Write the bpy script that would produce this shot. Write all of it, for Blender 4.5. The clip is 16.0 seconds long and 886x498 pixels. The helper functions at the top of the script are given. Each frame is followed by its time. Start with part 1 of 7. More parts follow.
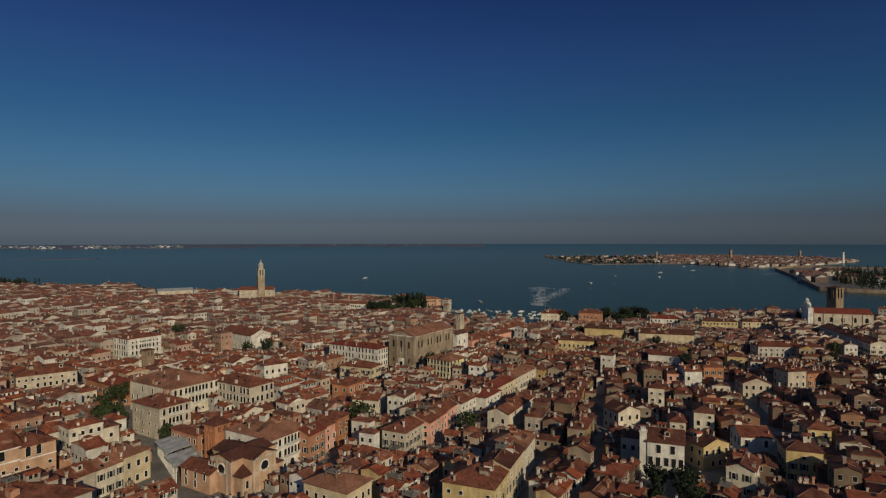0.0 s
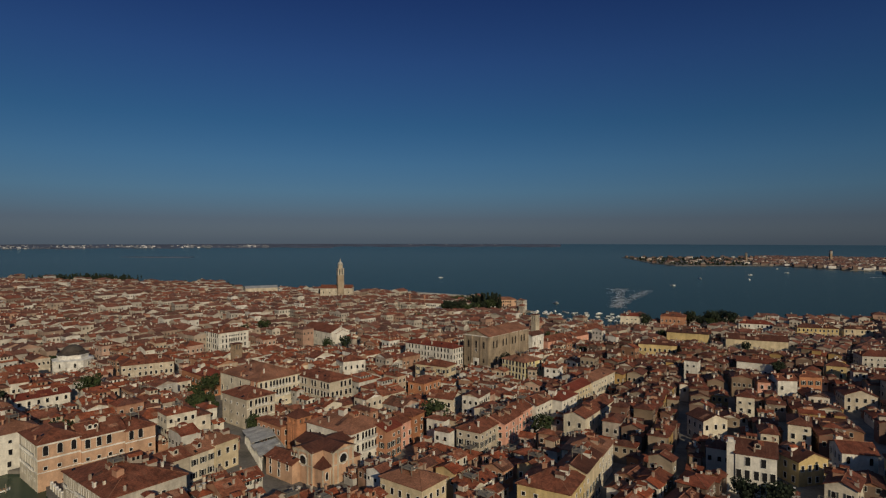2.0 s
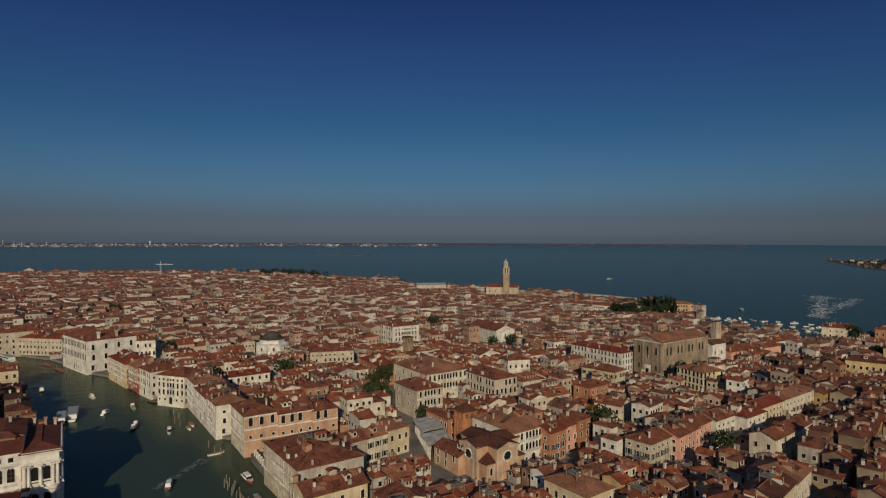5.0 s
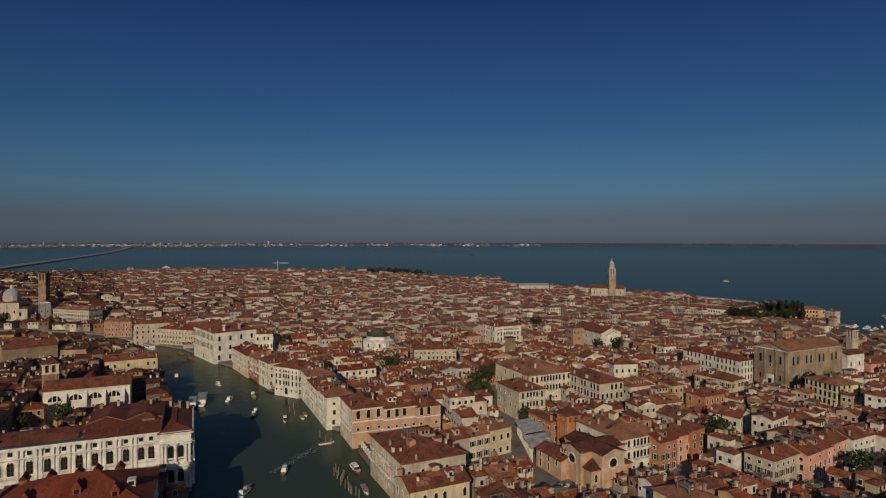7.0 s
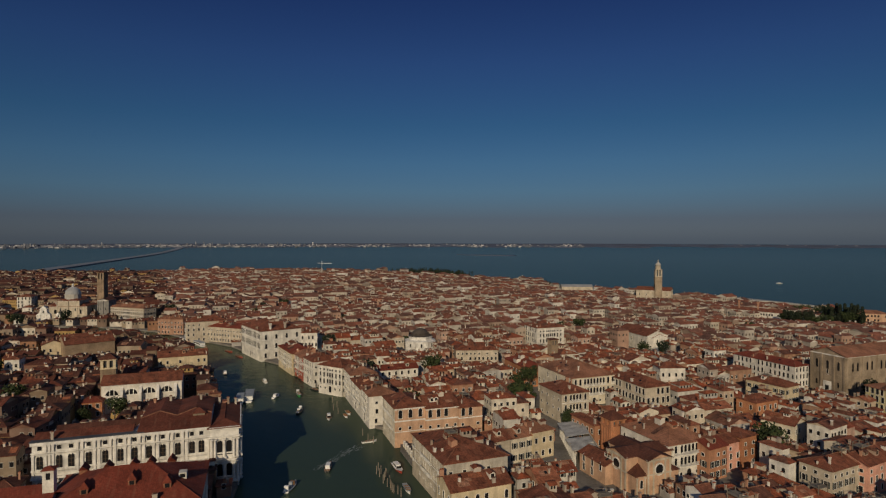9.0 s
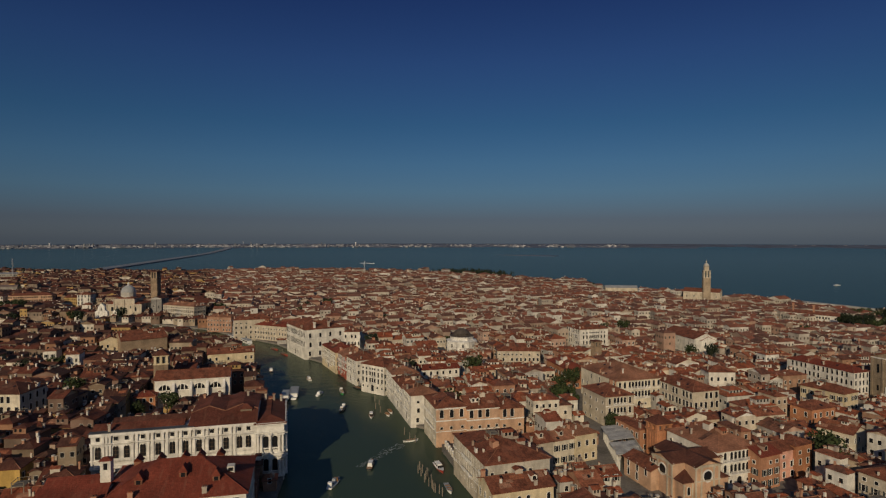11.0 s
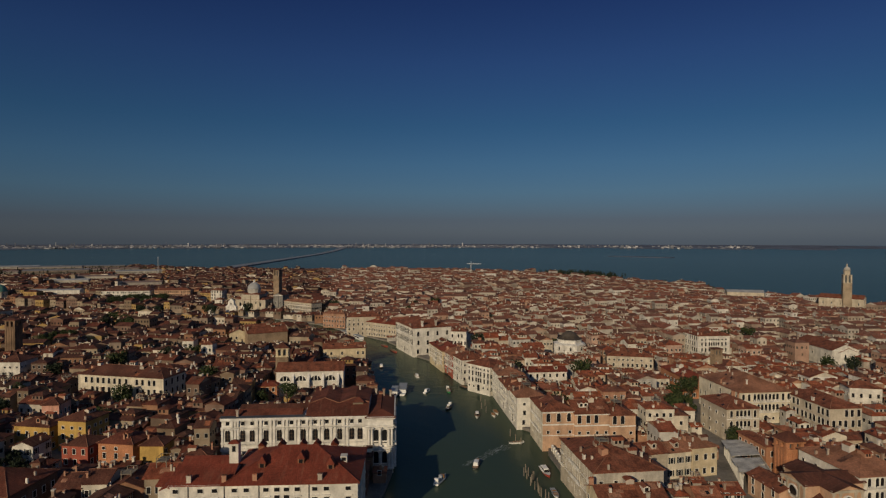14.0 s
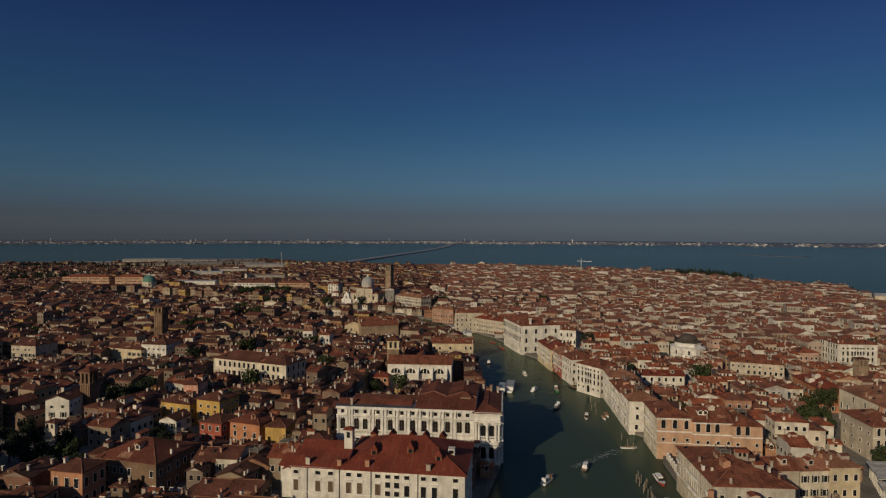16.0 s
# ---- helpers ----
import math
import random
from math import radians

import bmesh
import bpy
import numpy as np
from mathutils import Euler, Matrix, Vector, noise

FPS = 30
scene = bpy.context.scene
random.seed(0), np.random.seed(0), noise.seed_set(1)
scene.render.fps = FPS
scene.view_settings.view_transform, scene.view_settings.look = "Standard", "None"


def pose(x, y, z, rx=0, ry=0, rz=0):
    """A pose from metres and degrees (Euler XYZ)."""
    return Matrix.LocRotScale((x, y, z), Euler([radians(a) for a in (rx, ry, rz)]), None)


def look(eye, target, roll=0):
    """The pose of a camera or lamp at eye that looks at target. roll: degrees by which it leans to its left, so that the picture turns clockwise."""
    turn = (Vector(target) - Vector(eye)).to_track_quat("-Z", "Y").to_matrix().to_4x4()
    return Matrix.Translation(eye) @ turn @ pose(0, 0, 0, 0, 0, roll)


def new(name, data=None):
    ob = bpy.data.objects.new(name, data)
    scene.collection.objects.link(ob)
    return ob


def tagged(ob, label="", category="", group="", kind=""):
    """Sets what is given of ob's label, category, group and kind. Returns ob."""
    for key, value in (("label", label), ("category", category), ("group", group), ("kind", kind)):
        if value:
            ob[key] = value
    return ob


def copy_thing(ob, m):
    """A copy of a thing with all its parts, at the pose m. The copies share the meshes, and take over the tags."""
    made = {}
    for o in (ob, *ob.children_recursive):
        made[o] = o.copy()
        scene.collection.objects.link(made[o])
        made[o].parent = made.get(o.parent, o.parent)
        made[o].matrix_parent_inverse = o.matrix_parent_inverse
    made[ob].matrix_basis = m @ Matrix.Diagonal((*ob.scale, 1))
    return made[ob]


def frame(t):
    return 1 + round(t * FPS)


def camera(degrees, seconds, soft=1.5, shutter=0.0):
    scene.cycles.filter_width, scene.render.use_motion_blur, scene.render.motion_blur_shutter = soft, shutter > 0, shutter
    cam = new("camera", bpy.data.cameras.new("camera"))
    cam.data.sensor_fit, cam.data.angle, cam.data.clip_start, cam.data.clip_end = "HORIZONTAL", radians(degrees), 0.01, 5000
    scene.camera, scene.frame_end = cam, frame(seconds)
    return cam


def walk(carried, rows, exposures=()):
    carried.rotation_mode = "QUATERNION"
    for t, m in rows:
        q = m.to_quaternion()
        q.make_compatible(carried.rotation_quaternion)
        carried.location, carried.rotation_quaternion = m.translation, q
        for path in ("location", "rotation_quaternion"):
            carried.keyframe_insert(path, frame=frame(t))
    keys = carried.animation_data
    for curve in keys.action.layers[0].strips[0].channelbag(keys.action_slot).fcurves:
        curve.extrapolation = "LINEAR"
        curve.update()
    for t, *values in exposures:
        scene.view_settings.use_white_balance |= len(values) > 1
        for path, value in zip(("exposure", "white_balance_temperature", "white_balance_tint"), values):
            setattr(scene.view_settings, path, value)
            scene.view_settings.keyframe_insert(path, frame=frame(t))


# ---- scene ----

# Aerial view over a lagoon town: the camera hangs 80 m above a broad canal and turns to the left.
cam = camera(74.24, 16.0, soft=1.25)
EYE_HEIGHT = 80.0
# seconds, yaw, pitch, roll
TURN = (
    (0.0, 0.01, -0.934, 0.031), (0.5, 1.51, -0.933, 0.10), (1.0, 3.27, -0.930, 0.07), (1.5, 5.22, -0.935, 0.01),
    (2.0, 7.36, -0.930, -0.045), (2.5, 9.63, -0.936, -0.07), (3.0, 11.90, -0.942, -0.085), (3.5, 14.39, -0.950, -0.12),
    (4.0, 17.26, -0.968, -0.18), (4.5, 20.37, -0.985, -0.20), (7.0, 33.42, -1.040, -0.08), (7.5, 34.93, -1.023, -0.083),
    (8.0, 36.06, -1.000, -0.08), (10.5, 40.06, -0.968, -0.03), (11.0, 41.56, -0.960, -0.025), (11.5, 43.09, -0.945, -0.03),
    (12.0, 44.67, -0.938, -0.05), (12.5, 46.24, -0.945, -0.065), (13.0, 48.00, -0.930, -0.06), (13.5, 49.92, -0.905, -0.06),
    (14.0, 51.95, -0.905, -0.072), (14.5, 54.00, -0.920, -0.085), (15.0, 56.75, -0.965, -0.12), (15.5, 59.75, -1.16, -0.20),
    (16.0, 62.52, -1.267, -0.247),
)
walk(cam, [(t, pose(0, 0, EYE_HEIGHT, 90 + pitch, roll, yaw)) for t, yaw, pitch, roll in TURN], [(0.0, 0.08, 6500, 7), (4.5, 0.08, 6600, 8.5), (8.0, 0.0, 6720, 10), (11.5, -0.01, 6850, 10), (16.0, -0.03, 6880, 10)])

# ---- daylight ----
SUN_HEIGHT = 21.0
SUN_WAY = Vector((0.45, -0.89, 0)).normalized()
sun_data = bpy.data.lights.new("sun", "SUN")
sun_data.energy, sun_data.angle, sun_data.color = 2.78, radians(0.6), (1.0, 0.83, 0.59)
sun = new("sun", sun_data)
sun.matrix_world = look(SUN_WAY * 100 + Vector((0, 0, 100 * math.tan(radians(SUN_HEIGHT)))), (0, 0, 0))

world = bpy.data.worlds.new("world")
scene.world = world
world.use_nodes = True
wt = world.node_tree
sky = wt.nodes.new("ShaderNodeTexSky")
sky.sky_type, sky.sun_disc = "NISHITA", False
sky.sun_elevation, sky.sun_rotation = radians(SUN_HEIGHT), math.atan2(SUN_WAY.x, SUN_WAY.y)
sky.air_density, sky.dust_density, sky.ozone_density = 1.0, 0.6, 3.0
coord = wt.nodes.new("ShaderNodeTexCoord")
split = wt.nodes.new("ShaderNodeSeparateXYZ")
wt.links.new(coord.outputs["Generated"], split.inputs[0])
haze = wt.nodes.new("ShaderNodeValToRGB")  # clear autumn air above a grey-brown band of haze
el = haze.color_ramp.elements
el[0].position, el[0].color = 0.0, (0.158, 0.198, 0.330, 1)
# The unseen upper sky is brightened to fill the shadows.
el[1].position, el[1].color = 0.75, (0.640, 0.660, 0.680, 1)
for p, c in ((0.033, (0.134, 0.157, 0.255, 1)), (0.080, (0.143, 0.213, 0.310, 1)), (0.127, (0.130, 0.221, 0.319, 1)), (0.190, (0.098, 0.199, 0.301, 1)), (0.287, (0.098, 0.168, 0.306, 1)), (0.375, (0.079, 0.129, 0.271, 1))):
    e = el.new(p)
    e.color = c
wt.links.new(split.outputs["Z"], haze.inputs["Fac"])
times = wt.nodes.new("ShaderNodeMix")
times.data_type, times.blend_type = "RGBA", "MULTIPLY"
times.inputs["Factor"].default_value = 1.0
wt.links.new(sky.outputs[0], times.inputs["A"])
wt.links.new(haze.outputs["Color"], times.inputs["B"])
bg = wt.nodes["Background"]
bg.inputs["Strength"].default_value = 0.1
wt.links.new(times.outputs["Result"], bg.inputs["Color"])

# ---- materials ----
def surface(name, colours, pick="", rough=0.85, stain=0.28, stain_size=6.0, grain=0.1, grain_size=0.5, bump=0.0, tiles=False, metal=0.0, runs=0.0):
    """A weathered surface. pick: "object" or "island", whose random number chooses among the colours."""
    m = bpy.data.materials.new(name)
    m.use_nodes = True
    nt, n = m.node_tree, m.node_tree.nodes
    out = n["Principled BSDF"]
    out.inputs["Roughness"].default_value, out.inputs["Metallic"].default_value = rough, metal
    out.inputs["Specular IOR Level"].default_value = 0.25
    where = n.new("ShaderNodeNewGeometry")
    ramp = n.new("ShaderNodeValToRGB")
    ramp.color_ramp.interpolation = "CONSTANT"
    es = ramp.color_ramp.elements
    while len(es) < len(colours):
        es.new(0.5)
    for i, c in enumerate(colours):
        es[i].position = i / len(colours)
        es[i].color = (*c, 1)
    if len(colours) == 1:
        es[-1].color = (*colours[0], 1)
    if pick == "object":
        info = n.new("ShaderNodeObjectInfo")
        nt.links.new(info.outputs["Random"], ramp.inputs["Fac"])
    elif pick == "island":
        nt.links.new(where.outputs["Random Per Island"], ramp.inputs["Fac"])
    colour = ramp.outputs["Color"]

    def blotch(colour, size, amount, detail):
        tex = n.new("ShaderNodeTexNoise")
        tex.inputs["Scale"].default_value, tex.inputs["Detail"].default_value = 1.0 / size, detail
        nt.links.new(where.outputs["Position"], tex.inputs["Vector"])
        span = n.new("ShaderNodeMapRange")
        span.inputs["From Min"].default_value, span.inputs["From Max"].default_value = 0.3, 0.7
        span.inputs["To Min"].default_value, span.inputs["To Max"].default_value = 1.0 - amount, 1.0 + amount * 0.6
        nt.links.new(tex.outputs["Fac"], span.inputs["Value"])
        mix = n.new("ShaderNodeMix")
        mix.data_type, mix.blend_type = "RGBA", "MULTIPLY"
        mix.inputs["Factor"].default_value = 1.0
        nt.links.new(colour, mix.inputs["A"])
        nt.links.new(span.outputs["Result"], mix.inputs["B"])
        return mix.outputs["Result"], tex

    colour, _ = blotch(colour, stain_size, stain, 4.0)
    colour, fine = blotch(colour, grain_size, grain, 3.0)
    height = fine.outputs["Fac"]
    if runs:
        # rain has drawn dark runs down the plaster
        stretch = n.new("ShaderNodeMapping")
        stretch.inputs["Scale"].default_value = (0.5, 0.5, 0.10)
        nt.links.new(where.outputs["Position"], stretch.inputs["Vector"])
        rain = n.new("ShaderNodeTexNoise")
        rain.inputs["Scale"].default_value, rain.inputs["Detail"].default_value = 1.0, 4.0
        nt.links.new(stretch.outputs["Vector"], rain.inputs["Vector"])
        wet = n.new("ShaderNodeMapRange")
        wet.inputs["From Min"].default_value, wet.inputs["From Max"].default_value = 0.48, 0.72
        wet.inputs["To Min"].default_value, wet.inputs["To Max"].default_value = 1.06, 1.0 - runs
        nt.links.new(rain.outputs["Fac"], wet.inputs["Value"])
        run_mix = n.new("ShaderNodeMix")
        run_mix.data_type, run_mix.blend_type = "RGBA", "MULTIPLY"
        run_mix.inputs["Factor"].default_value = 1.0
        nt.links.new(colour, run_mix.inputs["A"])
        nt.links.new(wet.outputs["Result"], run_mix.inputs["B"])
        colour = run_mix.outputs["Result"]
    if tiles:
        # rows of barrel tiles, laid down the slope
        uv = n.new("ShaderNodeUVMap")
        brick = n.new("ShaderNodeTexBrick")
        brick.inputs["Scale"].default_value = 1.0
        brick.inputs["Brick Width"].default_value, brick.inputs["Row Height"].default_value = 0.5, 0.8
        brick.inputs["Mortar Size"].default_value = 0.05
        brick.inputs["Color1"].default_value, brick.inputs["Color2"].default_value = (0.66, 0.62, 0.60, 1), (1.3, 1.28, 1.25, 1)
        brick.inputs["Mortar"].default_value = (0.45, 0.42, 0.40, 1)
        nt.links.new(uv.outputs["UV"], brick.inputs["Vector"])
        mix = n.new("ShaderNodeMix")
        mix.data_type, mix.blend_type = "RGBA", "MULTIPLY"
        mix.inputs["Factor"].default_value = 0.4
        nt.links.new(colour, mix.inputs["A"])
        nt.links.new(brick.outputs["Color"], mix.inputs["B"])
        colour = mix.outputs["Result"]
        lay = n.new("ShaderNodeMapping")  # weather streaks that run down the slope
        lay.inputs["Scale"].default_value = (1.1, 0.16, 1.0)
        nt.links.new(uv.outputs["UV"], lay.inputs["Vector"])
        streak = n.new("ShaderNodeTexNoise")
        streak.inputs["Scale"].default_value, streak.inputs["Detail"].default_value = 1.0, 3.0
        nt.links.new(lay.outputs["Vector"], streak.inputs["Vector"])
        bleach = n.new("ShaderNodeMapRange")
        bleach.inputs["From Min"].default_value, bleach.inputs["From Max"].default_value = 0.52, 0.78
        bleach.inputs["To Max"].default_value = 0.26
        nt.links.new(streak.outputs["Fac"], bleach.inputs["Value"])
        pale = n.new("ShaderNodeMix")
        pale.data_type = "RGBA"
        pale.inputs["B"].default_value = (0.28, 0.16, 0.11, 1)
        nt.links.new(bleach.outputs["Result"], pale.inputs["Factor"])
        nt.links.new(colour, pale.inputs["A"])
        colour = pale.outputs["Result"]
        wave = n.new("ShaderNodeTexWave")
        wave.inputs["Scale"].default_value = 1.3
        nt.links.new(uv.outputs["UV"], wave.inputs["Vector"])
        height = wave.outputs["Fac"]
    nt.links.new(colour, out.inputs["Base Color"])
    if bump:
        b = n.new("ShaderNodeBump")
        b.inputs["Strength"].default_value, b.inputs["Distance"].default_value = 0.6, bump
        nt.links.new(height, b.inputs["Height"])
        nt.links.new(b.outputs["Normal"], out.inputs["Normal"])
    return m


PALETTE = ((0.58, 0.53, 0.44), (0.44, 0.35, 0.26), (0.44, 0.24, 0.15), (0.60, 0.57, 0.50), (0.36, 0.20, 0.13), (0.52, 0.46, 0.37), (0.66, 0.64, 0.59),
           (0.46, 0.31, 0.24), (0.36, 0.31, 0.26), (0.52, 0.38, 0.20), (0.30, 0.18, 0.12), (0.48, 0.46, 0.42), (0.54, 0.34, 0.26), (0.40, 0.38, 0.35))
TILES = ((0.285, 0.086, 0.046), (0.225, 0.078, 0.047), (0.315, 0.094, 0.046), (0.17, 0.070, 0.047), (0.25, 0.094, 0.058), (0.325, 0.084, 0.039), (0.195, 0.088, 0.059), (0.335, 0.122, 0.068), (0.26, 0.076, 0.041), (0.145, 0.062, 0.043))
stucco = surface("weathered_stucco", PALETTE, "object", stain=0.3, stain_size=3.5, bump=0.02, runs=0.2)
stucco_far = surface("weathered_stucco_of_rows", tuple(q for q in PALETTE if q[0] - q[2] < 0.27), "island", stain=0.3, stain_size=3.5, runs=0.2)
# Old brown tones, darkened further to carry the shade of the side quarters.
SHADED_OLD_WALLS = ((0.32, 0.26, 0.19), (0.20, 0.145, 0.10), (0.19, 0.10, 0.07), (0.27, 0.21, 0.15), (0.15, 0.10, 0.075), (0.55, 0.50, 0.42), (0.23, 0.18, 0.14), (0.17, 0.12, 0.09), (0.28, 0.15, 0.09), (0.20, 0.13, 0.10), (0.38, 0.25, 0.10))
SHADED_OLD_TILES = ((0.112, 0.039, 0.026), (0.085, 0.036, 0.027), (0.142, 0.043, 0.026), (0.072, 0.034, 0.026), (0.115, 0.045, 0.031))
stucco_old_shaded = surface("shaded_old_plaster", SHADED_OLD_WALLS, "object", bump=0.02, stain=0.4)
stucco_old_shaded_far = surface("shaded_old_plaster_of_rows", SHADED_OLD_WALLS, "island", stain=0.35)
tile_old_shaded_far = surface("shaded_old_tiles_of_rows", SHADED_OLD_TILES, "island", rough=0.9, stain=0.4, stain_size=5.0, grain=0.3, grain_size=0.9, bump=0.05, tiles=True)
tile = surface("terracotta_tiles", TILES, "object", rough=0.9, stain=0.5, stain_size=2.6, grain=0.35, grain_size=0.6, bump=0.06, tiles=True)
tile_far = surface("terracotta_tiles_of_rows", TILES, "island", rough=0.9, stain=0.48, stain_size=3.0, grain=0.35, grain_size=0.9, bump=0.05, tiles=True)
# Far walls, tiles and windows: contrast lowered in the colours to imitate haze.
stucco_dist = surface("hazed_distant_plaster", ((0.47, 0.42, 0.35), (0.37, 0.30, 0.24), (0.36, 0.23, 0.17), (0.51, 0.47, 0.41), (0.30, 0.22, 0.17), (0.41, 0.37, 0.32), (0.57, 0.54, 0.49), (0.33, 0.29, 0.25)), "island", stain=0.3)
tile_dist = surface("hazed_distant_tiles", ((0.25, 0.098, 0.064), (0.205, 0.090, 0.064), (0.275, 0.106, 0.068), (0.17, 0.084, 0.063), (0.23, 0.108, 0.078), (0.29, 0.10, 0.06), (0.15, 0.075, 0.056)), "island", rough=0.9, stain=0.4, stain_size=5.0, grain=0.3, grain_size=0.9, bump=0.05, tiles=True)
window_dist = surface("hazed_distant_windows", ((0.085, 0.070, 0.060), (0.05, 0.055, 0.05), (0.11, 0.08, 0.06)), "island")
tile_patch = surface("newer_tile_patches", ((0.34, 0.12, 0.062), (0.20, 0.066, 0.040), (0.13, 0.062, 0.044), (0.36, 0.18, 0.115)), "island", rough=0.9, stain=0.4, stain_size=2.0, grain=0.3, bump=0.05, tiles=True)
# Rusty colour with the dimmer eastern side's shade put in.
tile_rust = surface("shaded_rusty_tiles", ((0.185, 0.060, 0.036), (0.128, 0.049, 0.033), (0.24, 0.068, 0.037), (0.100, 0.044, 0.031), (0.16, 0.060, 0.038)), "object", rough=0.9, stain=0.45, stain_size=3.0, grain=0.3, bump=0.05, tiles=True)
tile_rust_far = surface("shaded_rusty_tiles_of_rows", ((0.185, 0.060, 0.036), (0.128, 0.049, 0.033), (0.24, 0.068, 0.037), (0.100, 0.044, 0.031), (0.16, 0.060, 0.038)), "island", rough=0.9, stain=0.45, stain_size=3.0, grain=0.3, bump=0.05, tiles=True)
tile_mid = surface("red_brown_tiles", ((0.225, 0.078, 0.045),), rough=0.9, stain=0.5, stain_size=2.6, grain=0.35, grain_size=0.6, bump=0.06, tiles=True)
tile_red = surface("fresh_red_tiles", ((0.205, 0.046, 0.027),), rough=0.85, stain=0.3, grain=0.2, bump=0.06, tiles=True)
tile_palace = surface("dull_red_tiles", ((0.155, 0.048, 0.030),), rough=0.9, stain=0.4, grain=0.3, bump=0.06, tiles=True)
# Brown tiles, taken down further for the shaded western roofs.
tile_dark = surface("old_and_shaded_tiles", ((0.120, 0.045, 0.030),), rough=0.9, stain=0.4, grain=0.3, bump=0.06, tiles=True)
tile_rose = surface("pale_rose_tiles", ((0.31, 0.142, 0.086),), rough=0.9, stain=0.4, grain=0.3, bump=0.06, tiles=True)
WALL = {
    "white": surface("white_plaster", ((0.63, 0.60, 0.535),), stain=0.26, stain_size=4.0, bump=0.02, runs=0.2),
    "cream": surface("cream_plaster", ((0.58, 0.52, 0.41),), stain=0.26, stain_size=4.0, bump=0.02, runs=0.2),
    "beige": surface("beige_plaster", ((0.47, 0.41, 0.32),), stain=0.26, stain_size=4.0, bump=0.02, runs=0.2),
    "grey": surface("grey_plaster", ((0.46, 0.425, 0.365),), stain=0.3, stain_size=4.0, bump=0.02, runs=0.25),
    "pale": surface("pale_ochre_plaster", ((0.55, 0.46, 0.31),), stain=0.26, stain_size=4.0, bump=0.02, runs=0.2),
    "yellow": surface("yellow_plaster", ((0.52, 0.40, 0.195),), stain=0.26, stain_size=4.0, bump=0.02, runs=0.2),
    "lemon": surface("lemon_plaster", ((0.60, 0.52, 0.27),), stain=0.26, stain_size=4.0, bump=0.02, runs=0.2),
    "salmon": surface("faded_salmon_plaster", ((0.37, 0.215, 0.145),), stain=0.3, stain_size=4.0, bump=0.02, runs=0.25),
    "ochre": surface("ochre_yellow_plaster", ((0.46, 0.30, 0.095),), stain=0.26, stain_size=4.0, bump=0.02, runs=0.2),
    "orange": surface("orange_plaster", ((0.41, 0.205, 0.12),), stain=0.26, stain_size=4.0, bump=0.02, runs=0.2),
    "peach": surface("peach_plaster", ((0.49, 0.315, 0.21),), stain=0.26, stain_size=4.0, bump=0.02, runs=0.2),
    "pink": surface("pink_plaster", ((0.60, 0.32, 0.24),), stain=0.26, stain_size=4.0, bump=0.02, runs=0.2),
    "red": surface("red_plaster", ((0.33, 0.09, 0.06),), stain=0.26, stain_size=4.0, bump=0.02, runs=0.2),
    "brick": surface("brown_brickwork", ((0.30, 0.22, 0.15),), stain=0.35, grain=0.35, grain_size=0.25, bump=0.03),
    "hall": surface("grey_brown_brickwork", ((0.315, 0.25, 0.18),), stain=0.35, grain=0.35, grain_size=0.25, bump=0.03, runs=0.15),
    "brickdark": surface("old_dark_brickwork", ((0.20, 0.13, 0.085),), stain=0.4, grain=0.35, grain_size=0.25, bump=0.03),
    "brickred": surface("orange_brickwork", ((0.42, 0.19, 0.10),), stain=0.35, grain=0.35, grain_size=0.25, bump=0.03),
}
stone = surface("white_istrian_stone", ((0.68, 0.66, 0.61),), rough=0.7, stain=0.28, stain_size=2.5, bump=0.02, runs=0.18)
stone_grey = surface("grey_stone", ((0.42, 0.40, 0.36),), rough=0.8, stain=0.35, bump=0.02)
# Grey stone, darkened so that the apse wing looks shaded.
stone_shaded = surface("shaded_grey_stone", ((0.22, 0.21, 0.195),), rough=0.85, stain=0.4, stain_size=4.0, bump=0.02)
paving = surface("trachyte_paving", ((0.19, 0.175, 0.155),), rough=0.85, stain=0.3, grain=0.25, grain_size=0.8)
glass = surface("dark_window_glass", ((0.018, 0.018, 0.02),), rough=0.25, stain=0.3)
louvres = surface("brown_louvred_shutters", ((0.13, 0.085, 0.055),), rough=0.7, stain=0.25, grain=0.3)
shutter = surface("shutters", ((0.03, 0.06, 0.04), (0.06, 0.035, 0.02), (0.05, 0.06, 0.06), (0.09, 0.05, 0.03)), "island", stain=0.2)
lead_brown = surface("weathered_brown_lead", ((0.060, 0.052, 0.046), (0.075, 0.062, 0.052)), rough=0.85, stain=0.35, stain_size=2.5)
lead_dark = surface("dark_lead_sheet", ((0.08, 0.085, 0.09),), rough=0.5, stain=0.3)
verdigris = surface("green_copper", ((0.09, 0.21, 0.17),), rough=0.6, stain=0.3)
wood = surface("weathered_wood", ((0.10, 0.07, 0.045),), stain=0.3)
wood_grey = surface("grey_wood", ((0.22, 0.19, 0.15),), stain=0.3)
chimney_coat = surface("chimney_plaster", ((0.52, 0.46, 0.38), (0.42, 0.23, 0.15), (0.64, 0.60, 0.53), (0.34, 0.25, 0.19), (0.40, 0.34, 0.28)), "object", stain=0.3)
chimney_far = surface("chimney_plaster_of_rows", ((0.52, 0.46, 0.38), (0.42, 0.23, 0.15), (0.64, 0.60, 0.53), (0.34, 0.25, 0.19), (0.40, 0.34, 0.28)), "island", stain=0.3)
bark = surface("bark", ((0.09, 0.06, 0.04),), stain=0.3)
leaf = surface("leaves", ((0.034, 0.052, 0.018), (0.042, 0.06, 0.022), (0.028, 0.044, 0.016), (0.055, 0.064, 0.024)), "island", stain=0.3)
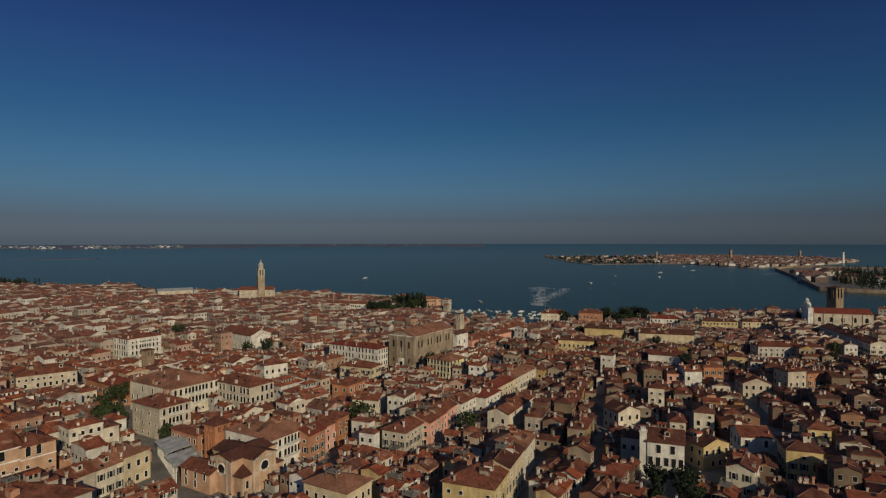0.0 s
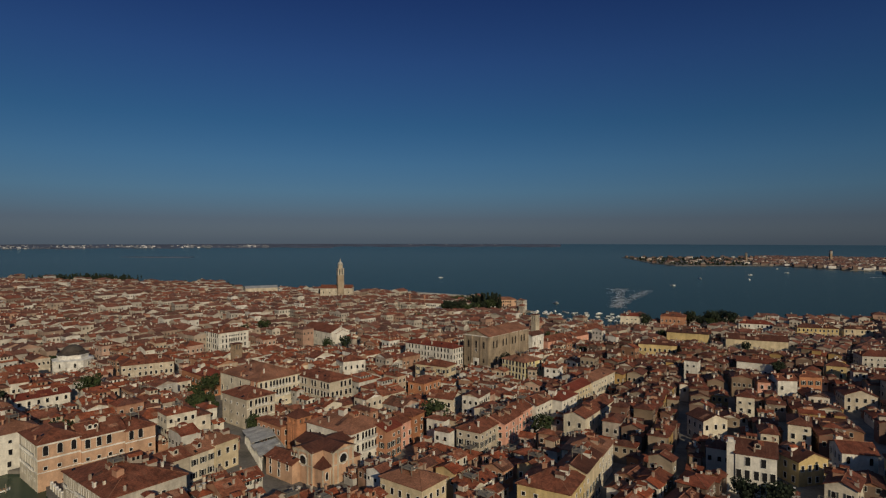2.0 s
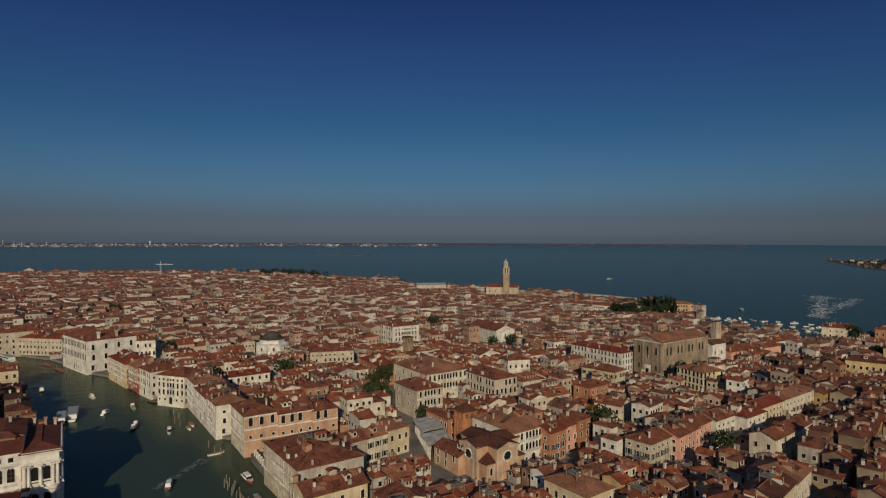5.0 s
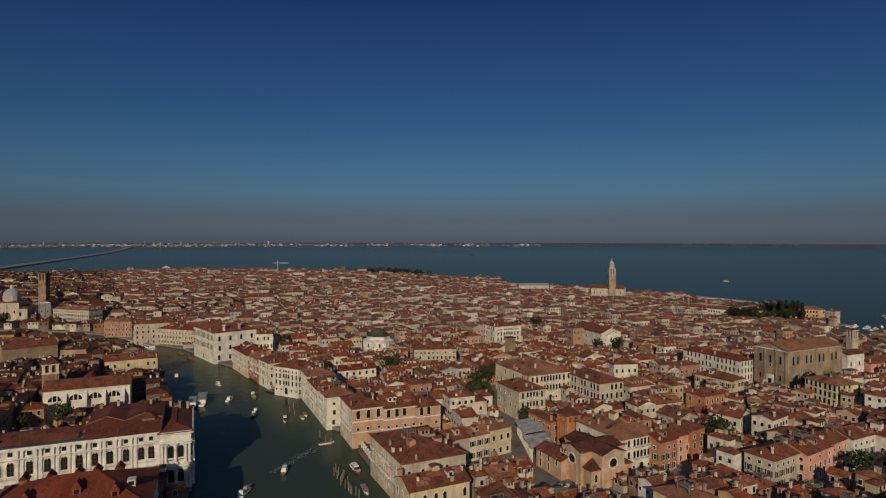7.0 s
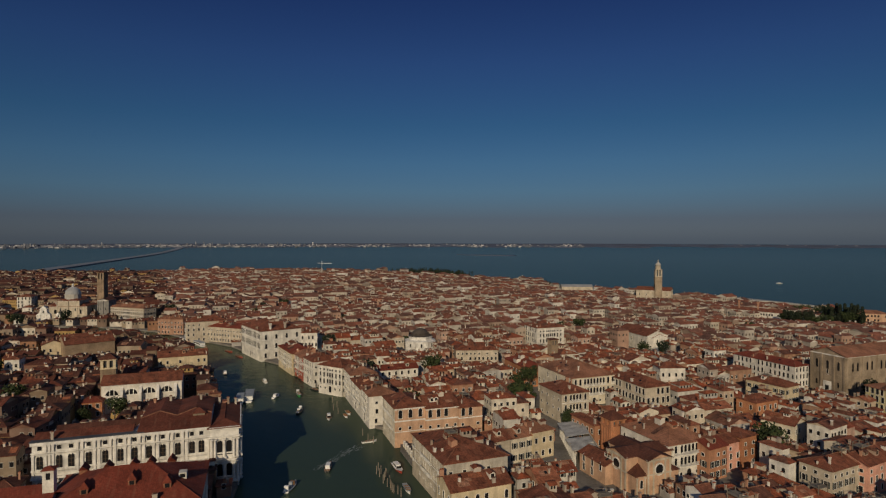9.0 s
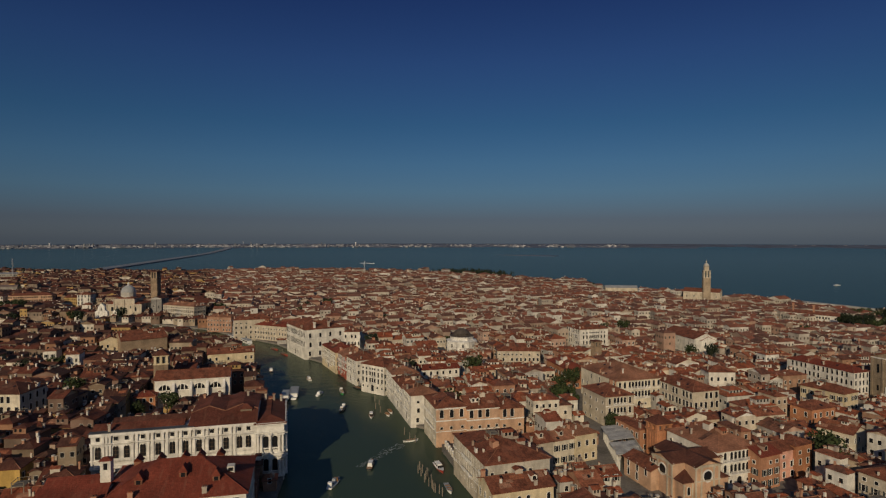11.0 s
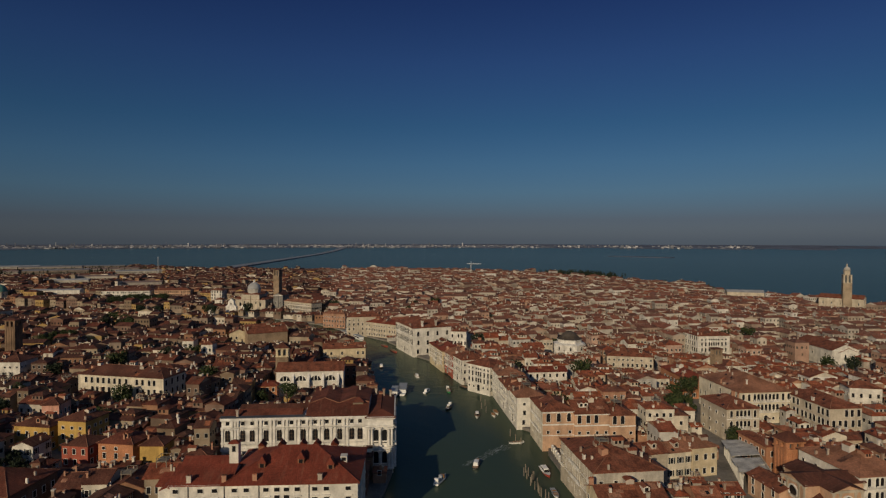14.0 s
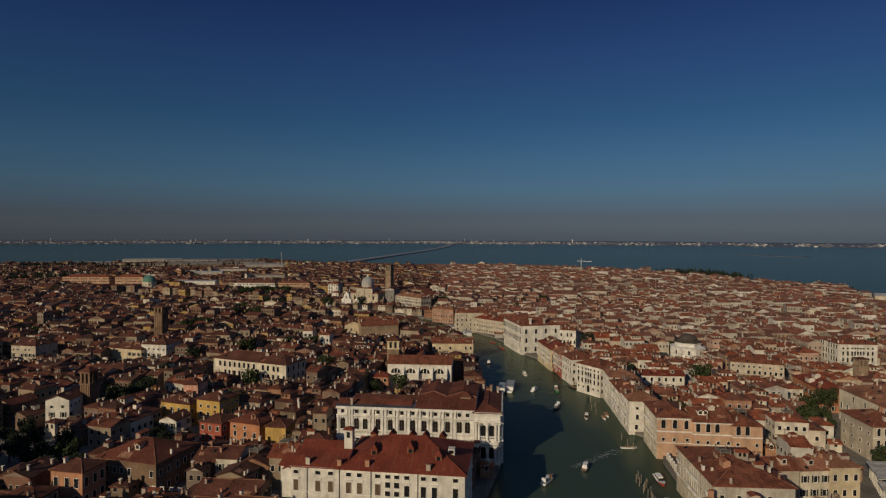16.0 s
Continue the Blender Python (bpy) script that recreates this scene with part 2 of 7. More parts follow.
leaf_dark = surface("cypress_leaves", ((0.021, 0.031, 0.017), (0.027, 0.038, 0.02), (0.017, 0.025, 0.014)), "island", stain=0.3)
white_paint = surface("white_boat_paint", ((0.78, 0.78, 0.76),), rough=0.35, stain=0.12)
dark_paint = surface("black_boat_paint", ((0.025, 0.025, 0.03),), rough=0.3, stain=0.2)
green_paint = surface("green_boat_paint", ((0.05, 0.30, 0.09),), rough=0.4, stain=0.2)
red_paint = surface("red_boat_paint", ((0.35, 0.06, 0.04),), rough=0.4, stain=0.2)
canvas = surface("boat_canvas", ((0.30, 0.33, 0.36),), rough=0.8, stain=0.2)
teak = surface("boat_teak", ((0.28, 0.15, 0.07),), rough=0.45, stain=0.25)
metal = surface("white_steel", ((0.62, 0.62, 0.62),), rough=0.4, metal=0.3)
sheeting = surface("pale_roof_sheets", ((0.46, 0.45, 0.42),), rough=0.7, stain=0.4, stain_size=2.5, grain=0.2)
zinc = surface("pale_metal_roofing", ((0.36, 0.365, 0.37),), rough=0.5, stain=0.25, stain_size=9.0)
foam = surface("sea_foam", ((0.32, 0.36, 0.36),), rough=0.9, stain=0.5, stain_size=2.0)
foam_white = surface("white_ferry_foam", ((0.80, 0.82, 0.82),), rough=0.9, stain=0.4, stain_size=6.0)
# Island colours are greyed, with the lagoon haze mixed in.
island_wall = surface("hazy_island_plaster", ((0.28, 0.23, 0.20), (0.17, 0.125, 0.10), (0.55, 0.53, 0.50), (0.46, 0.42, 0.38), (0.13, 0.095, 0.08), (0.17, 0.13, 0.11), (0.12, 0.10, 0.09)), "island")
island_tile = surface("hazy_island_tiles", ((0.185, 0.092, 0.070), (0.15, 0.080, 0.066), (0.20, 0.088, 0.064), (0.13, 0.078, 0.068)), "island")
# Distance haze is put into the bluish base colours of far shore and town.
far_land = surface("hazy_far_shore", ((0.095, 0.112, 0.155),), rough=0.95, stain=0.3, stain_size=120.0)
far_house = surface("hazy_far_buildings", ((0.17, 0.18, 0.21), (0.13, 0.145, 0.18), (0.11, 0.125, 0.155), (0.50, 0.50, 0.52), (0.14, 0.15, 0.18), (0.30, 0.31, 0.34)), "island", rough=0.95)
shed_roof = surface("dull_metal_roofing", ((0.30, 0.305, 0.31), (0.42, 0.42, 0.42), (0.22, 0.22, 0.225), (0.24, 0.17, 0.14)), "object", rough=0.6, stain=0.35, stain_size=9.0)
shed_wall = surface("dull_shed_walls", ((0.30, 0.27, 0.24), (0.40, 0.37, 0.32), (0.22, 0.18, 0.15)), "object", stain=0.3)
# Deck colour lightened and blued to hold the haze.
far_deck = surface("hazed_causeway_deck", ((0.19, 0.21, 0.245),), rough=0.95, stain=0.2, stain_size=80.0)
sand = surface("pale_sand_bank", ((0.42, 0.40, 0.38),), rough=0.95, stain_size=60.0)


def water_surface():
    m = bpy.data.materials.new("lagoon_water")
    m.use_nodes = True
    nt, n = m.node_tree, m.node_tree.nodes
    n.remove(n["Principled BSDF"])
    body, shine, skin, blend = n.new("ShaderNodeBsdfDiffuse"), n.new("ShaderNodeBsdfGlossy"), n.new("ShaderNodeFresnel"), n.new("ShaderNodeMixShader")
    shine.inputs["Color"].default_value = (0.95, 0.97, 0.84, 1)
    shine.inputs["Roughness"].default_value, skin.inputs["IOR"].default_value = 0.22, 1.33
    calm = n.new("ShaderNodeMath")  # ruffled water mirrors far less than a flat sheet
    calm.operation = "MULTIPLY"
    calm.inputs[1].default_value = 0.57
    nt.links.new(skin.outputs[0], calm.inputs[0])
    nt.links.new(calm.outputs[0], blend.inputs["Fac"])
    nt.links.new(body.outputs[0], blend.inputs[1])
    nt.links.new(shine.outputs[0], blend.inputs[2])
    nt.links.new(blend.outputs[0], n["Material Output"].inputs["Surface"])
    where = n.new("ShaderNodeNewGeometry")
    # silty green in the canals, bluer in the open lagoon
    away = n.new("ShaderNodeVectorMath")
    away.operation = "DISTANCE"
    away.inputs[1].default_value = (-260, 120, 0)
    nt.links.new(where.outputs["Position"], away.inputs[0])
    span = n.new("ShaderNodeMapRange")
    span.inputs["From Min"].default_value, span.inputs["From Max"].default_value = 330.0, 620.0
    nt.links.new(away.outputs["Value"], span.inputs["Value"])
    deep = n.new("ShaderNodeMix")
    deep.data_type = "RGBA"
    deep.inputs["A"].default_value, deep.inputs["B"].default_value = (0.040, 0.063, 0.044, 1), (0.025, 0.045, 0.040, 1)
    nt.links.new(span.outputs["Result"], deep.inputs["Factor"])
    drift = n.new("ShaderNodeTexNoise")
    drift.inputs["Scale"].default_value, drift.inputs["Detail"].default_value = 0.006, 4.0
    nt.links.new(where.outputs["Position"], drift.inputs["Vector"])
    tone = n.new("ShaderNodeMapRange")
    tone.inputs["To Min"].default_value, tone.inputs["To Max"].default_value = 0.75, 1.25
    nt.links.new(drift.outputs["Fac"], tone.inputs["Value"])
    mix = n.new("ShaderNodeMix")
    mix.data_type, mix.blend_type = "RGBA", "MULTIPLY"
    mix.inputs["Factor"].default_value = 1.0
    nt.links.new(deep.outputs["Result"], mix.inputs["A"])
    nt.links.new(tone.outputs["Result"], mix.inputs["B"])
    nt.links.new(mix.outputs["Result"], body.inputs["Color"])
    prev = None
    for size, strength, dist in ((6.0, 0.5, 0.35), (0.9, 0.5, 0.08)):
        tex = n.new("ShaderNodeTexNoise")
        tex.inputs["Scale"].default_value, tex.inputs["Detail"].default_value = 1.0 / size, 3.0
        nt.links.new(where.outputs["Position"], tex.inputs["Vector"])
        b = n.new("ShaderNodeBump")
        b.inputs["Strength"].default_value, b.inputs["Distance"].default_value = strength, dist
        nt.links.new(tex.outputs["Fac"], b.inputs["Height"])
        if prev:
            nt.links.new(prev.outputs["Normal"], b.inputs["Normal"])
        prev = b
    for shader in (body, shine, skin):
        nt.links.new(prev.outputs["Normal"], shader.inputs["Normal"])
    return m


water_mat = water_surface()

# ---- building blocks ----
class Geo:
    """Collects faces, each with a material number; ox, oy and turn place what is added."""

    def __init__(self):
        self.v, self.f, self.m = [], [], []
        self.place(0, 0, 0)

    def place(self, ox, oy, turn, oz=0.0):
        self.ox, self.oy, self.oz, self.c, self.s = ox, oy, oz, math.cos(radians(turn)), math.sin(radians(turn))

    def face(self, points, mat=0):
        k = len(self.v)
        self.v += [(self.ox + x * self.c - y * self.s, self.oy + x * self.s + y * self.c, self.oz + z) for x, y, z in points]
        self.f.append(tuple(range(k, k + len(points))))
        self.m.append(mat)

    def solid(self, points, faces, mat=0):
        k = len(self.v)
        self.v += [(self.ox + x * self.c - y * self.s, self.oy + x * self.s + y * self.c, self.oz + z) for x, y, z in points]
        for q in faces:
            self.f.append(tuple(k + i for i in q))
            self.m.append(mat)

    def box(self, x0, x1, y0, y1, z0, z1, mat=0, flare=0.0):
        a = flare
        self.solid([(x0, y0, z0), (x1, y0, z0), (x1, y1, z0), (x0, y1, z0),
                    (x0 - a, y0 - a, z1), (x1 + a, y0 - a, z1), (x1 + a, y1 + a, z1), (x0 - a, y1 + a, z1)],
                   [(3, 2, 1, 0), (4, 5, 6, 7), (0, 1, 5, 4), (1, 2, 6, 5), (2, 3, 7, 6), (3, 0, 4, 7)], mat)

    def ring(self, cx, cy, n, profile, mat=0, turn=0.0, cap=True):
        """A turned form: profile of (radius, height) pairs from below."""
        k = len(self.v)
        pts = []
        for r, z in profile:
            pts += [(cx + r * math.cos(turn + 2 * math.pi * i / n), cy + r * math.sin(turn + 2 * math.pi * i / n), z) for i in range(n)]
        fs = []
        for j in range(len(profile) - 1):
            fs += [(j * n + i, j * n + (i + 1) % n, (j + 1) * n + (i + 1) % n, (j + 1) * n + i) for i in range(n)]
        if cap:
            fs.append(tuple((len(profile) - 1) * n + i for i in range(n)))
        self.solid(pts, fs, mat)

    def walls(self, w, d, z0, z1, mat=0):
        self.solid([(0, 0, z0), (w, 0, z0), (w, d, z0), (0, d, z0), (0, 0, z1), (w, 0, z1), (w, d, z1), (0, d, z1)],
                   [(0, 1, 5, 4), (1, 2, 6, 5), (2, 3, 7, 6), (3, 0, 4, 7)], mat)

    def band(self, w, d, z0, z1, out, mat=0):
        """A projecting course round all four walls, in one piece."""
        o = out
        lo, hi = [], []
        for x, y, sx, sy in ((0, 0, -o, -o), (w, 0, o, -o), (w, d, o, o), (0, d, -o, o)):
            lo += [(x, y, z0), (x + sx, y + sy, z0)]
            hi += [(x, y, z1), (x + sx, y + sy, z1)]
        fs = []
        for i in range(4):
            a, b = 2 * i, 2 * ((i + 1) % 4)
            fs += [(a + 1, b + 1, 8 + b + 1, 8 + a + 1), (8 + a, 8 + a + 1, 8 + b + 1, 8 + b), (a, b, b + 1, a + 1)]
        self.solid(lo + hi, fs, mat)

    def gables(self, w, d, z, kind, pitch, mat=0):
        if kind == "gable_u":
            h = z + pitch * d / 2
            self.face([(0, d, z), (0, 0, z), (0, d / 2, h)], mat)
            self.face([(w, 0, z), (w, d, z), (w, d / 2, h)], mat)
        elif kind == "gable_v":
            h = z + pitch * w / 2
            self.face([(0, 0, z), (w, 0, z), (w / 2, 0, h)], mat)
            self.face([(w, d, z), (0, d, z), (w / 2, d, h)], mat)

    def roof(self, w, d, z, kind, pitch, over=0.5, mat=0, rim=None, thick=0.2):
        rim = mat if rim is None else rim
        z -= pitch * over * 0.6
        x0, x1, y0, y1 = -over, w + over, -over, d + over
        W, D = x1 - x0, y1 - y0
        if kind == "gable_v" or (kind == "hip" and D > W):
            half = W / 2
            inset = half if kind == "hip" else 0.0
            r0, r1 = (w / 2, y0 + inset, z + pitch * half), (w / 2, y1 - inset, z + pitch * half)
            self.face([(x0, y1, z), (x0, y0, z), r0, r1], mat)
            self.face([(x1, y0, z), (x1, y1, z), r1, r0], mat)
            if kind == "hip":
                self.face([(x0, y0, z), (x1, y0, z), r0], mat)
                self.face([(x1, y1, z), (x0, y1, z), r1], mat)
        else:
            half = D / 2
            inset = half if kind == "hip" else 0.0
            r0, r1 = (x0 + inset, d / 2, z + pitch * half), (x1 - inset, d / 2, z + pitch * half)
            self.face([(x0, y0, z), (x1, y0, z), r1, r0], mat)
            self.face([(x1, y1, z), (x0, y1, z), r0, r1], mat)
            if kind == "hip":
                self.face([(x0, y1, z), (x0, y0, z), r0], mat)
                self.face([(x1, y0, z), (x1, y1, z), r1], mat)
        lo = z - thick
        if thick and kind == "hip":
            self.solid([(x0, y0, lo), (x1, y0, lo), (x1, y1, lo), (x0, y1, lo), (x0, y0, z), (x1, y0, z), (x1, y1, z), (x0, y1, z)],
                       [(3, 2, 1, 0), (0, 1, 5, 4), (1, 2, 6, 5), (2, 3, 7, 6), (3, 0, 4, 7)], rim)
        elif thick:
            # verges and eaves follow the two slopes
            a0, a1 = ((x0, y0), (x1, y0)) if kind != "gable_v" else ((x1, y0), (x1, y1))
            b0, b1 = ((x0, y1), (x1, y1)) if kind != "gable_v" else ((x0, y0), (x0, y1))
            for e0, e1 in ((a0, a1), (b0, b1)):
                pts = [(*e0, z), (*e1, z), r1, r0, (*e0, lo), (*e1, lo), (r1[0], r1[1], r1[2] - thick), (r0[0], r0[1], r0[2] - thick)]
                self.solid(pts, [(4, 5, 1, 0), (5, 6, 2, 1), (7, 4, 0, 3), (7, 6, 5, 4)], rim)
        return r0, r1

    def on_slope(self, w, d, z, kind, pitch, px, py, a, b, mat, lift=0.05):
        """A thin plate of a by b metres that lies on the roof, centred on px, py, where one slope carries it."""
        along_v = kind == "gable_v" or (kind == "hip" and d > w)
        pts = []
        for qx, qy in ((px - a / 2, py - b / 2), (px + a / 2, py - b / 2), (px + a / 2, py + b / 2), (px - a / 2, py + b / 2)):
            offs = [qx, w - qx] if along_v else [qy, d - qy]
            ends = [qy, d - qy] if along_v else [qx, w - qx]
            if min(offs) < 0.1 or min(ends) < 0.1 or kind == "hip" and min(ends) < min(offs):
                return
            pts.append((qx, qy, z + pitch * min(offs) + lift + pitch * 0.2, offs[0] < offs[1]))
        if len({p[3] for p in pts}) == 1:
            lo = [(p[0], p[1], p[2] - lift) for p in pts]
            self.solid(lo + [p[:3] for p in pts], [(4, 5, 6, 7), (0, 1, 5, 4), (1, 2, 6, 5), (2, 3, 7, 6), (3, 0, 4, 7)], mat)

    def altana(self, px, py, z, mat):
        """A small wooden roof terrace on posts, for roofs too far off to take it apart."""
        self.box(px - 1.6, px + 1.6, py - 1.3, py + 1.3, z + 0.9, z + 1.05, mat)
        for qx in (-1.5, 1.5):
            for qy in (-1.2, 1.2):
                self.box(px + qx - 0.09, px + qx + 0.09, py + qy - 0.09, py + qy + 0.09, z - 1.2, z + 2.0, mat)
        for qy in (-1.2, 1.2):
            self.box(px - 1.5, px + 1.5, py + qy - 0.05, py + qy + 0.05, z + 1.9, z + 2.0, mat)
        for qx in (-1.5, 1.5):
            self.box(px + qx - 0.05, px + qx + 0.05, py - 1.2, py + 1.2, z + 1.9, z + 2.0, mat)

    def cap(self, a, b, width=0.32, high=0.12, mat=0):
        """A row of ridge tiles from a to b."""
        a, b = Vector(a), Vector(b)
        if (b - a).length < 0.3:
            return
        t = (b - a).normalized()
        side = Vector((-t.y, t.x, 0)).normalized() * width / 2
        up = Vector((0, 0, high))
        self.solid([a - side, a + up, a + side, b - side, b + up, b + side], [(0, 3, 4, 1), (1, 4, 5, 2), (0, 1, 2), (3, 5, 4)], mat)

    def ridge(self, a, b, corners, width=0.36, high=0.13):
        """Ridge tiles from a to b and down to the corners of a hip, in one connected strip."""
        a, b = Vector(a), Vector(b)
        up = Vector((0, 0, high))
        pts, fs = [a + up, b + up], []
        if (b - a).length > 0.3:
            t = (b - a).normalized()
            side = Vector((-t.y, t.x, 0)) * width / 2
            pts += [a + t * 0.2 - side, a + t * 0.2 + side, b - t * 0.2 - side, b - t * 0.2 + side]
            fs += [(0, 2, 4, 1), (0, 1, 5, 3)]
        for q in corners:
            q = Vector(q)
            top = 0 if (q - a).length <= (q - b).length else 1
            t = (q - pts[top]).normalized()
            side = Vector((-t.y, t.x, 0)).normalized() * width / 2
            k = len(pts)
            pts += [q - side, q + up, q + side]
            fs += [(top, k, k + 1), (top, k + 1, k + 2)]
        self.solid([tuple(p) for p in pts], fs)


def mesh_of(name, geo, mats):
    me = bpy.data.meshes.new(name)
    me.from_pydata([tuple(p) for p in geo.v], [], geo.f)
    for m in mats:
        me.materials.append(m)
    me.polygons.foreach_set("material_index", geo.m)
    # metric texture coordinates: along the level line and up the slope of each face
    count = len(geo.f)
    nor, tot, loop = np.empty(count * 3), np.empty(count, int), np.empty(len(me.loops), int)
    me.polygons.foreach_get("normal", nor)
    me.polygons.foreach_get("loop_total", tot)
    me.loops.foreach_get("vertex_index", loop)
    nor = nor.reshape(-1, 3)
    u = np.stack([-nor[:, 1], nor[:, 0], np.zeros(count)], 1)
    flat = np.linalg.norm(u, axis=1) < 1e-4
    u[flat] = (1, 0, 0)
    u /= np.linalg.norm(u, axis=1)[:, None]
    v = np.cross(nor, u)
    co = np.array([tuple(p) for p in geo.v], float)[loop]
    u, v = np.repeat(u, tot, 0), np.repeat(v, tot, 0)
    layer = me.uv_layers.new(name="UVMap")
    layer.data.foreach_set("uv", np.stack([(co * u).sum(1), (co * v).sum(1)], 1).ravel())
    return me


def thing(name, x, y, z, turn, label, category, group="", kind=""):
    ob = new(name)
    ob.matrix_basis = pose(x, y, z, 0, 0, turn)
    return tagged(ob, label, category, group, kind)


def put(name, me, parent, x=0.0, y=0.0, z=0.0, turn=0.0, scale=None, label=""):
    ob = new(name, me)
    ob.parent = parent
    ob.matrix_basis = pose(x, y, z, 0, 0, turn) @ (Matrix.Diagonal((*scale, 1)) if scale else Matrix.Identity(4))
    if label:
        ob["label"] = label
    return ob


def welded(me):
    """Joins faces that meet, so that one form is one piece."""
    bm = bmesh.new()
    bm.from_mesh(me)
    bmesh.ops.remove_doubles(bm, verts=bm.verts, dist=0.002)
    bm.to_mesh(me)
    bm.free()
    return me


def part(name, geo, mats, parent, label=""):
    me = mesh_of(name, geo, mats)
    return put(name, welded(me) if "roof" in name or name == "wall" else me, parent, label=label)


# ---- water, land and far shores ----
LAND_Z = 1.2


def sea_level(r):
    """The open water lifts towards the horizon, where the air bends the view."""
    return 0.0 if r < 3000 else 1.12e-5 * (r - 3000) ** 2


geo = Geo()
radii, spokes = (0, 150, 400, 900, 1600, 2400, 3000, 3300, 3600, 3900, 4200, 4500, 4750, 4950), 96
for i, r in enumerate(radii[1:]):
    for j in range(spokes):
        a0, a1 = 2 * math.pi * j / spokes, 2 * math.pi * (j + 1) / spokes
        q = radii[i]
        if i == 0:
            geo.face([(0, 0, 0), (r * math.cos(a0), r * math.sin(a0), 0), (r * math.cos(a1), r * math.sin(a1), 0)])
        else:
            geo.face([(q * math.cos(a0), q * math.sin(a0), sea_level(q)), (r * math.cos(a0), r * math.sin(a0), sea_level(r)),
                      (r * math.cos(a1), r * math.sin(a1), sea_level(r)), (q * math.cos(a1), q * math.sin(a1), sea_level(q))])
water = new("water", mesh_of("water", geo, [water_mat]))
tagged(water, "calm lagoon and canal water, dark green to blue", "water", kind="structure")

NORTH_SHORE = [(700, -100), (640, 300), (500, 440), (410, 548), (345, 585), (280, 588), (190, 572), (112, 560), (86, 530), (79, 500), (45, 520),
               (0, 545), (-15, 600), (14, 655), (-10, 680), (-114, 730), (-196, 806), (-338, 812), (-412, 820), (-480, 905)]
WEST_SHORE = [(-653, 915), (-885, 945), (-1143, 850), (-1280, 725), (-1285, 610), (-1480, 430), (-1560, 385), (-1900, 330), (-1880, -200),
              (-1850, -420), (-1300, -900), (0, -900), (500, -600), (560, -400)]
LEFT_BANK = [(300, -240), (100, -95), (0, -20), (-70, 33), (-124, 70), (-166, 108), (-190, 125), (-222, 143), (-310, 186), (-355, 203), (-420, 203),
             (-500, 188), (-570, 150), (-650, 90), (-760, 10), (-900, -70)]
RIGHT_BANK = [(-915, -20), (-770, 70), (-650, 160), (-570, 225), (-500, 246), (-430, 246), (-387, 247), (-362, 241.8), (-326, 231.2), (-305, 229.5), (-271, 217.5), (-247, 208.5),
              (-224.5, 209.5), (-199, 193), (-172.5, 177.6), (-168, 178), (-149, 167.4), (-146, 164), (-128.5, 152.6), (-102.5, 137.6), (-80, 121), (-20, 72), (60, 20), (200, -60), (520, -260)]
LAND = NORTH_SHORE + WEST_SHORE + LEFT_BANK + RIGHT_BANK


def island(name, outline, z, mats, label, category="island"):
    g = Geo()
    n = len(outline)
    g.solid([(x, y, z) for x, y in outline] + [(x, y, -1.5) for x, y in outline],
            [tuple(range(n))] + [(i, n + i, n + (i + 1) % n, (i + 1) % n) for i in range(n)])
    me = mesh_of(name, g, mats)
    bm = bmesh.new()
    bm.from_mesh(me)
    bmesh.ops.recalc_face_normals(bm, faces=bm.faces)
    bm.to_mesh(me)
    bm.free()
    return tagged(new(name, me), label, category, kind="structure")


island("ground", LAND, LAND_Z, [paving], "grey stone paving of the town, with quay edges", "ground")


def inside(px, py, poly):
    """Whether points lie inside a polygon."""
    hit = np.zeros(len(px), bool)
    for (x0, y0), (x1, y1) in zip(poly, poly[1:] + poly[:1]):
        if y0 != y1:
            hit ^= ((y0 > py) != (y1 > py)) & (px < (x1 - x0) * (py - y0) / (y1 - y0) + x0)
    return hit


# ---- which ground is taken ----
CELL, GX, GY = 1.5, -1900.0, -420.0
gx, gy = np.meshgrid(GX + CELL * (np.arange(1750) + 0.5), GY + CELL * (np.arange(960) + 0.5), indexing="ij")
free = inside(gx.ravel(), gy.ravel(), LAND).reshape(gx.shape)


def cells(x, y, turn, w, d, grow=0.0):
    a = np.arange(-grow + 0.5, w + grow, 1.1)
    b = np.arange(-grow + 0.5, d + grow, 1.1)
    a, b = [q.ravel() for q in np.meshgrid(a, b)]
    c, s = math.cos(radians(turn)), math.sin(radians(turn))
    i = ((x + a * c - b * s - GX) / CELL).astype(int)
    j = ((y + a * s + b * c - GY) / CELL).astype(int)
    ok = (i >= 0) & (i < free.shape[0]) & (j >= 0) & (j < free.shape[1])
    return i, j, ok


def take(x, y, turn, w, d, grow=0.0):
    i, j, ok = cells(x, y, turn, w, d, grow)
    free[i[ok], j[ok]] = False


def vacant(x, y, turn, w, d):
    i, j, ok = cells(x, y, turn, w, d)
    return ok.all() and free[i, j].mean() > 0.93


TALL = []  # bearings, distance and free height of the buildings that rise above their neighbours


def rise_above(x, y, turn, w, d, eave, share=0.42):
    a = radians(turn)
    pts = [(x + p * math.cos(a) - q * math.sin(a), y + p * math.sin(a) + q * math.cos(a)) for p, q in ((0, 0), (w, 0), (w, d), (0, d))]
    b = [math.degrees(math.atan2(-p[0], p[1])) for p in pts]
    TALL.append((min(b), max(b), sorted(math.hypot(*p) for p in pts)[0], LAND_Z + share * (eave - LAND_Z)))


def lower_in_front(mx, my, half):
    """How high a roof may rise here below the taller buildings behind it."""
    r, b = math.hypot(mx, my), math.degrees(math.atan2(-mx, my))
    s = math.degrees(half / r)
    return min([EYE_HEIGHT - (EYE_HEIGHT - z) * (r + 2) / q for b0, b1, q, z in TALL if b + s > b0 and b - s < b1 and r < q and r > q * 0.62] or [99.0])


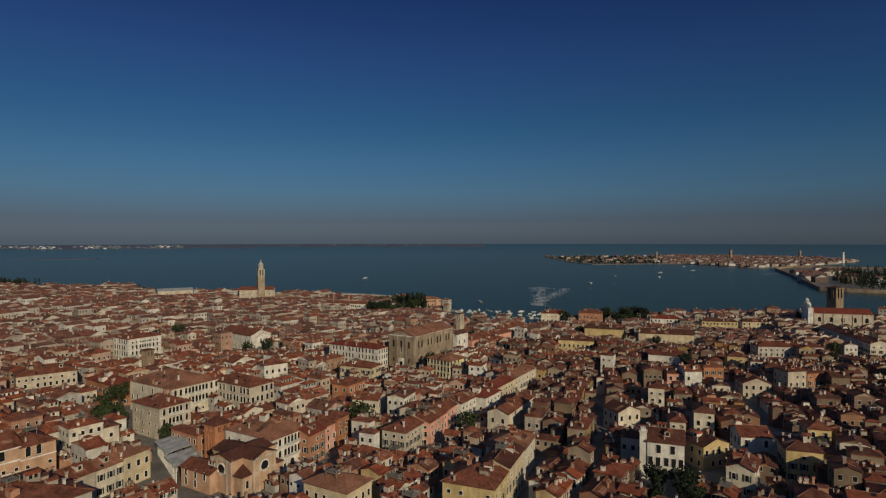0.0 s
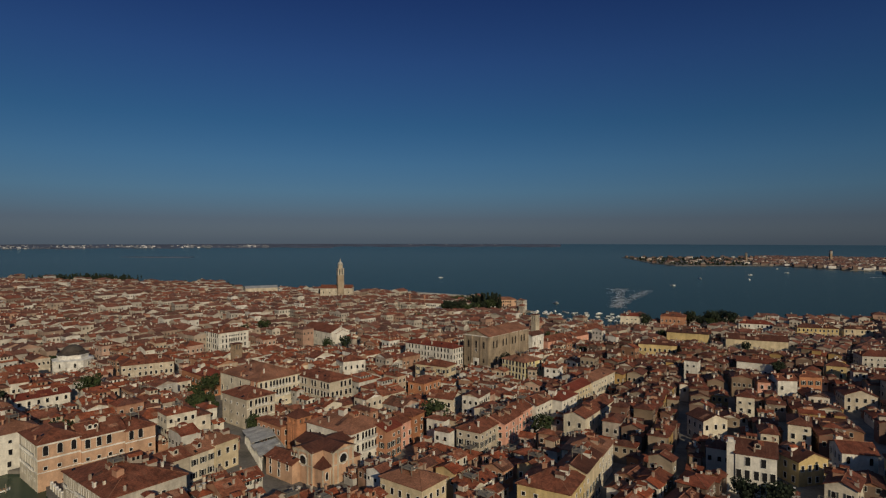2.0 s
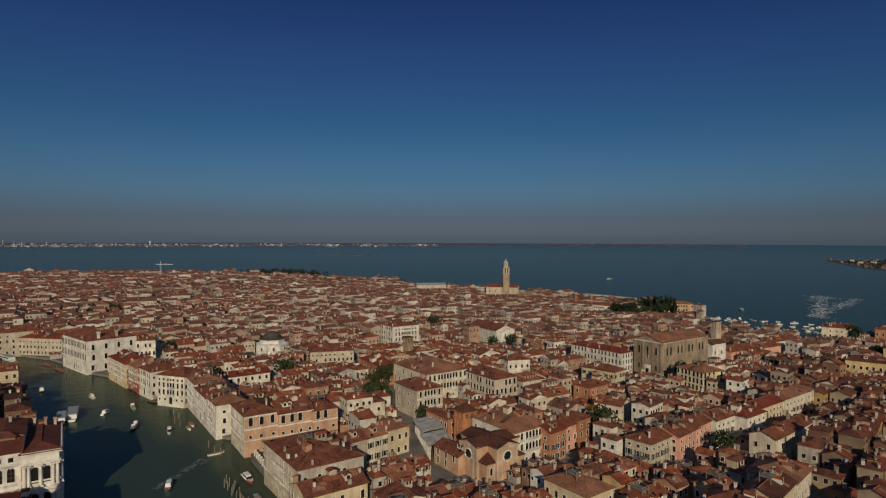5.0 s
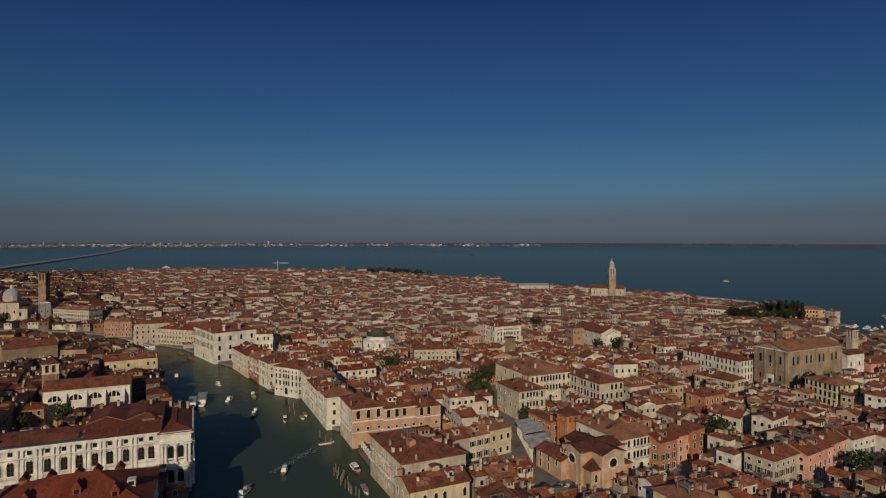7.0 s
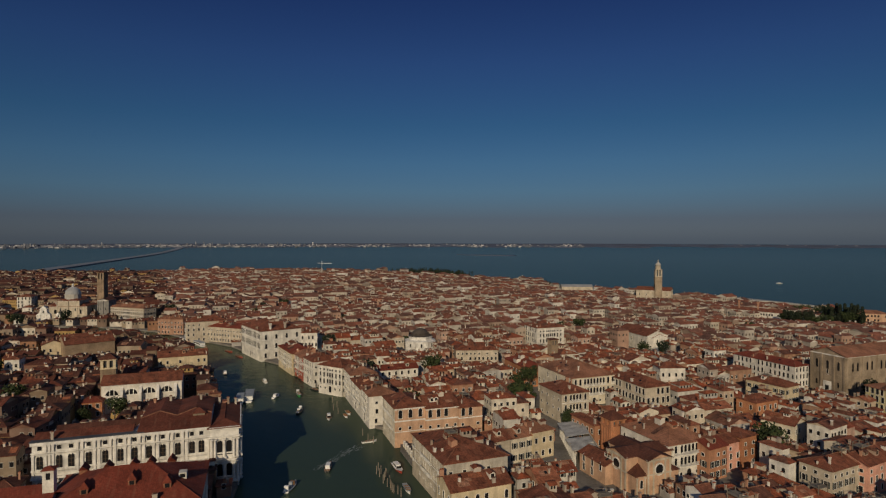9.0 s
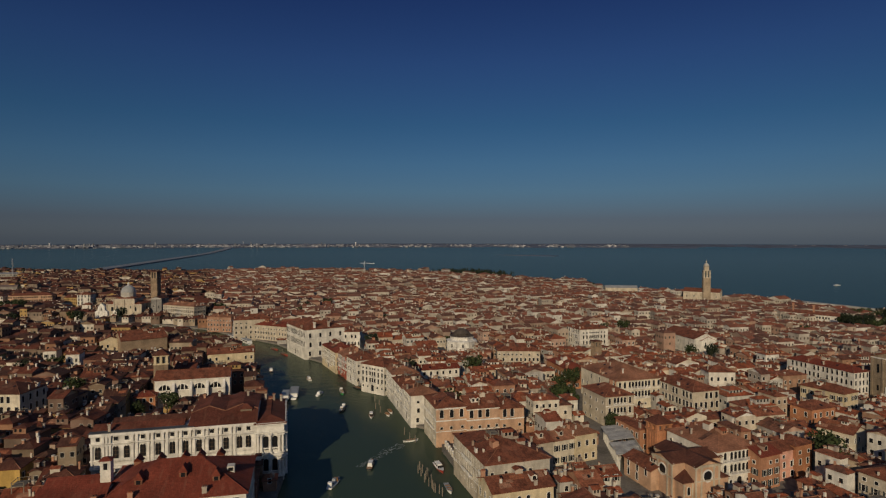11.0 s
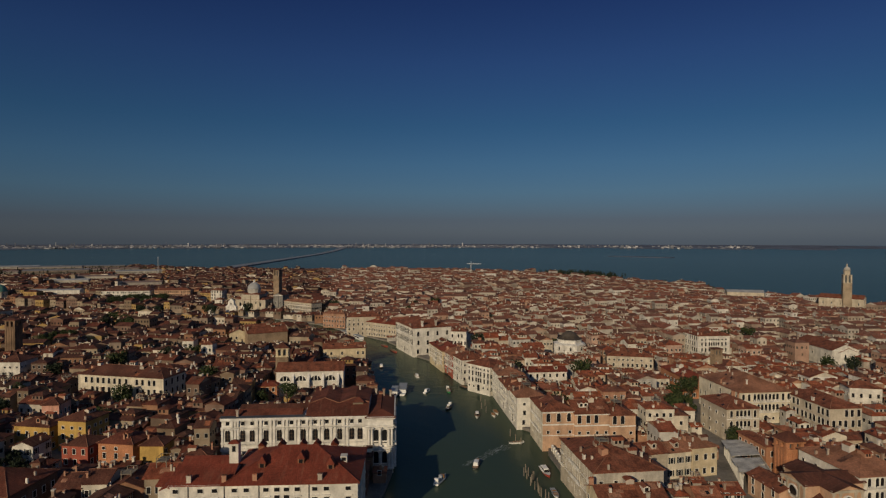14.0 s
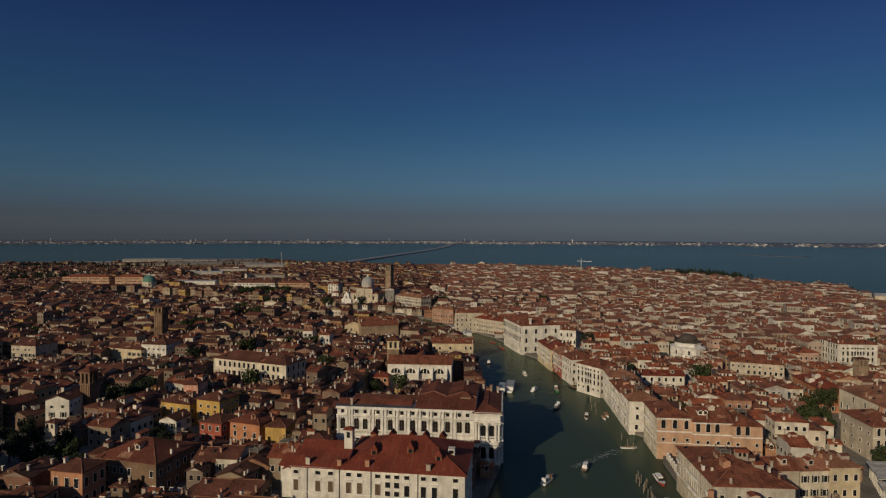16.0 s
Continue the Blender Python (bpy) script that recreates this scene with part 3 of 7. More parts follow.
def lane(points, width):
    """Keeps a street, a small canal or a garden open."""
    for (x0, y0), (x1, y1) in zip(points, points[1:]):
        length = math.hypot(x1 - x0, y1 - y0)
        turn = math.degrees(math.atan2(y1 - y0, x1 - x0))
        c, s = math.cos(radians(turn)), math.sin(radians(turn))
        take(x0 + s * width / 2, y0 - c * width / 2, turn, length, width)


# ---- shared small parts ----
def window_mesh(w, h, arched=False, blinds=False):
    """A stone surround, a recessed pane and, where wanted, open shutters, all in one welded piece."""
    g = Geo()
    f, k = 0.11, 8
    if arched:
        top = h - w / 2
        rim = [(-1, 0.0), (1, 0.0)] + [(math.cos(math.pi * i / k), math.sin(math.pi * i / k)) for i in range(k + 1)]
        inner = [(-w / 2, 0.0), (w / 2, 0.0)] + [(w / 2 * a, top + w / 2 * b) for a, b in rim[2:]]
        outer = [(-w / 2 - f, -f), (w / 2 + f, -f)] + [((w / 2 + f) * a, top + (w / 2 + f) * b) for a, b in rim[2:]]
    else:
        inner = [(-w / 2, 0.0), (w / 2, 0.0), (w / 2, h), (-w / 2, h)]
        outer = [(-w / 2 - f, -f), (w / 2 + f, -f), (w / 2 + f, h + f), (-w / 2 - f, h + f)]
    n = len(inner)
    g.v = [(x, -0.14, z) for x, z in outer] + [(x, -0.14, z) for x, z in inner] + [(x, 0.0, z) for x, z in outer] + [(x, -0.02, z) for x, z in inner]
    for i in range(n):
        q = (i + 1) % n
        g.f += [(i, q, n + q, n + i), (2 * n + i, 2 * n + q, q, i), (n + i, n + q, 3 * n + q, 3 * n + i)]
        g.m += [0, 0, 0]
    g.f.append(tuple(range(3 * n, 4 * n)))
    g.m.append(1)
    if blinds:
        for side, a, b in ((1, 1, 2), (-1, 3, 0)):
            m0 = len(g.v)
            s = side * w * 0.5
            g.v += [(outer[a][0] + s, -0.09, outer[a][1] + f), (outer[b][0] + s, -0.09, outer[b][1] + (-f if b == 2 else f)), (outer[a][0] + s, -0.02, outer[a][1]), (outer[b][0] + s, -0.02, outer[b][1])]
            if side > 0:
                g.f += [(a, m0, m0 + 1, b), (m0, m0 + 2, m0 + 3, m0 + 1)]
            else:
                g.f += [(b, a, m0, m0 + 1), (m0 + 1, m0, m0 + 2, m0 + 3)]
            g.m += [2, 2]
    return mesh_of("window", g, [stone, glass, shutter])


WINDOW = {
    "plain": window_mesh(1.15, 1.9), "shuttered": window_mesh(1.1, 1.9, blinds=True), "square": window_mesh(1.05, 1.05),
    "arched": window_mesh(1.1, 2.5, arched=True), "grand": window_mesh(1.6, 5.1, arched=True), "large": window_mesh(1.4, 2.7), "attic": window_mesh(1.5, 1.0), "hall": window_mesh(2.6, 4.2, arched=True),
    "tall": window_mesh(1.6, 7.0, arched=True), "wide": window_mesh(2.2, 1.6), "medium": window_mesh(1.5, 3.2, arched=True),
}


def chimney_mesh(kind):
    g = Geo()
    if kind == 0:    # inverted bell
        g.box(-0.4, 0.4, -0.4, 0.4, -1.2, 1.7, 0)
        g.box(-0.4, 0.4, -0.4, 0.4, 1.7, 2.4, 0, flare=0.24)
        g.box(-0.52, 0.52, -0.52, 0.52, 2.4, 2.62, 1, flare=-0.3)
    elif kind == 1:  # plain stack with a small tiled roof
        g.box(-0.45, 0.45, -0.35, 0.35, -1.2, 1.5, 0)
        g.box(-0.3, 0.3, -0.22, 0.22, 1.5, 1.8, 0)
        g.box(-0.6, 0.6, -0.5, 0.5, 1.8, 1.95, 1, flare=-0.25)
    else:            # broad double stack
        g.box(-0.9, 0.9, -0.4, 0.4, -1.2, 1.9, 0)
        g.box(-1.05, 1.05, -0.55, 0.55, 1.9, 2.1, 0)
        g.box(-0.75, -0.15, -0.25, 0.25, 2.1, 2.5, 1)
        g.box(0.15, 0.75, -0.25, 0.25, 2.1, 2.5, 1)
    return mesh_of("chimney", g, [chimney_coat, tile])


CHIMNEY = [chimney_mesh(k) for k in range(3)]


def dormer_mesh(coat, cover):
    g = Geo()
    g.box(-0.9, 0.9, -0.9, 1.6, -0.8, 1.25, 0)
    g.gables(0, 0, 0, "", 0)
    g.place(-0.9, -0.9, 0)
    g.gables(1.8, 2.5, 1.25, "gable_v", 0.5, 0)
    g.roof(1.8, 2.5, 1.25, "gable_v", 0.5, 0.2, 1, thick=0.1)
    g.place(0, 0, 0)
    g.face([(-0.5, -0.93, 0.0), (0.5, -0.93, 0.0), (0.5, -0.93, 1.1), (-0.5, -0.93, 1.1)], 2)
    return mesh_of("dormer", g, [coat, cover, glass])


DORMER = dormer_mesh(chimney_coat, tile)


def terrace_meshes():
    """The deck, a post and two rails of a wooden roof terrace."""
    deck, leg, long_rail, short_rail = Geo(), Geo(), Geo(), Geo()
    deck.box(-2.1, 2.1, -1.6, 1.6, 1.1, 1.24, 0)
    leg.box(-0.09, 0.09, -0.09, 0.09, -1.6, 2.2, 0)
    long_rail.box(-2.0, 2.0, -0.05, 0.05, 2.1, 2.2, 0)
    short_rail.box(-0.05, 0.05, -1.5, 1.5, 2.1, 2.2, 0)
    return [mesh_of(n, g, [wood_grey]) for n, g in (("roof_terrace", deck), ("terrace_post", leg), ("terrace_rail", long_rail), ("terrace_rail", short_rail))]


TERRACE = terrace_meshes()


def add_terrace(house, px, py, z, turn):
    deck = put("roof_terrace", TERRACE[0], house, px, py, z, turn, label="weathered wooden roof terrace")
    for x in (-1.9, 1.9):
        for y in (-1.4, 1.4):
            put("post", TERRACE[1], deck, x, y)
    for y in (-1.5, 1.5):
        put("rail", TERRACE[2], deck, 0, y)
    for x in (-2.0, 2.0):
        put("rail", TERRACE[3], deck, x, 0)


# ---- houses ----
def sides(w, d):
    """Start, turn and length of the four walls, seen from outside."""
    return ((0, 0, 0, w), (w, 0, 90, d), (w, d, 180, w), (0, d, 270, d))


def seen_side(x, y, turn, sx, sy, st, length):
    """Whether a wall looks towards the canal basin below the camera, the side of the town that gets the finer work."""
    c, s = math.cos(radians(turn)), math.sin(radians(turn))
    mx, my = sx + length / 2 * math.cos(radians(st)), sy + length / 2 * math.sin(radians(st))
    wx, wy = x + mx * c - my * s, y + mx * s + my * c
    a = radians(turn + st)
    return (-wx * math.sin(a) + wy * math.cos(a)) > 0.12 * math.hypot(wx, wy)


def window_rows(rng, length, height, floors, gap=2.45):
    """Places of windows on one wall: (along, sill height, storey)."""
    rise = height / (floors + 0.15)
    n = max(1, int(length / (gap * rng.uniform(0.88, 1.15))))
    step = length / n
    for k in range(floors):
        for i in range(n):
            if rng.random() > 0.12:
                yield (i + 0.5) * step + rng.uniform(-0.25, 0.25), rise * k + 0.95, k


ATTIC_WALL, ATTIC_ROOF = Geo(), Geo()
ATTIC_WALL.walls(3.4, 2.8, -1.5, 1.5)
ATTIC_WALL.gables(3.4, 2.8, 1.5, "gable_u", 0.4)
for k in (0.6, 1.9):
    ATTIC_WALL.face([(k, -0.04, 0.2), (k + 0.8, -0.04, 0.2), (k + 0.8, -0.04, 1.2), (k, -0.04, 1.2)], 1)
ATTIC_ROOF.roof(3.4, 2.8, 1.5, "gable_u", 0.4, 0.3, 0, thick=0.12)
ATTIC = mesh_of("attic_room", ATTIC_WALL, [chimney_coat, glass]), mesh_of("attic_roof", ATTIC_ROOF, [tile])


def dress_roof(rng, house, w, d, h, kind, pitch, count, dormers, terrace):
    span = min(w, d) if kind == "hip" else (w if kind == "gable_v" else d)
    along_v = kind == "gable_v" or (kind == "hip" and d > w)

    def on_roof(px, py):
        off = min(px, w - px) if along_v else min(py, d - py)
        if kind == "hip":
            off = min(px, w - px, py, d - py)
        return h + pitch * max(0.0, off)

    for _ in range(count):
        px, py = rng.uniform(0.6, w - 0.6), rng.uniform(0.6, d - 0.6)
        if rng.random() < 0.5:
            px = rng.choice((0.6, w - 0.6))
        k = rng.choice((0, 0, 1, 1, 2))
        put("chimney", CHIMNEY[k], house, px, py, on_roof(px, py), rng.choice((0, 90)), (rng.uniform(0.5, 0.78),) * 2 + (rng.uniform(0.55, 0.95),))
    for _ in range(int(w * d > 110 and rng.random() < 0.5) + int(w * d > 260) + int(w * d > 420)):
        px, py = w * rng.uniform(0.15, 0.75), d * rng.uniform(0.25, 0.6)
        room = put("attic_room", ATTIC[0], house, px, py, on_roof(px, py) + 0.3, rng.choice((0, 0, 90)), (rng.uniform(0.6, 1.15), rng.uniform(0.6, 1.0), rng.uniform(0.65, 0.95)))
        put("attic_roof", ATTIC[1], room)
    for _ in range(dormers):
        if along_v:
            px, py, t = w * 0.26, rng.uniform(0.25, 0.75) * d, 270
            if rng.random() < 0.5:
                px, t = w * 0.74, 90
        else:
            px, py, t = rng.uniform(0.25, 0.75) * w, d * 0.26, 0
        put("dormer", DORMER, house, px, py, on_roof(px, py) + 0.1, t)
    if terrace:
        px, py = w * rng.uniform(0.35, 0.65), d * rng.uniform(0.4, 0.6)
        add_terrace(house, px, py, on_roof(px, py), 0 if w > d else 90)


def balcony_mesh(length):
    g = Geo()
    g.box(-length / 2, length / 2, -0.85, 0.0, -0.25, -0.08)
    g.box(-length / 2, length / 2, -0.85, -0.72, 0.72, 0.85)
    n = int(length / 0.42)
    for i in range(n + 1):
        a = -length / 2 + 0.06 + i * (length - 0.12) / n
        g.box(a - 0.06, a + 0.06, -0.83, -0.74, -0.08, 0.72)
    return mesh_of("balcony", g, [stone])


LANCET, GATE = window_mesh(1.12, 2.7, arched=True), window_mesh(1.9, 3.4, arched=True)
BALCONY, SMALL_BALCONY = balcony_mesh(6.2), balcony_mesh(2.0)


def grand_front(house, sx, sy, st, length, h, floors, bays=4, facing=None):
    """A palace front: arched windows in a central group over a balcony, single ones beside it, string courses and a gate."""
    c, s = math.cos(radians(st)), math.sin(radians(st))
    rise = h / (floors + 0.1)
    if facing:
        g = Geo()
        g.place(sx, sy, st)
        g.box(0.02, length - 0.02, -0.07, -0.003, -2.2, h - 0.35)
        part("facade", g, [facing], house)
    mid, size = length / 2, min(1.5, max(1.0, rise / 4.1))
    for k in range(1, floors):
        g = Geo()
        g.place(sx, sy, st)
        g.box(0.1, length - 0.1, -0.16, 0.0, rise * k + 0.1, rise * k + 0.38)
        part("string_course", g, [stone], house)
        places = [(mid + (i - (bays - 1) / 2) * 1.6 * size, LANCET) for i in range(bays)]
        a = mid - bays * 0.8 * size - 1.7
        while a > 1.0:
            places += [(a, LANCET), (length - a, LANCET)]
            a -= 2.6
        tall = k < floors - 1 or floors < 4
        for along, mesh in places:
            put("window", mesh if tall else WINDOW["square"], house, sx + along * c, sy + along * s, rise * k + 0.95, st, (size, 1, size))
        if tall and length > 9:
            put("balcony", BALCONY, house, sx + mid * c, sy + mid * s, rise * k + 0.75, st, (bays * size / 4, 1, 1))
            if a + 2.6 < mid - 5:
                for along in (a + 2.6, length - a - 2.6):
                    put("balcony", SMALL_BALCONY, house, sx + along * c, sy + along * s, rise * k + 0.75, st)
    put("gate", GATE, house, sx + mid * c, sy + mid * s, 0.1, st)
    for along in (mid - 3.4, mid + 3.4, mid - 6.6, mid + 6.6):
        if 1.0 < along < length - 1.0:
            put("window", WINDOW["square"], house, sx + along * c, sy + along * s, 1.6, st)


def build_house(rng, x, y, turn, w, d, eave, wall_mat, tile_mat, kind, floors, label, detail, pitch=0.4, style=None, gap=2.7, chimneys=2, dormers=0, terrace=False, group="", bands=(), front=None, bays=4, facing=None):
    """front: the wall with the grand windows. detail 2: windows as parts; 1: windows set into the wall."""
    h = eave - LAND_Z
    house = thing("house", x, y, LAND_Z, turn, label, "house", group)
    g = Geo()
    g.walls(w, d, -0.3 if front is None else -2.4, h)
    g.gables(w, d, h, kind, pitch)
    if detail == 2:
        for z0, z1, out in (((h - 0.3, h - 0.02, 0.14),) if kind == "hip" else ()) + tuple(bands):
            g.band(w, d, z0, z1, out, 1)
    style = style or rng.choice(("plain", "plain", "shuttered", "shuttered", "arched", "square"))
    for sx, sy, st, length in sides(w, d):
        fine = detail == 2 and seen_side(x, y, turn, sx, sy, st, length)
        if st == front:
            grand_front(house, sx, sy, st, length, h, floors, bays, facing)
            continue
        g.place(sx, sy, st)
        for along, sill, k in window_rows(rng, length, h, floors, gap):
            if style == "noble":
                # tall windows on the main floor, small square ones below, few at the foot
                if k == 0 and rng.random() < 0.6:
                    continue
                use = "medium" if k == floors - 1 else "square"
            else:
                use = "square" if (k == floors - 1 and floors > 2 and style not in ("arched", "large", "medium")) else style
            if k == 0 and floors > 1 and (group or not fine):
                continue
            if fine:
                c, s = math.cos(radians(st)), math.sin(radians(st))
                put("window", WINDOW[use], house, sx + along * c, sy + along * s, sill, st)
            else:
                ww, hh = (0.5, 1.6) if use != "square" else (0.45, 0.9)
                g.face([(along - ww - 0.15, -0.03, sill - 0.15), (along + ww + 0.15, -0.03, sill - 0.15), (along + ww + 0.15, -0.03, sill + hh + 0.15), (along - ww - 0.15, -0.03, sill + hh + 0.15)], 1)
                g.face([(along - ww, -0.06, sill), (along + ww, -0.06, sill), (along + ww, -0.06, sill + hh), (along - ww, -0.06, sill + hh)], 2)
    part("wall", g, [wall_mat, stone, glass], house)
    g = Geo()
    over = 0.5
    r0, r1 = g.roof(w, d, h, kind, pitch, over, 0)
    pr = random.Random(int(w * 91 + d * 57 + abs(x)))
    for _ in range(2 + int(w * d / 60)):
        g.on_slope(w, d, h, kind, pitch, pr.uniform(0, w), pr.uniform(0, d), pr.uniform(1.2, 4.5), pr.uniform(1.0, 3.5), 1)
    for _ in range(1 + int(w * d / 120)):
        g.on_slope(w, d, h, kind, pitch, pr.uniform(0, w), pr.uniform(0, d), 0.9, 1.1, 2, 0.12)
    part("roof", g, [tile_mat, tile_patch, glass], house)
    g = Geo()
    g.ridge(r0, r1, [(px, py, h - pitch * over * 0.6) for px in (-over, w + over) for py in (-over, d + over)] if kind == "hip" else [])
    part("ridge_tiles", g, [tile_rose], house)
    dress_roof(rng, house, w, d, h, kind, pitch, chimneys, dormers, terrace)
    return house


def town_house(x, y, turn, w, d, eave, wall, kind, floors, label, **more):
    rng = random.Random(int(abs(x) * 7 + abs(y) * 13))
    take(x, y, turn, w, d, 1.6)
    rise_above(x, y, turn, w, d, eave, more.pop("share", 0.48))
    if "style" not in more:
        more["style"] = "arched" if "arched" in label else "large" if "tall windows" in label else rng.choice(("plain", "plain", "shuttered"))
    more.setdefault("gap", 3.0)
    more.setdefault("chimneys", 2 + int(w * d / 80))
    more.setdefault("terrace", w * d > 160 and rng.random() < 0.35)
    more.setdefault("dormers", 1 if rng.random() < 0.4 else 0)
    # Western and eastern roofs take darker tiles that stand for shade there.
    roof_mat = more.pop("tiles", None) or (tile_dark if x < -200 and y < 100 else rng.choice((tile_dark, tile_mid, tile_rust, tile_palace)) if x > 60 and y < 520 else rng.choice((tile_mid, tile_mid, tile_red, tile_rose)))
    return build_house(rng, x, y, turn, w, d, eave, WALL[wall], roof_mat, kind, floors, label, 2, **more)

# ---- landmarks ----
rng = random.Random(5)


def pilaster_mesh(h, w=0.55, out=0.4, mat=None):
    g = Geo()
    g.box(-w / 2, w / 2, -out, 0.02, 0, h, 0)
    g.box(-w / 2 - 0.14, w / 2 + 0.14, -out - 0.14, 0.02, 0, 0.4, 0)
    g.box(-w / 2 - 0.14, w / 2 + 0.14, -out - 0.16, 0.02, h - 0.5, h, 0)
    return mesh_of("pilaster", g, [mat or stone])


def palace_window_mesh(w, h):
    """A tall arched window with a moulded surround, glazing bars, a hood and a small balustrade."""
    g = Geo()
    base = window_mesh(w, h, arched=True)
    g.v = [tuple(v.co) for v in base.vertices]
    g.f = [tuple(p.vertices) for p in base.polygons]
    g.m = [p.material_index for p in base.polygons]
    for z in (h * 0.30, h * 0.62):
        g.box(-w / 2, w / 2, -0.07, -0.03, z - 0.06, z + 0.06, 3)
    g.box(-0.06, 0.06, -0.07, -0.03, 0, h - 0.15, 3)
    g.box(-w / 2 - 0.45, w / 2 + 0.45, -0.42, 0.0, h + 0.25, h + 0.5, 0, flare=0.06)
    g.box(-0.2, 0.2, -0.34, 0.0, h - 0.25, h + 0.25, 0, flare=0.06)
    g.box(-w / 2 - 0.4, w / 2 + 0.4, -0.45, 0.0, -1.15, -0.95, 0)
    g.box(-w / 2 - 0.4, w / 2 + 0.4, -0.45, -0.3, -0.28, -0.12, 0)
    for k in range(6):
        a = -w / 2 - 0.3 + k * (w + 0.6) / 5
        g.box(a - 0.07, a + 0.07, -0.42, -0.32, -0.95, -0.28, 0)
    return mesh_of("palace_window", g, [stone, glass, shutter, wood])


def column_mesh(h, r):
    g = Geo()
    g.box(-r * 1.5, r * 1.5, -r * 2.6, 0.02, 0, 0.5)
    g.ring(0, -r * 1.2, 10, [(r, 0.5), (r, h * 0.4), (r * 0.88, h - 0.7), (r * 1.3, h - 0.45), (r * 1.3, h - 0.35)])
    g.box(-r * 1.5, r * 1.5, -r * 2.6, 0.02, h - 0.35, h)
    return mesh_of("column", g, [stone])


def grand_palace(x, y, turn, w, d, eave):
    take(x, y, turn, w, d, 2.0)
    rise_above(x, y, turn, w, d, eave)
    h = eave - LAND_Z
    house = thing("palace", x, y, LAND_Z, turn, "large white stone palace with arched windows and pilasters", "palace")
    court = w * 0.47   # beyond this the inland part is a narrow wing round a court
    head = w - 8.2     # the canal block begins here
    g = Geo()
    g.box(0, w, 0, 8.0, -1.2, h - 0.02)
    g.box(court, w, 8.0, d, -1.2, h - 0.02)
    g.box(0, court, d - 8.0, d, -1.2, h - 3.0)
    g.box(0, court, 8.0, d - 8.0, -1.2, h - 9.0)
    g.box(head, w + 0.5, -0.7, 0.0, -1.2, h - 0.5)
    part("wall", g, [stone], house)
    # cornices in two lengths: along the side and round the canal block
    for z0, z1, out in ((h - 0.75, h + 0.1, 0.75), (h - 3.3, h - 2.95, 0.4), (h - 8.6, h - 8.2, 0.35), (h - 11.0, h - 10.3, 0.6), (h - 16.3, h - 15.9, 0.35)):
        g = Geo()
        g.box(-0.3, head, -out, 0.0, z0, z1)
        part("cornice", g, [stone], house)
        g = Geo()
        g.box(head - 0.2, w + 0.5 + out, -0.7 - out, -0.7, z0 - 0.3, z1 - 0.3)
        g.box(w + 0.5, w + 0.5 + out, -0.7, d, z0 - 0.3, z1 - 0.3)
        part("cornice", g, [stone], house)
    tall, low = palace_window_mesh(1.75, 4.0), palace_window_mesh(1.75, 3.8)
    bays = [2.0, 7.0, 10.1, 14.7, 19.1, 23.2, 27.1, 31.1, 35.0, 39.3, 43.4, 46.2]
    posts = pilaster_mesh(6.9, 0.62, 0.42)
    for k, a in enumerate(bays):
        put("window", tall, house, a, 0, h - 8.0, 0)
        put("window", low, house, a, 0, h - 15.6, 0)
        put("attic_window", WINDOW["attic"], house, a, 0, h - 2.4, 0, (0.8, 1, 1.25))
        if k < len(bays) - 1 and bays[k + 1] - a > 3.3:
            m = (a + bays[k + 1]) / 2
            for off in ((-0.62, 0.62) if bays[k + 1] - a < 4.7 else (-0.95, 0.0, 0.95)):
                put("pilaster", posts, house, m + off, 0, h - 10.3, 0)
                put("bracket", BRACKET, house, m + off, 0, h - 2.95, 0)
    for a in (0.3, head - 0.6):
        put("pilaster", posts, house, a, 0, h - 10.3, 0)
    shafts = column_mesh(6.4, 0.42)
    for a in (head + 0.5, head + 1.5, head + 4.3, head + 7.2, head + 8.3):
        for z in (h - 10.3, h - 18.0):
            put("column", shafts, house, a, -0.7, z, 0)
    for a in (head + 2.9, head + 5.75):
        for z in (h - 9.3, h - 16.8):
            put("window", WINDOW["grand"], house, a, -0.7, z, 0, (1.05, 1, 0.9))
    n = 8
    for i in range(n):
        a = (i + 0.5) * d / n
        for z in (h - 9.3, h - 16.8):
            put("window", WINDOW["grand"], house, w + 0.5, a, z, 90, (1.05, 1, 0.9))
            put("column", shafts, house, w + 0.5, a - d / n / 2 + 0.2, z - 1.0, 90)
    # roofs: a lead gutter and a low tiled slope inland, then a front slope that runs up into two gables, and a hipped canal block
    g = Geo()
    g.box(-0.6, court + 3, -0.6, 2.0, h + 0.1, h + 0.3)
    part("lead_gutter", g, [lead_dark], house, "dark lead gutter behind the cornice")
    g = Geo()
    g.place(0.0, 2.0, 0, h)
    g.roof(court - 0.5, 6.0, 0.4, "gable_u", 0.42, 0.2, 0)
    g.gables(court - 0.5, 6.0, 0.4, "gable_u", 0.42, 0)
    part("wing_roof", g, [tile_palace], house)
    g = Geo()
    g.place(1.0, d - 8.0, 0, h - 3.0)
    g.roof(court - 2, 8.0, 0.0, "gable_u", 0.34, 0.3, 0)
    part("wing_roof", g, [tile_dark], house)
    a0, a1, rise, back = court + 1.0, head + 0.3, 2.5, 7.2
    half = (a1 - a0) / 4
    g = Geo()
    front = [(a0, -0.7, h + 0.12), (a1, -0.7, h + 0.12), (a1, back, h + rise), (a1 - half, back + 3.0, h + rise + 1.1), (a1 - 2 * half, back, h + rise), (a0 + half, back + 3.0, h + rise + 1.1), (a0, back, h + rise)]
    g.face(front, 0)
    g.face([(a0, -0.7, h + 0.12), (a0, back, h + rise), (a0, back, h), (a0, -0.7, h)], 0)
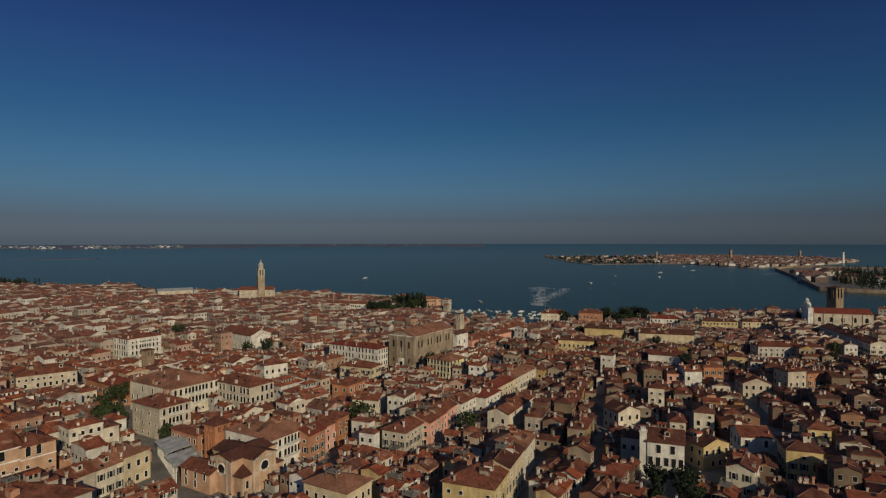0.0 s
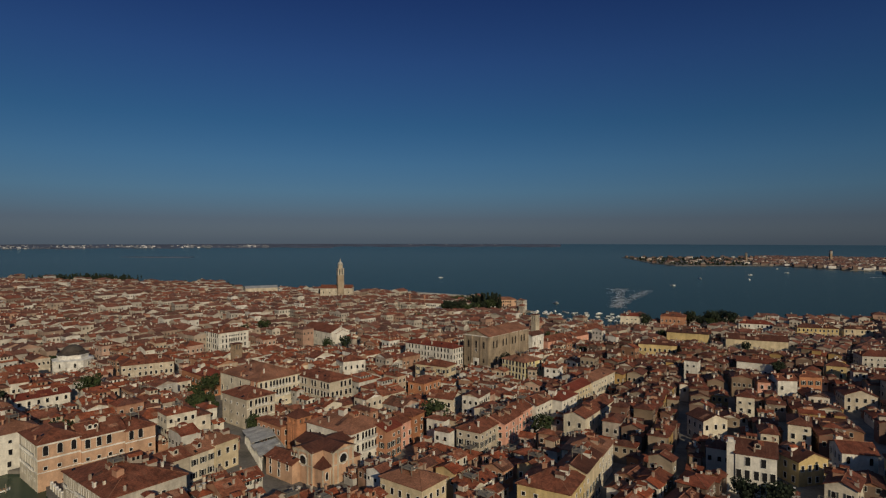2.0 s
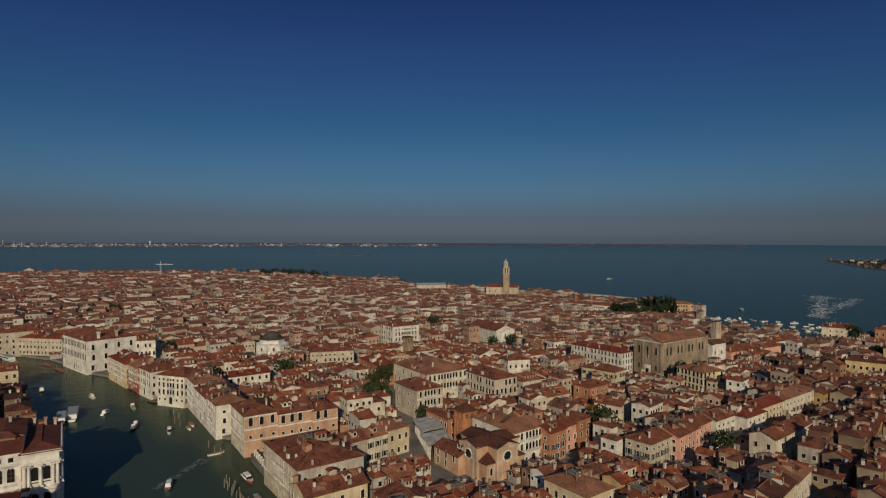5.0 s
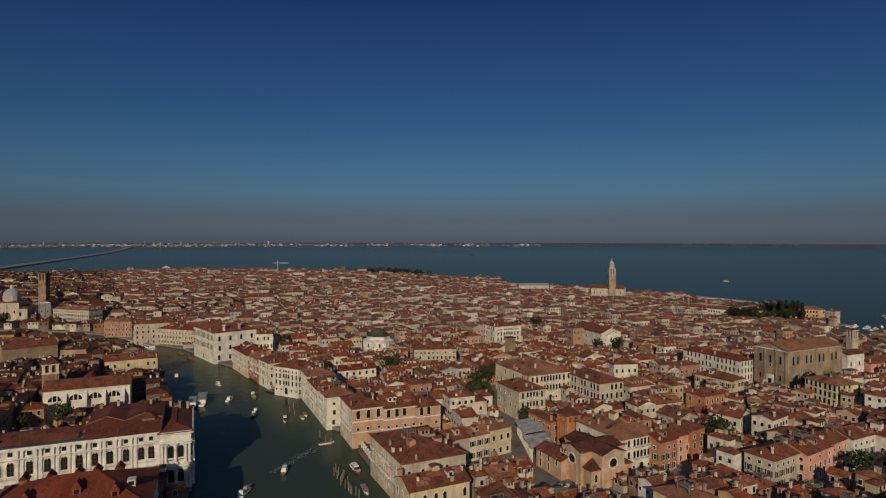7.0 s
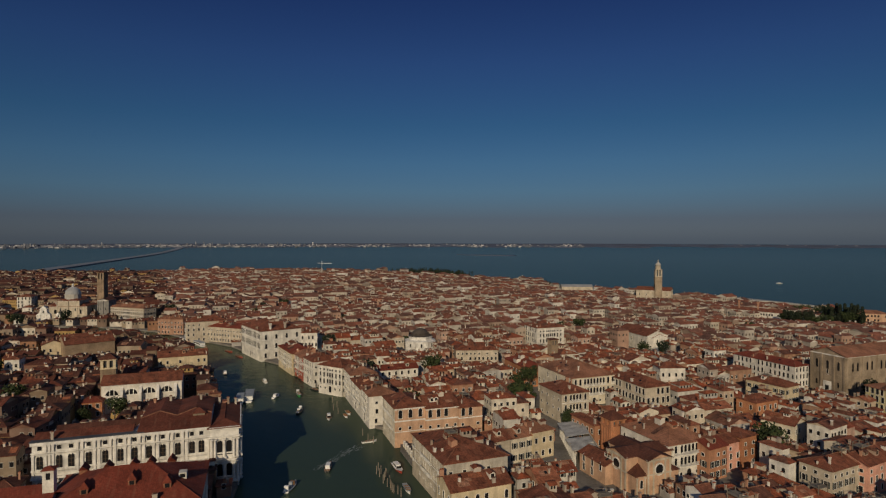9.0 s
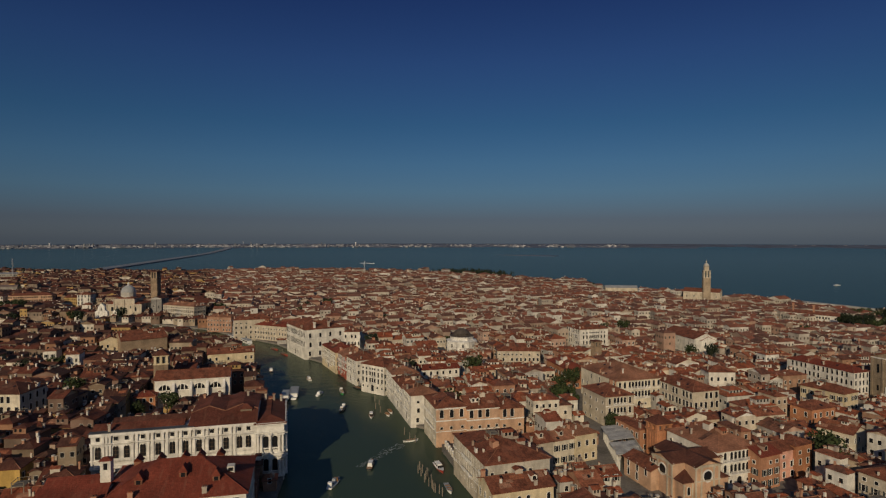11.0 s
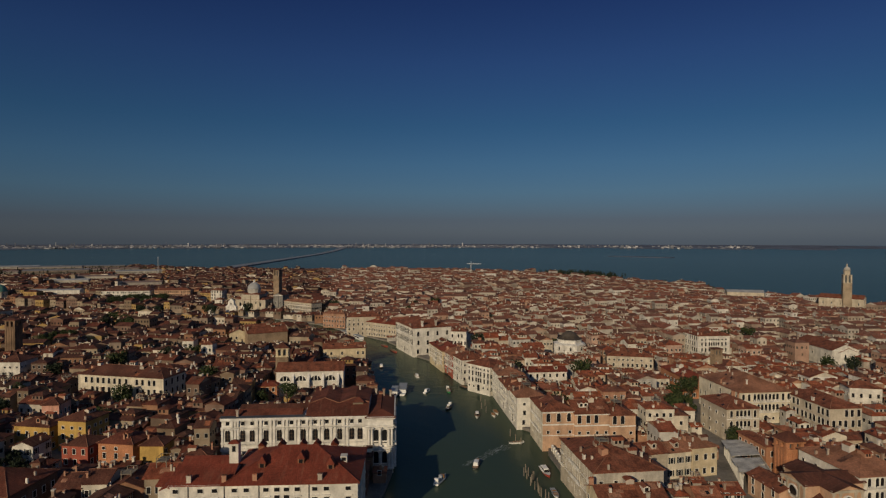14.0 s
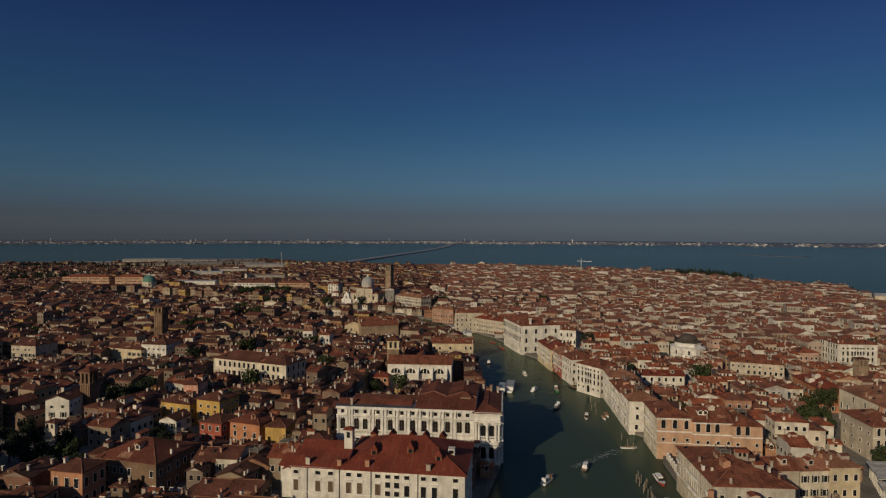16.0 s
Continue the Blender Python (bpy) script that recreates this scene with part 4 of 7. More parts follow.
    for q in (a0, a0 + 2 * half):
        p = (q + half, back + 3.0, h + rise + 1.1)
        e = (q + half, d + 0.4, h + rise + 1.1)
        g.face([(q, back, h + rise), p, e, (q, d + 0.4, h + rise)], 0)
        g.face([p, (q + 2 * half, back, h + rise), (q + 2 * half, d + 0.4, h + rise), e], 0)
    g.face([(a0, back, h + rise), (a0, d + 0.4, h + rise), (a0, d + 0.4, h - 0.1), (a0, back, h - 0.1)], 0)
    part("main_roof", g, [tile_palace], house)
    for p, q in zip(front[2:], front[3:]):
        g = Geo()
        g.cap(p, q, 0.5, 0.22)
        part("ridge_tiles", g, [tile_rose], house)
    g = Geo()
    g.place(head, -0.7, 0, h - 0.3)
    r0, r1 = g.roof(8.7, d + 1.0, 0.1, "hip", 0.30, 0.9, 0)
    part("canal_roof", g, [tile_palace], house)
    g = Geo()
    g.place(head, -0.7, 0, h - 0.3)
    g.ridge(r0, r1, [(px, py, 0.0) for px in (-0.9, 9.6) for py in (-0.9, d + 1.9)], 0.5, 0.2)
    part("ridge_tiles", g, [tile_palace], house)
    # broad roof lantern with louvres at its foot
    g = Geo()
    g.place(head - 5.5, 6.0, 0, h + 1.6)
    g.box(0, 3.6, 0, 3.2, 0, 1.7, 1)
    for k in range(3):
        g.box(0.2, 3.4, -0.12, 0.0, 0.35 + k * 0.4, 0.5 + k * 0.4, 2)
    lantern = part("roof_lantern", g, [tile_palace, WALL["brick"], wood_grey], house)
    g = Geo()
    g.place(head - 5.5, 6.0, 0, h + 1.6)
    g.roof(3.6, 3.2, 1.7, "hip", 0.62, 0.5, 0, thick=0.12)
    part("lantern_roof", g, [tile_palace], lantern)
    for px, py, pz in ((5.0, 1.0, 0.3), (court + 3, d - 3, 2.0), (head - 14, d - 3, 2.6), (head - 4, d - 5, 2.8), (head + 5, d - 5, 1.0), (head + 2, d - 2, 0.6), (head + 7.5, d - 3.5, 0.2)):
        put("chimney", CHIMNEY[0], house, px, py, h + pz, 0, (0.9, 0.9, 1.0))


g = Geo()
g.box(-0.3, 0.3, -0.6, 0.0, 0.0, 2.2, 0)
g.box(-0.4, 0.4, -0.75, 0.0, 1.7, 2.2, 0)
BRACKET = mesh_of("bracket", g, [stone])
grand_palace(-200.0, 62.1, 56.4, 57.0, 27.0, 19.8)


def corner_palace(x, y, turn, w, d, eave):
    """The plain white palace with shuttered windows, eaves chimneys and pointed dormers."""
    take(x - 3, y, turn, w + 3, d, 1.6)
    rise_above(x, y, turn, w, d, eave, 0.48)
    h = eave - LAND_Z
    house = thing("palace", x, y, LAND_Z, turn, "plain white palace with a red hip roof and pointed dormers", "palace")
    left = 13.2  # the roof is lower before this
    g = Geo()
    g.box(0, w, 0, d * 0.55, -0.3, h)
    g.box(left - 0.6, w, d * 0.55, d, -0.3, h)
    g.box(0, left - 0.6, d * 0.55, d, -0.3, h - 1.5)
    g.box(-3.6, 0.0, 2.5, d * 0.55, -0.3, h - 2.2)
    part("wall", g, [WALL["white"]], house)
    for z0, z1, out in ((h - 0.35, h, 0.4), (h - 7.0, h - 6.75, 0.15), (h - 12.2, h - 11.9, 0.15)):
        g = Geo()
        g.box(-out, w, -out, 0.0, z0, z1)
        g.box(w, w + out, -out, d + out, z0, z1)
        part("cornice", g, [stone], house)
    small, tall = window_mesh(1.35, 1.0), window_mesh(1.35, 2.9)
    louvred = window_mesh(1.35, 2.9)
    louvred.materials[1] = louvres
    for k, a in enumerate((1.4, 7.5, 11.0, 15.9, 18.9, 23.8, 26.5, 28.9, 31.6, 36.0, 38.9, 44.4)):
        mid = k in (6, 7)
        put("attic_window", small, house, a, 0, h - 2.1, 0)
        if mid:
            for z in (h - 4.5, h - 6.9, h - 9.4):
                put("window", small, house, a, 0, z, 0, (1, 1, 1.5))
        else:
            put("window", louvred if k in (0, 1, 2, 3, 4, 5) else tall, house, a, 0, h - 6.6, 0)
            put("window", tall, house, a, 0, h - 12.0, 0)
            put("lintel", LINTEL, house, a, 0, h - 3.3, 0)
        put("window", tall, house, a, 0, h - 16.4, 0)
    for a in (4.5, 13.4, 22.0, 34.5):
        g = Geo()
        g.box(a - 0.09, a + 0.09, -0.2, -0.02, 0.0, h - 0.3)
        part("drainpipe", g, [lead_dark], house)
    for i in range(5):
        for z in (h - 2.1, h - 6.6, h - 12.0):
            put("window", small if z > h - 3 else tall, house, w, (i + 0.5) * d / 5, z, 90)
    # roofs
    g = Geo()
    g.place(left, 0, 0, h)
    r0, r1 = g.roof(w - left, d, 0.1, "hip", 0.44, 0.6, 0)
    part("roof", g, [tile_red], house)
    g = Geo()
    g.place(left, 0, 0, h)
    g.ridge(r0, r1, [(px, py, 0.0) for px in (-0.6, w - left + 0.6) for py in (-0.6, d + 0.6)], 0.4, 0.15)
    part("ridge_tiles", g, [tile_red], house)
    g = Geo()
    g.place(0, 0, 0, h)
    g.roof(left + 1.5, d * 0.55, 0.05, "gable_u", 0.40, 0.5, 0)
    g.gables(left + 1.5, d * 0.55, 0.05, "gable_u", 0.40, 1)
    part("wing_roof", g, [tile_red, WALL["white"]], house)
    g = Geo()
    g.place(-3.0, d * 0.55 + 1.5, 0, h - 1.6)
    g.roof(left + 1.0, d * 0.4, 0.05, "gable_u", 0.38, 0.4, 0)
    part("wing_roof", g, [tile_red], house)
    g = Geo()
    g.place(-3.6, 2.5, 0, h - 2.2)
    g.roof(3.6, d * 0.55 - 2.5, 0.0, "gable_v", 0.42, 0.12, 0)
    g.gables(3.6, d * 0.55 - 2.5, 0.0, "gable_v", 0.42, 1)
    part("wing_roof", g, [tile_red, WALL["white"]], house)
    for a, py, pz in ((4.5, 0.7, 0.3), (13.2, 0.7, 0.2), (20.8, 0.9, 0.3), (37.2, 0.7, 0.2)):
        put("chimney", CHIMNEY[2], house, a, py, h + pz, 0, (0.62, 0.8, 0.85), label="white plastered chimney")
    for a, py in ((21.6, 5.4), (31.4, 6.6), (39.4, 4.6)):
        dormer = put("dormer", POINTED[0], house, a, py, h + 0.44 * py - 0.2, 0, label="pointed red dormer")
        put("dormer_roof", POINTED[1], dormer)
    for a in (18.0, 23.5, 29.5, 33.5, 38.5):
        dormer = put("dormer", POINTED[0], house, a, d - 4.0, h + 1.7, 180, label="pointed red dormer")
        put("dormer_roof", POINTED[1], dormer)
    # white cut in the slope beside the canal
    g = Geo()
    g.box(41.4, 43.2, 8.2, 10.4, h + 1.5, h + 3.5, 0)
    g.box(41.7, 42.9, 8.12, 8.2, h + 2.3, h + 3.2, 1)
    part("attic_room", g, [WALL["white"], glass], house)
    g = Geo()
    g.place(left - 2.4, d * 0.55 - 0.4, 0, h - 1.0)
    g.box(0, 2.4, 0, 2.4, 0, 7.0, 0)
    g.box(0.75, 1.65, -0.05, 0.0, 4.6, 6.2, 1)
    turret = part("turret", g, [WALL["white"], glass], house, "small white roof turret")
    g = Geo()
    g.place(left - 2.4, d * 0.55 - 0.4, 0, h - 1.0)
    g.roof(2.4, 2.4, 7.0, "hip", 0.5, 0.3, 0, thick=0.1)
    part("turret_roof", g, [tile_red], turret)


g = Geo()
g.box(-1.0, 1.0, -0.3, 0.0, 0.0, 0.22, 0)
LINTEL = mesh_of("lintel", g, [stone])
pw, pt = Geo(), Geo()
pw.box(-0.85, 0.85, -0.8, 1.6, -0.6, 1.3, 0)
pw.face([(-0.5, -0.83, 0.1), (0.5, -0.83, 0.1), (0.5, -0.83, 1.1), (-0.5, -0.83, 1.1)], 1)
pt.solid([(-1.15, -1.05, 1.25), (1.15, -1.05, 1.25), (1.15, 1.4, 1.25), (-1.15, 1.4, 1.25), (0, -0.35, 2.9), (0, 2.6, 2.7)], [(0, 1, 4), (1, 2, 5, 4), (3, 0, 4, 5), (2, 3, 5), (3, 2, 1, 0)], 0)
POINTED = mesh_of("dormer", pw, [tile_rose, glass]), mesh_of("dormer_roof", pt, [tile_red])
corner_palace(-156.8, 35.9, 55.0, 46.8, 24.0, 18.4)
town_house(-170.2, 36.0, 49, 10.0, 9.0, 14.0, "white", "gable_u", 3, "white wing with a red roof behind a palace", tiles=tile_red)


def church_nave(x, y, turn, w, d, eave, wall, label, lunettes=4, pitch=0.42, roof_mat=None, style="arched", kind="gable_u", share=0.4, ribs=True, stretch=None):
    take(x, y, turn, w, d, 1.5)
    rise_above(x, y, turn, w, d, eave, share)
    h = eave - LAND_Z
    ch = thing("church", x, y, LAND_Z, turn, label, "church")
    g = Geo()
    g.walls(w, d, -0.3, h)
    g.gables(w, d, h, kind, pitch)
    g.band(w, d, h - 0.6, h - 0.02, 0.25, 1)
    part("wall", g, [wall, stone], ch)
    g = Geo()
    g.box(-0.4, 0.4, -0.55, 0.02, 0, h - 0.8, 0)
    rib = mesh_of("buttress", g, [wall])
    for sx, sy, st, length in sides(w, d):
        n = max(2, int(length / 7)) if ribs else 0
        c, s = math.cos(radians(st)), math.sin(radians(st))
        for i in range(n):
            a = 0.4 + i * (length - 0.4) / n
            put("buttress", rib, ch, sx + a * c, sy + a * s, 0, st)
    for sx, sy, st, length in sides(w, d):
        n = lunettes if length == w else max(1, int(lunettes * length / w))
        c, s = math.cos(radians(st)), math.sin(radians(st))
        for i in range(n):
            a = (i + 0.5) * length / n
            put("window", WINDOW[style], ch, sx + a * c, sy + a * s, h * 0.5, st, stretch)
    g = Geo()
    r0, r1 = g.roof(w, d, h, kind, pitch, 0.5, 0)
    g.cap(r0, r1)
    part("roof", g, [roof_mat or tile], ch)
    return ch


def bell_tower(x, y, turn, w, top, wall, label, cap="pyramid", belfry=0.22, coping=None):
    take(x - w / 2, y - w / 2, 0, w, w, 1.0)
    h = top - LAND_Z
    tw = thing("bell_tower", x, y, LAND_Z, turn, label, "bell tower")
    tip = {"pyramid": w * 0.45, "onion": h * 0.22, "low": w * 0.2}[cap]
    shaft = (h - tip) * (1 - belfry)
    g = Geo()
    g.box(-w / 2, w / 2, -w / 2, w / 2, -0.3, shaft)
    far = math.hypot(x, y) > 520
    if far:
        for t in (0, 90, 180, 270):
            g.place(0, 0, t)
            for k in (-0.36, -0.12, 0.12, 0.36):
                g.box((k - 0.05) * w, (k + 0.05) * w, -w / 2 - 0.18, -w / 2, shaft * 0.1, shaft * 0.97)
    part("shaft", g, [wall], tw)
    g = Geo()
    g.box(-0.05 * w, 0.05 * w, -0.18, 0, shaft * 0.1, shaft * 0.97)
    strip = mesh_of("pilaster_strip", g, [wall])
    for t in () if far else (0, 90, 180, 270):
        ca, sa = math.cos(radians(t)), math.sin(radians(t))
        for k in (-0.36, -0.12, 0.12, 0.36):
            put("pilaster_strip", strip, tw, k * w * ca + w / 2 * sa, k * w * sa - w / 2 * ca, 0, t)
    b0, b1 = shaft, h - tip
    for z0, z1, o in ((b0 - 0.3, b0 + 0.3, 0.3), (b1 - 0.5, b1, 0.35)):
        g = Geo()
        g.box(-w / 2 - o, w / 2 + o, -w / 2 - o, w / 2 + o, z0, z1)
        part("belfry_course", g, [coping or stone_grey], tw)
    g = Geo()
    g.box(-w * 0.09, w * 0.09, -w * 0.09, w * 0.09, b0, b1)
    pier = mesh_of("belfry_pier", g, [coping or stone_grey])
    for ix in (-1, 0, 1):
        for iy in (-1, 0, 1):
            if ix or iy:
                put("belfry_pier", pier, tw, ix * w * 0.41, iy * w * 0.41)
    # Solid dark block that imitates the shaded hollow of the belfry.
    g = Geo()
    g.box(-w * 0.3, w * 0.3, -w * 0.3, w * 0.3, b0, b1 - 0.4)
    part("bell_chamber", g, [lead_dark], tw)
    g = Geo()
    if cap == "onion":
        r = w * 0.40
        g.ring(0, 0, 8, [(r, b1), (r, b1 + tip * 0.34), (r * 1.15, b1 + tip * 0.36), (r * 1.15, b1 + tip * 0.40)], 0)
        rise = tip * 0.42
        g.ring(0, 0, 14, [(r * q, b1 + tip * 0.40 + rise * z) for q, z in ((0.86, 0), (1.0, 0.14), (1.02, 0.3), (0.94, 0.48), (0.74, 0.68), (0.46, 0.85), (0.24, 0.95), (0.18, 1.0))], 1)
        g.ring(0, 0, 8, [(r * 0.2, b1 + tip * 0.82), (r * 0.2, b1 + tip * 0.92), (r * 0.28, b1 + tip * 0.93), (0.08, b1 + tip * 1.08), (0.05, b1 + tip * 1.2)], 0)
        part("onion_dome", g, [coping or stone_grey, stone_grey], tw)
    else:
        o = w / 2 + 0.5
        g.box(-o, o, -o, o, b1, b1 + 0.25, 0)
        g.face([(-o, -o, b1 + 0.25), (o, -o, b1 + 0.25), (0, 0, h)], 0)
        g.face([(o, -o, b1 + 0.25), (o, o, b1 + 0.25), (0, 0, h)], 0)
        g.face([(o, o, b1 + 0.25), (-o, o, b1 + 0.25), (0, 0, h)], 0)
        g.face([(-o, o, b1 + 0.25), (-o, -o, b1 + 0.25), (0, 0, h)], 0)
        part("roof", g, [tile_dark], tw)
    return tw


def round_church(x, y, r, drum_top, top, wall, dome_mat, label, n=8, lantern=True, base=0.0, narrow=0.98):
    take(x - r, y - r, 0, 2 * r, 2 * r)
    rise_above(x - r, y - r, 0, 2 * r, 2 * r, drum_top, 0.35)
    ch = thing("domed_church", x, y, LAND_Z, 0, label, "church")
    d, t = drum_top - LAND_Z, top - LAND_Z
    g = Geo()
    g.ring(0, 0, n, [(r, base - 0.3), (r, d - 0.6), (r * 1.06, d - 0.5), (r * 1.06, d)], 0, turn=math.pi / n)
    part("drum", g, [wall], ch)
    for i in range(n):
        a = 360 * i / n
        ap = r * math.cos(math.pi / n)
        put("window", WINDOW["arched"], ch, ap * math.sin(radians(a)), -ap * math.cos(radians(a)), base + (d - base) * 0.45, a)
    g = Geo()
    k = 24 if n > 8 else n * 2
    g.ring(0, 0, k, [(r * narrow * math.cos(b), d + (t - d) * math.sin(b)) for b in [i * math.pi / 2 / 9 for i in range(9)]] + [(0.4, t)], 0, turn=math.pi / k)
    part("dome", g, [dome_mat], ch)
    if lantern:
        g = Geo()
        g.ring(0, 0, 8, [(r * 0.16, t - 0.5), (r * 0.16, t + 1.6), (r * 0.2, t + 1.7), (r * 0.03, t + 3.2)], 0)
        part("lantern", g, [stone], ch)
    return ch


bell_tower(-164.7, 325.4, 58, 4.6, 19.5, WALL["brick"], "short brown brick tower among the roofs", "low", 0.2, WALL["brick"])
# church with lunette windows and its campanile, across the canal
lun = church_nave(-280.5, 114.0, 58, 33.0, 14.0, 14.2, WALL["white"], "white church nave with broad lunette windows and stepped buttresses", 0, roof_mat=tile_mid, ribs=False)
g = Geo()
n = 12
rim = [(math.cos(math.pi * i / n), math.sin(math.pi * i / n)) for i in range(n + 1)]
for (a0, b0), (a1, b1) in zip(rim, rim[1:]):
    g.solid([(q * a, t, q * b) for t in (-0.2, 0.02) for q, a, b in ((2.55, a0, b0), (2.9, a0, b0), (2.9, a1, b1), (2.55, a1, b1))], [(0, 1, 2, 3), (1, 5, 6, 2), (4, 0, 3, 7)], 0)
g.face([(2.55 * a, -0.04, 2.55 * b) for a, b in rim], 1)
for a in (-0.85, 0.85):
    g.box(a - 0.16, a + 0.16, -0.14, -0.05, 0.0, 2.35, 0)
g.box(-2.9, 2.9, -0.25, 0.0, -0.3, 0.0, 0)
LUNETTE = mesh_of("lunette_window", g, [stone, glass])
for a in (4.2, 12.0, 19.4, 26.6):
    put("lunette_window", LUNETTE, lun, a, 0, 8.0, 0)
g = Geo()
g.solid([(-0.6, -2.4, -0.3), (0.6, -2.4, -0.3), (0.6, 0.02, -0.3), (-0.6, 0.02, -0.3), (-0.6, -2.4, 8.6), (0.6, -2.4, 8.6), (0.6, 0.02, 11.6), (-0.6, 0.02, 11.6)],
        [(4, 5, 6, 7), (0, 1, 5, 4), (1, 2, 6, 5), (3, 0, 4, 7)], 0)
STEP_BUTTRESS = mesh_of("buttress", g, [stone])
for a in (8.2, 15.8, 23.0, 30.4):
    put("buttress", STEP_BUTTRESS, lun, a, 0, 0, 0)
town_house(-280.0, 104.5, 58, 9.0, 8.0, 8.6, "brickred", "hip", 2, "low red-roofed sacristy against a white nave", tiles=tile_red, share=0.1)
bell_tower(-297.5, 124.5, 60, 6.4, 25.5, WALL["brick"], "ochre brick campanile with twin belfry arches", "pyramid", 0.2, WALL["pale"])
# great brick guild hall
mis = church_nave(-17.5, 349.0, 58, 45.0, 18.5, 22.0, WALL["hall"], "huge brown brick guild hall with tall arched windows", 0, pitch=0.36, roof_mat=tile_rose, share=0.2, ribs=False)
HALL_WINDOW = window_mesh(1.1, 2.5, arched=True)
HALL_WINDOW.materials[0] = WALL["hall"]
for sx, sy, st, length in sides(45.0, 18.5)[:2] + sides(45.0, 18.5)[3:]:
    c, s = math.cos(radians(st)), math.sin(radians(st))
    for a in ((5, 8.5, 15.5, 19, 26, 29.5, 36.5, 40) if length > 20 else (3.6, 9.25, 14.9)):
        put("window", HALL_WINDOW, mis, sx + a * c, sy + a * s, 13.2, st, (1.25, 1, 1.75))
    for a in ((8, 22, 36) if length > 20 else (3.6, 14.9)):
        put("window", HALL_WINDOW, mis, sx + a * c, sy + a * s, 4.5, st, (0.95, 1, 1.1))
g = Geo()
g.band(45.0, 18.5, 10.6, 11.1, 0.2)
part("string_course", g, [WALL["hall"]], mis)
g = Geo()
g.box(-0.4, 0.0, 7.2, 11.2, 0, 7.0, 0)
g.box(-0.45, -0.4, 8.2, 10.2, 0, 5.0, 1)
part("portal", g, [stone, glass], mis, "white stone portal")
for py in (0.5, 6.0, 12.5, 18.0):
    g = Geo()
    g.box(-0.35, 0.0, py - 0.5, py + 0.5, 0, 20.4, 0)
    part("pilaster", g, [WALL["hall"]], mis)
for px in (0.5, 12.0, 23.0, 33.5, 44.5):
    g = Geo()
    g.box(px - 0.5, px + 0.5, -0.35, 0.0, 0, 20.4, 0)
    part("pilaster", g, [WALL["hall"]], mis)
church_nave(9.0, 399.0, 55, 14.0, 8.0, 15.0, stone, "small white stone church front beside the brick hall", 2, kind="gable_u")
bell_tower(12.0, 424.0, 50, 4.2, 27.0, WALL["beige"], "slender beige bell tower with a flat top", "low", 0.2, WALL["beige"])
# northern church: campanile with an onion dome
bell_tower(-236.0, 757.0, 30, 8.2, 53.0, WALL["hall"], "tall brick campanile with a pale belfry and onion dome", "onion", 0.22, WALL["beige"])
church_nave(-262.0, 752.0, 8, 42.0, 18.0, 15.0, WALL["beige"], "large beige church with a tiled roof below its campanile", 5, roof_mat=tile_mid)
# domed church by the canal bend
round_church(-629, 231, 6.9, 26.6, 33.4, stone_grey, zinc, "grey-domed church with a pale stone drum", 12)
def baroque_front(x, y, turn, w, h, label):
    """A white church front with a stepped and scrolled gable."""
    fr = thing("chapel", x, y, LAND_Z, turn, label, "chapel")
    take(x, y, turn, w, 3.0, 1.0)
    g = Geo()
    outline = [(0, 0), (w, 0), (w, h * 0.52), (w * 0.93, h * 0.56), (w * 0.80, h * 0.62), (w * 0.76, h * 0.74), (w * 0.74, h * 0.84), (w * 0.62, h * 0.93), (w * 0.5, h),
               (w * 0.38, h * 0.93), (w * 0.26, h * 0.84), (w * 0.24, h * 0.74), (w * 0.20, h * 0.62), (w * 0.07, h * 0.56), (0, h * 0.52)]
    m = len(outline)
    g.solid([(a, t, b) for t in (0.0, 3.0) for a, b in outline], [tuple(range(m)), tuple(range(2 * m - 1, m - 1, -1))] + [(m + i, m + (i + 1) % m, (i + 1) % m, i) for i in range(m)], 0)
    part("wall", g, [stone], fr)
    for z0 in (h * 0.50, h * 0.80):
        g = Geo()
        inset = 0.0 if z0 < h * 0.6 else w * 0.22
        g.box(inset - 0.2, w - inset + 0.2, -0.35, 0.0, z0, z0 + 0.35)
        part("cornice", g, [stone], fr)
    post_mesh = pilaster_mesh(h * 0.5, 0.6, 0.35)
    for a in (0.5, w * 0.27, w * 0.73, w - 0.5):
        put("pilaster", post_mesh, fr, a, 0, 0, 0)
    put("door", GATE, fr, w / 2, 0, 0.2, 0)
    put("window", WINDOW["arched"], fr, w / 2, 0, h * 0.6, 0)
    return fr


church_nave(-636.0, 213.0, 42, 34.0, 22.0, 15.5, WALL["beige"], "broad cream church body with chapels below a pale dome", 3, kind="hip", pitch=0.35, style="hall", roof_mat=tile_mid)
church_nave(-630.4, 217.6, 42, 20.0, 18.0, 21.0, WALL["beige"], "tall cream crossing of a church with lunette windows", 3, kind="hip", pitch=0.30, style="arched", roof_mat=tile_mid)
church_nave(-612.0, 246.0, 42, 10.0, 16.0, 20.0, stone_shaded, "grey stone apse wing of a church", 2, kind="gable_v", roof_mat=tile_dark)
baroque_front(-622.0, 198.0, 42, 12.0, 17.0, "white baroque church front with a scrolled gable")
baroque_front(-611.0, 208.0, 42, 9.0, 11.0, "low white chapel front with a scrolled gable")
baroque_front(-641.0, 186.0, 42, 6.0, 8.5, "small white chapel front with a stepped gable")
town_house(-751.0, 221.0, 48, 14.0, 14.0, 17.0, "white", "hip", 4, "tall pale palace with rows of windows beside a domed church", share=0.2, style="large")
town_house(-712.0, 214.0, 48, 9.0, 9.0, 9.0, "white", "hip", 2, "low white house beside a domed church")
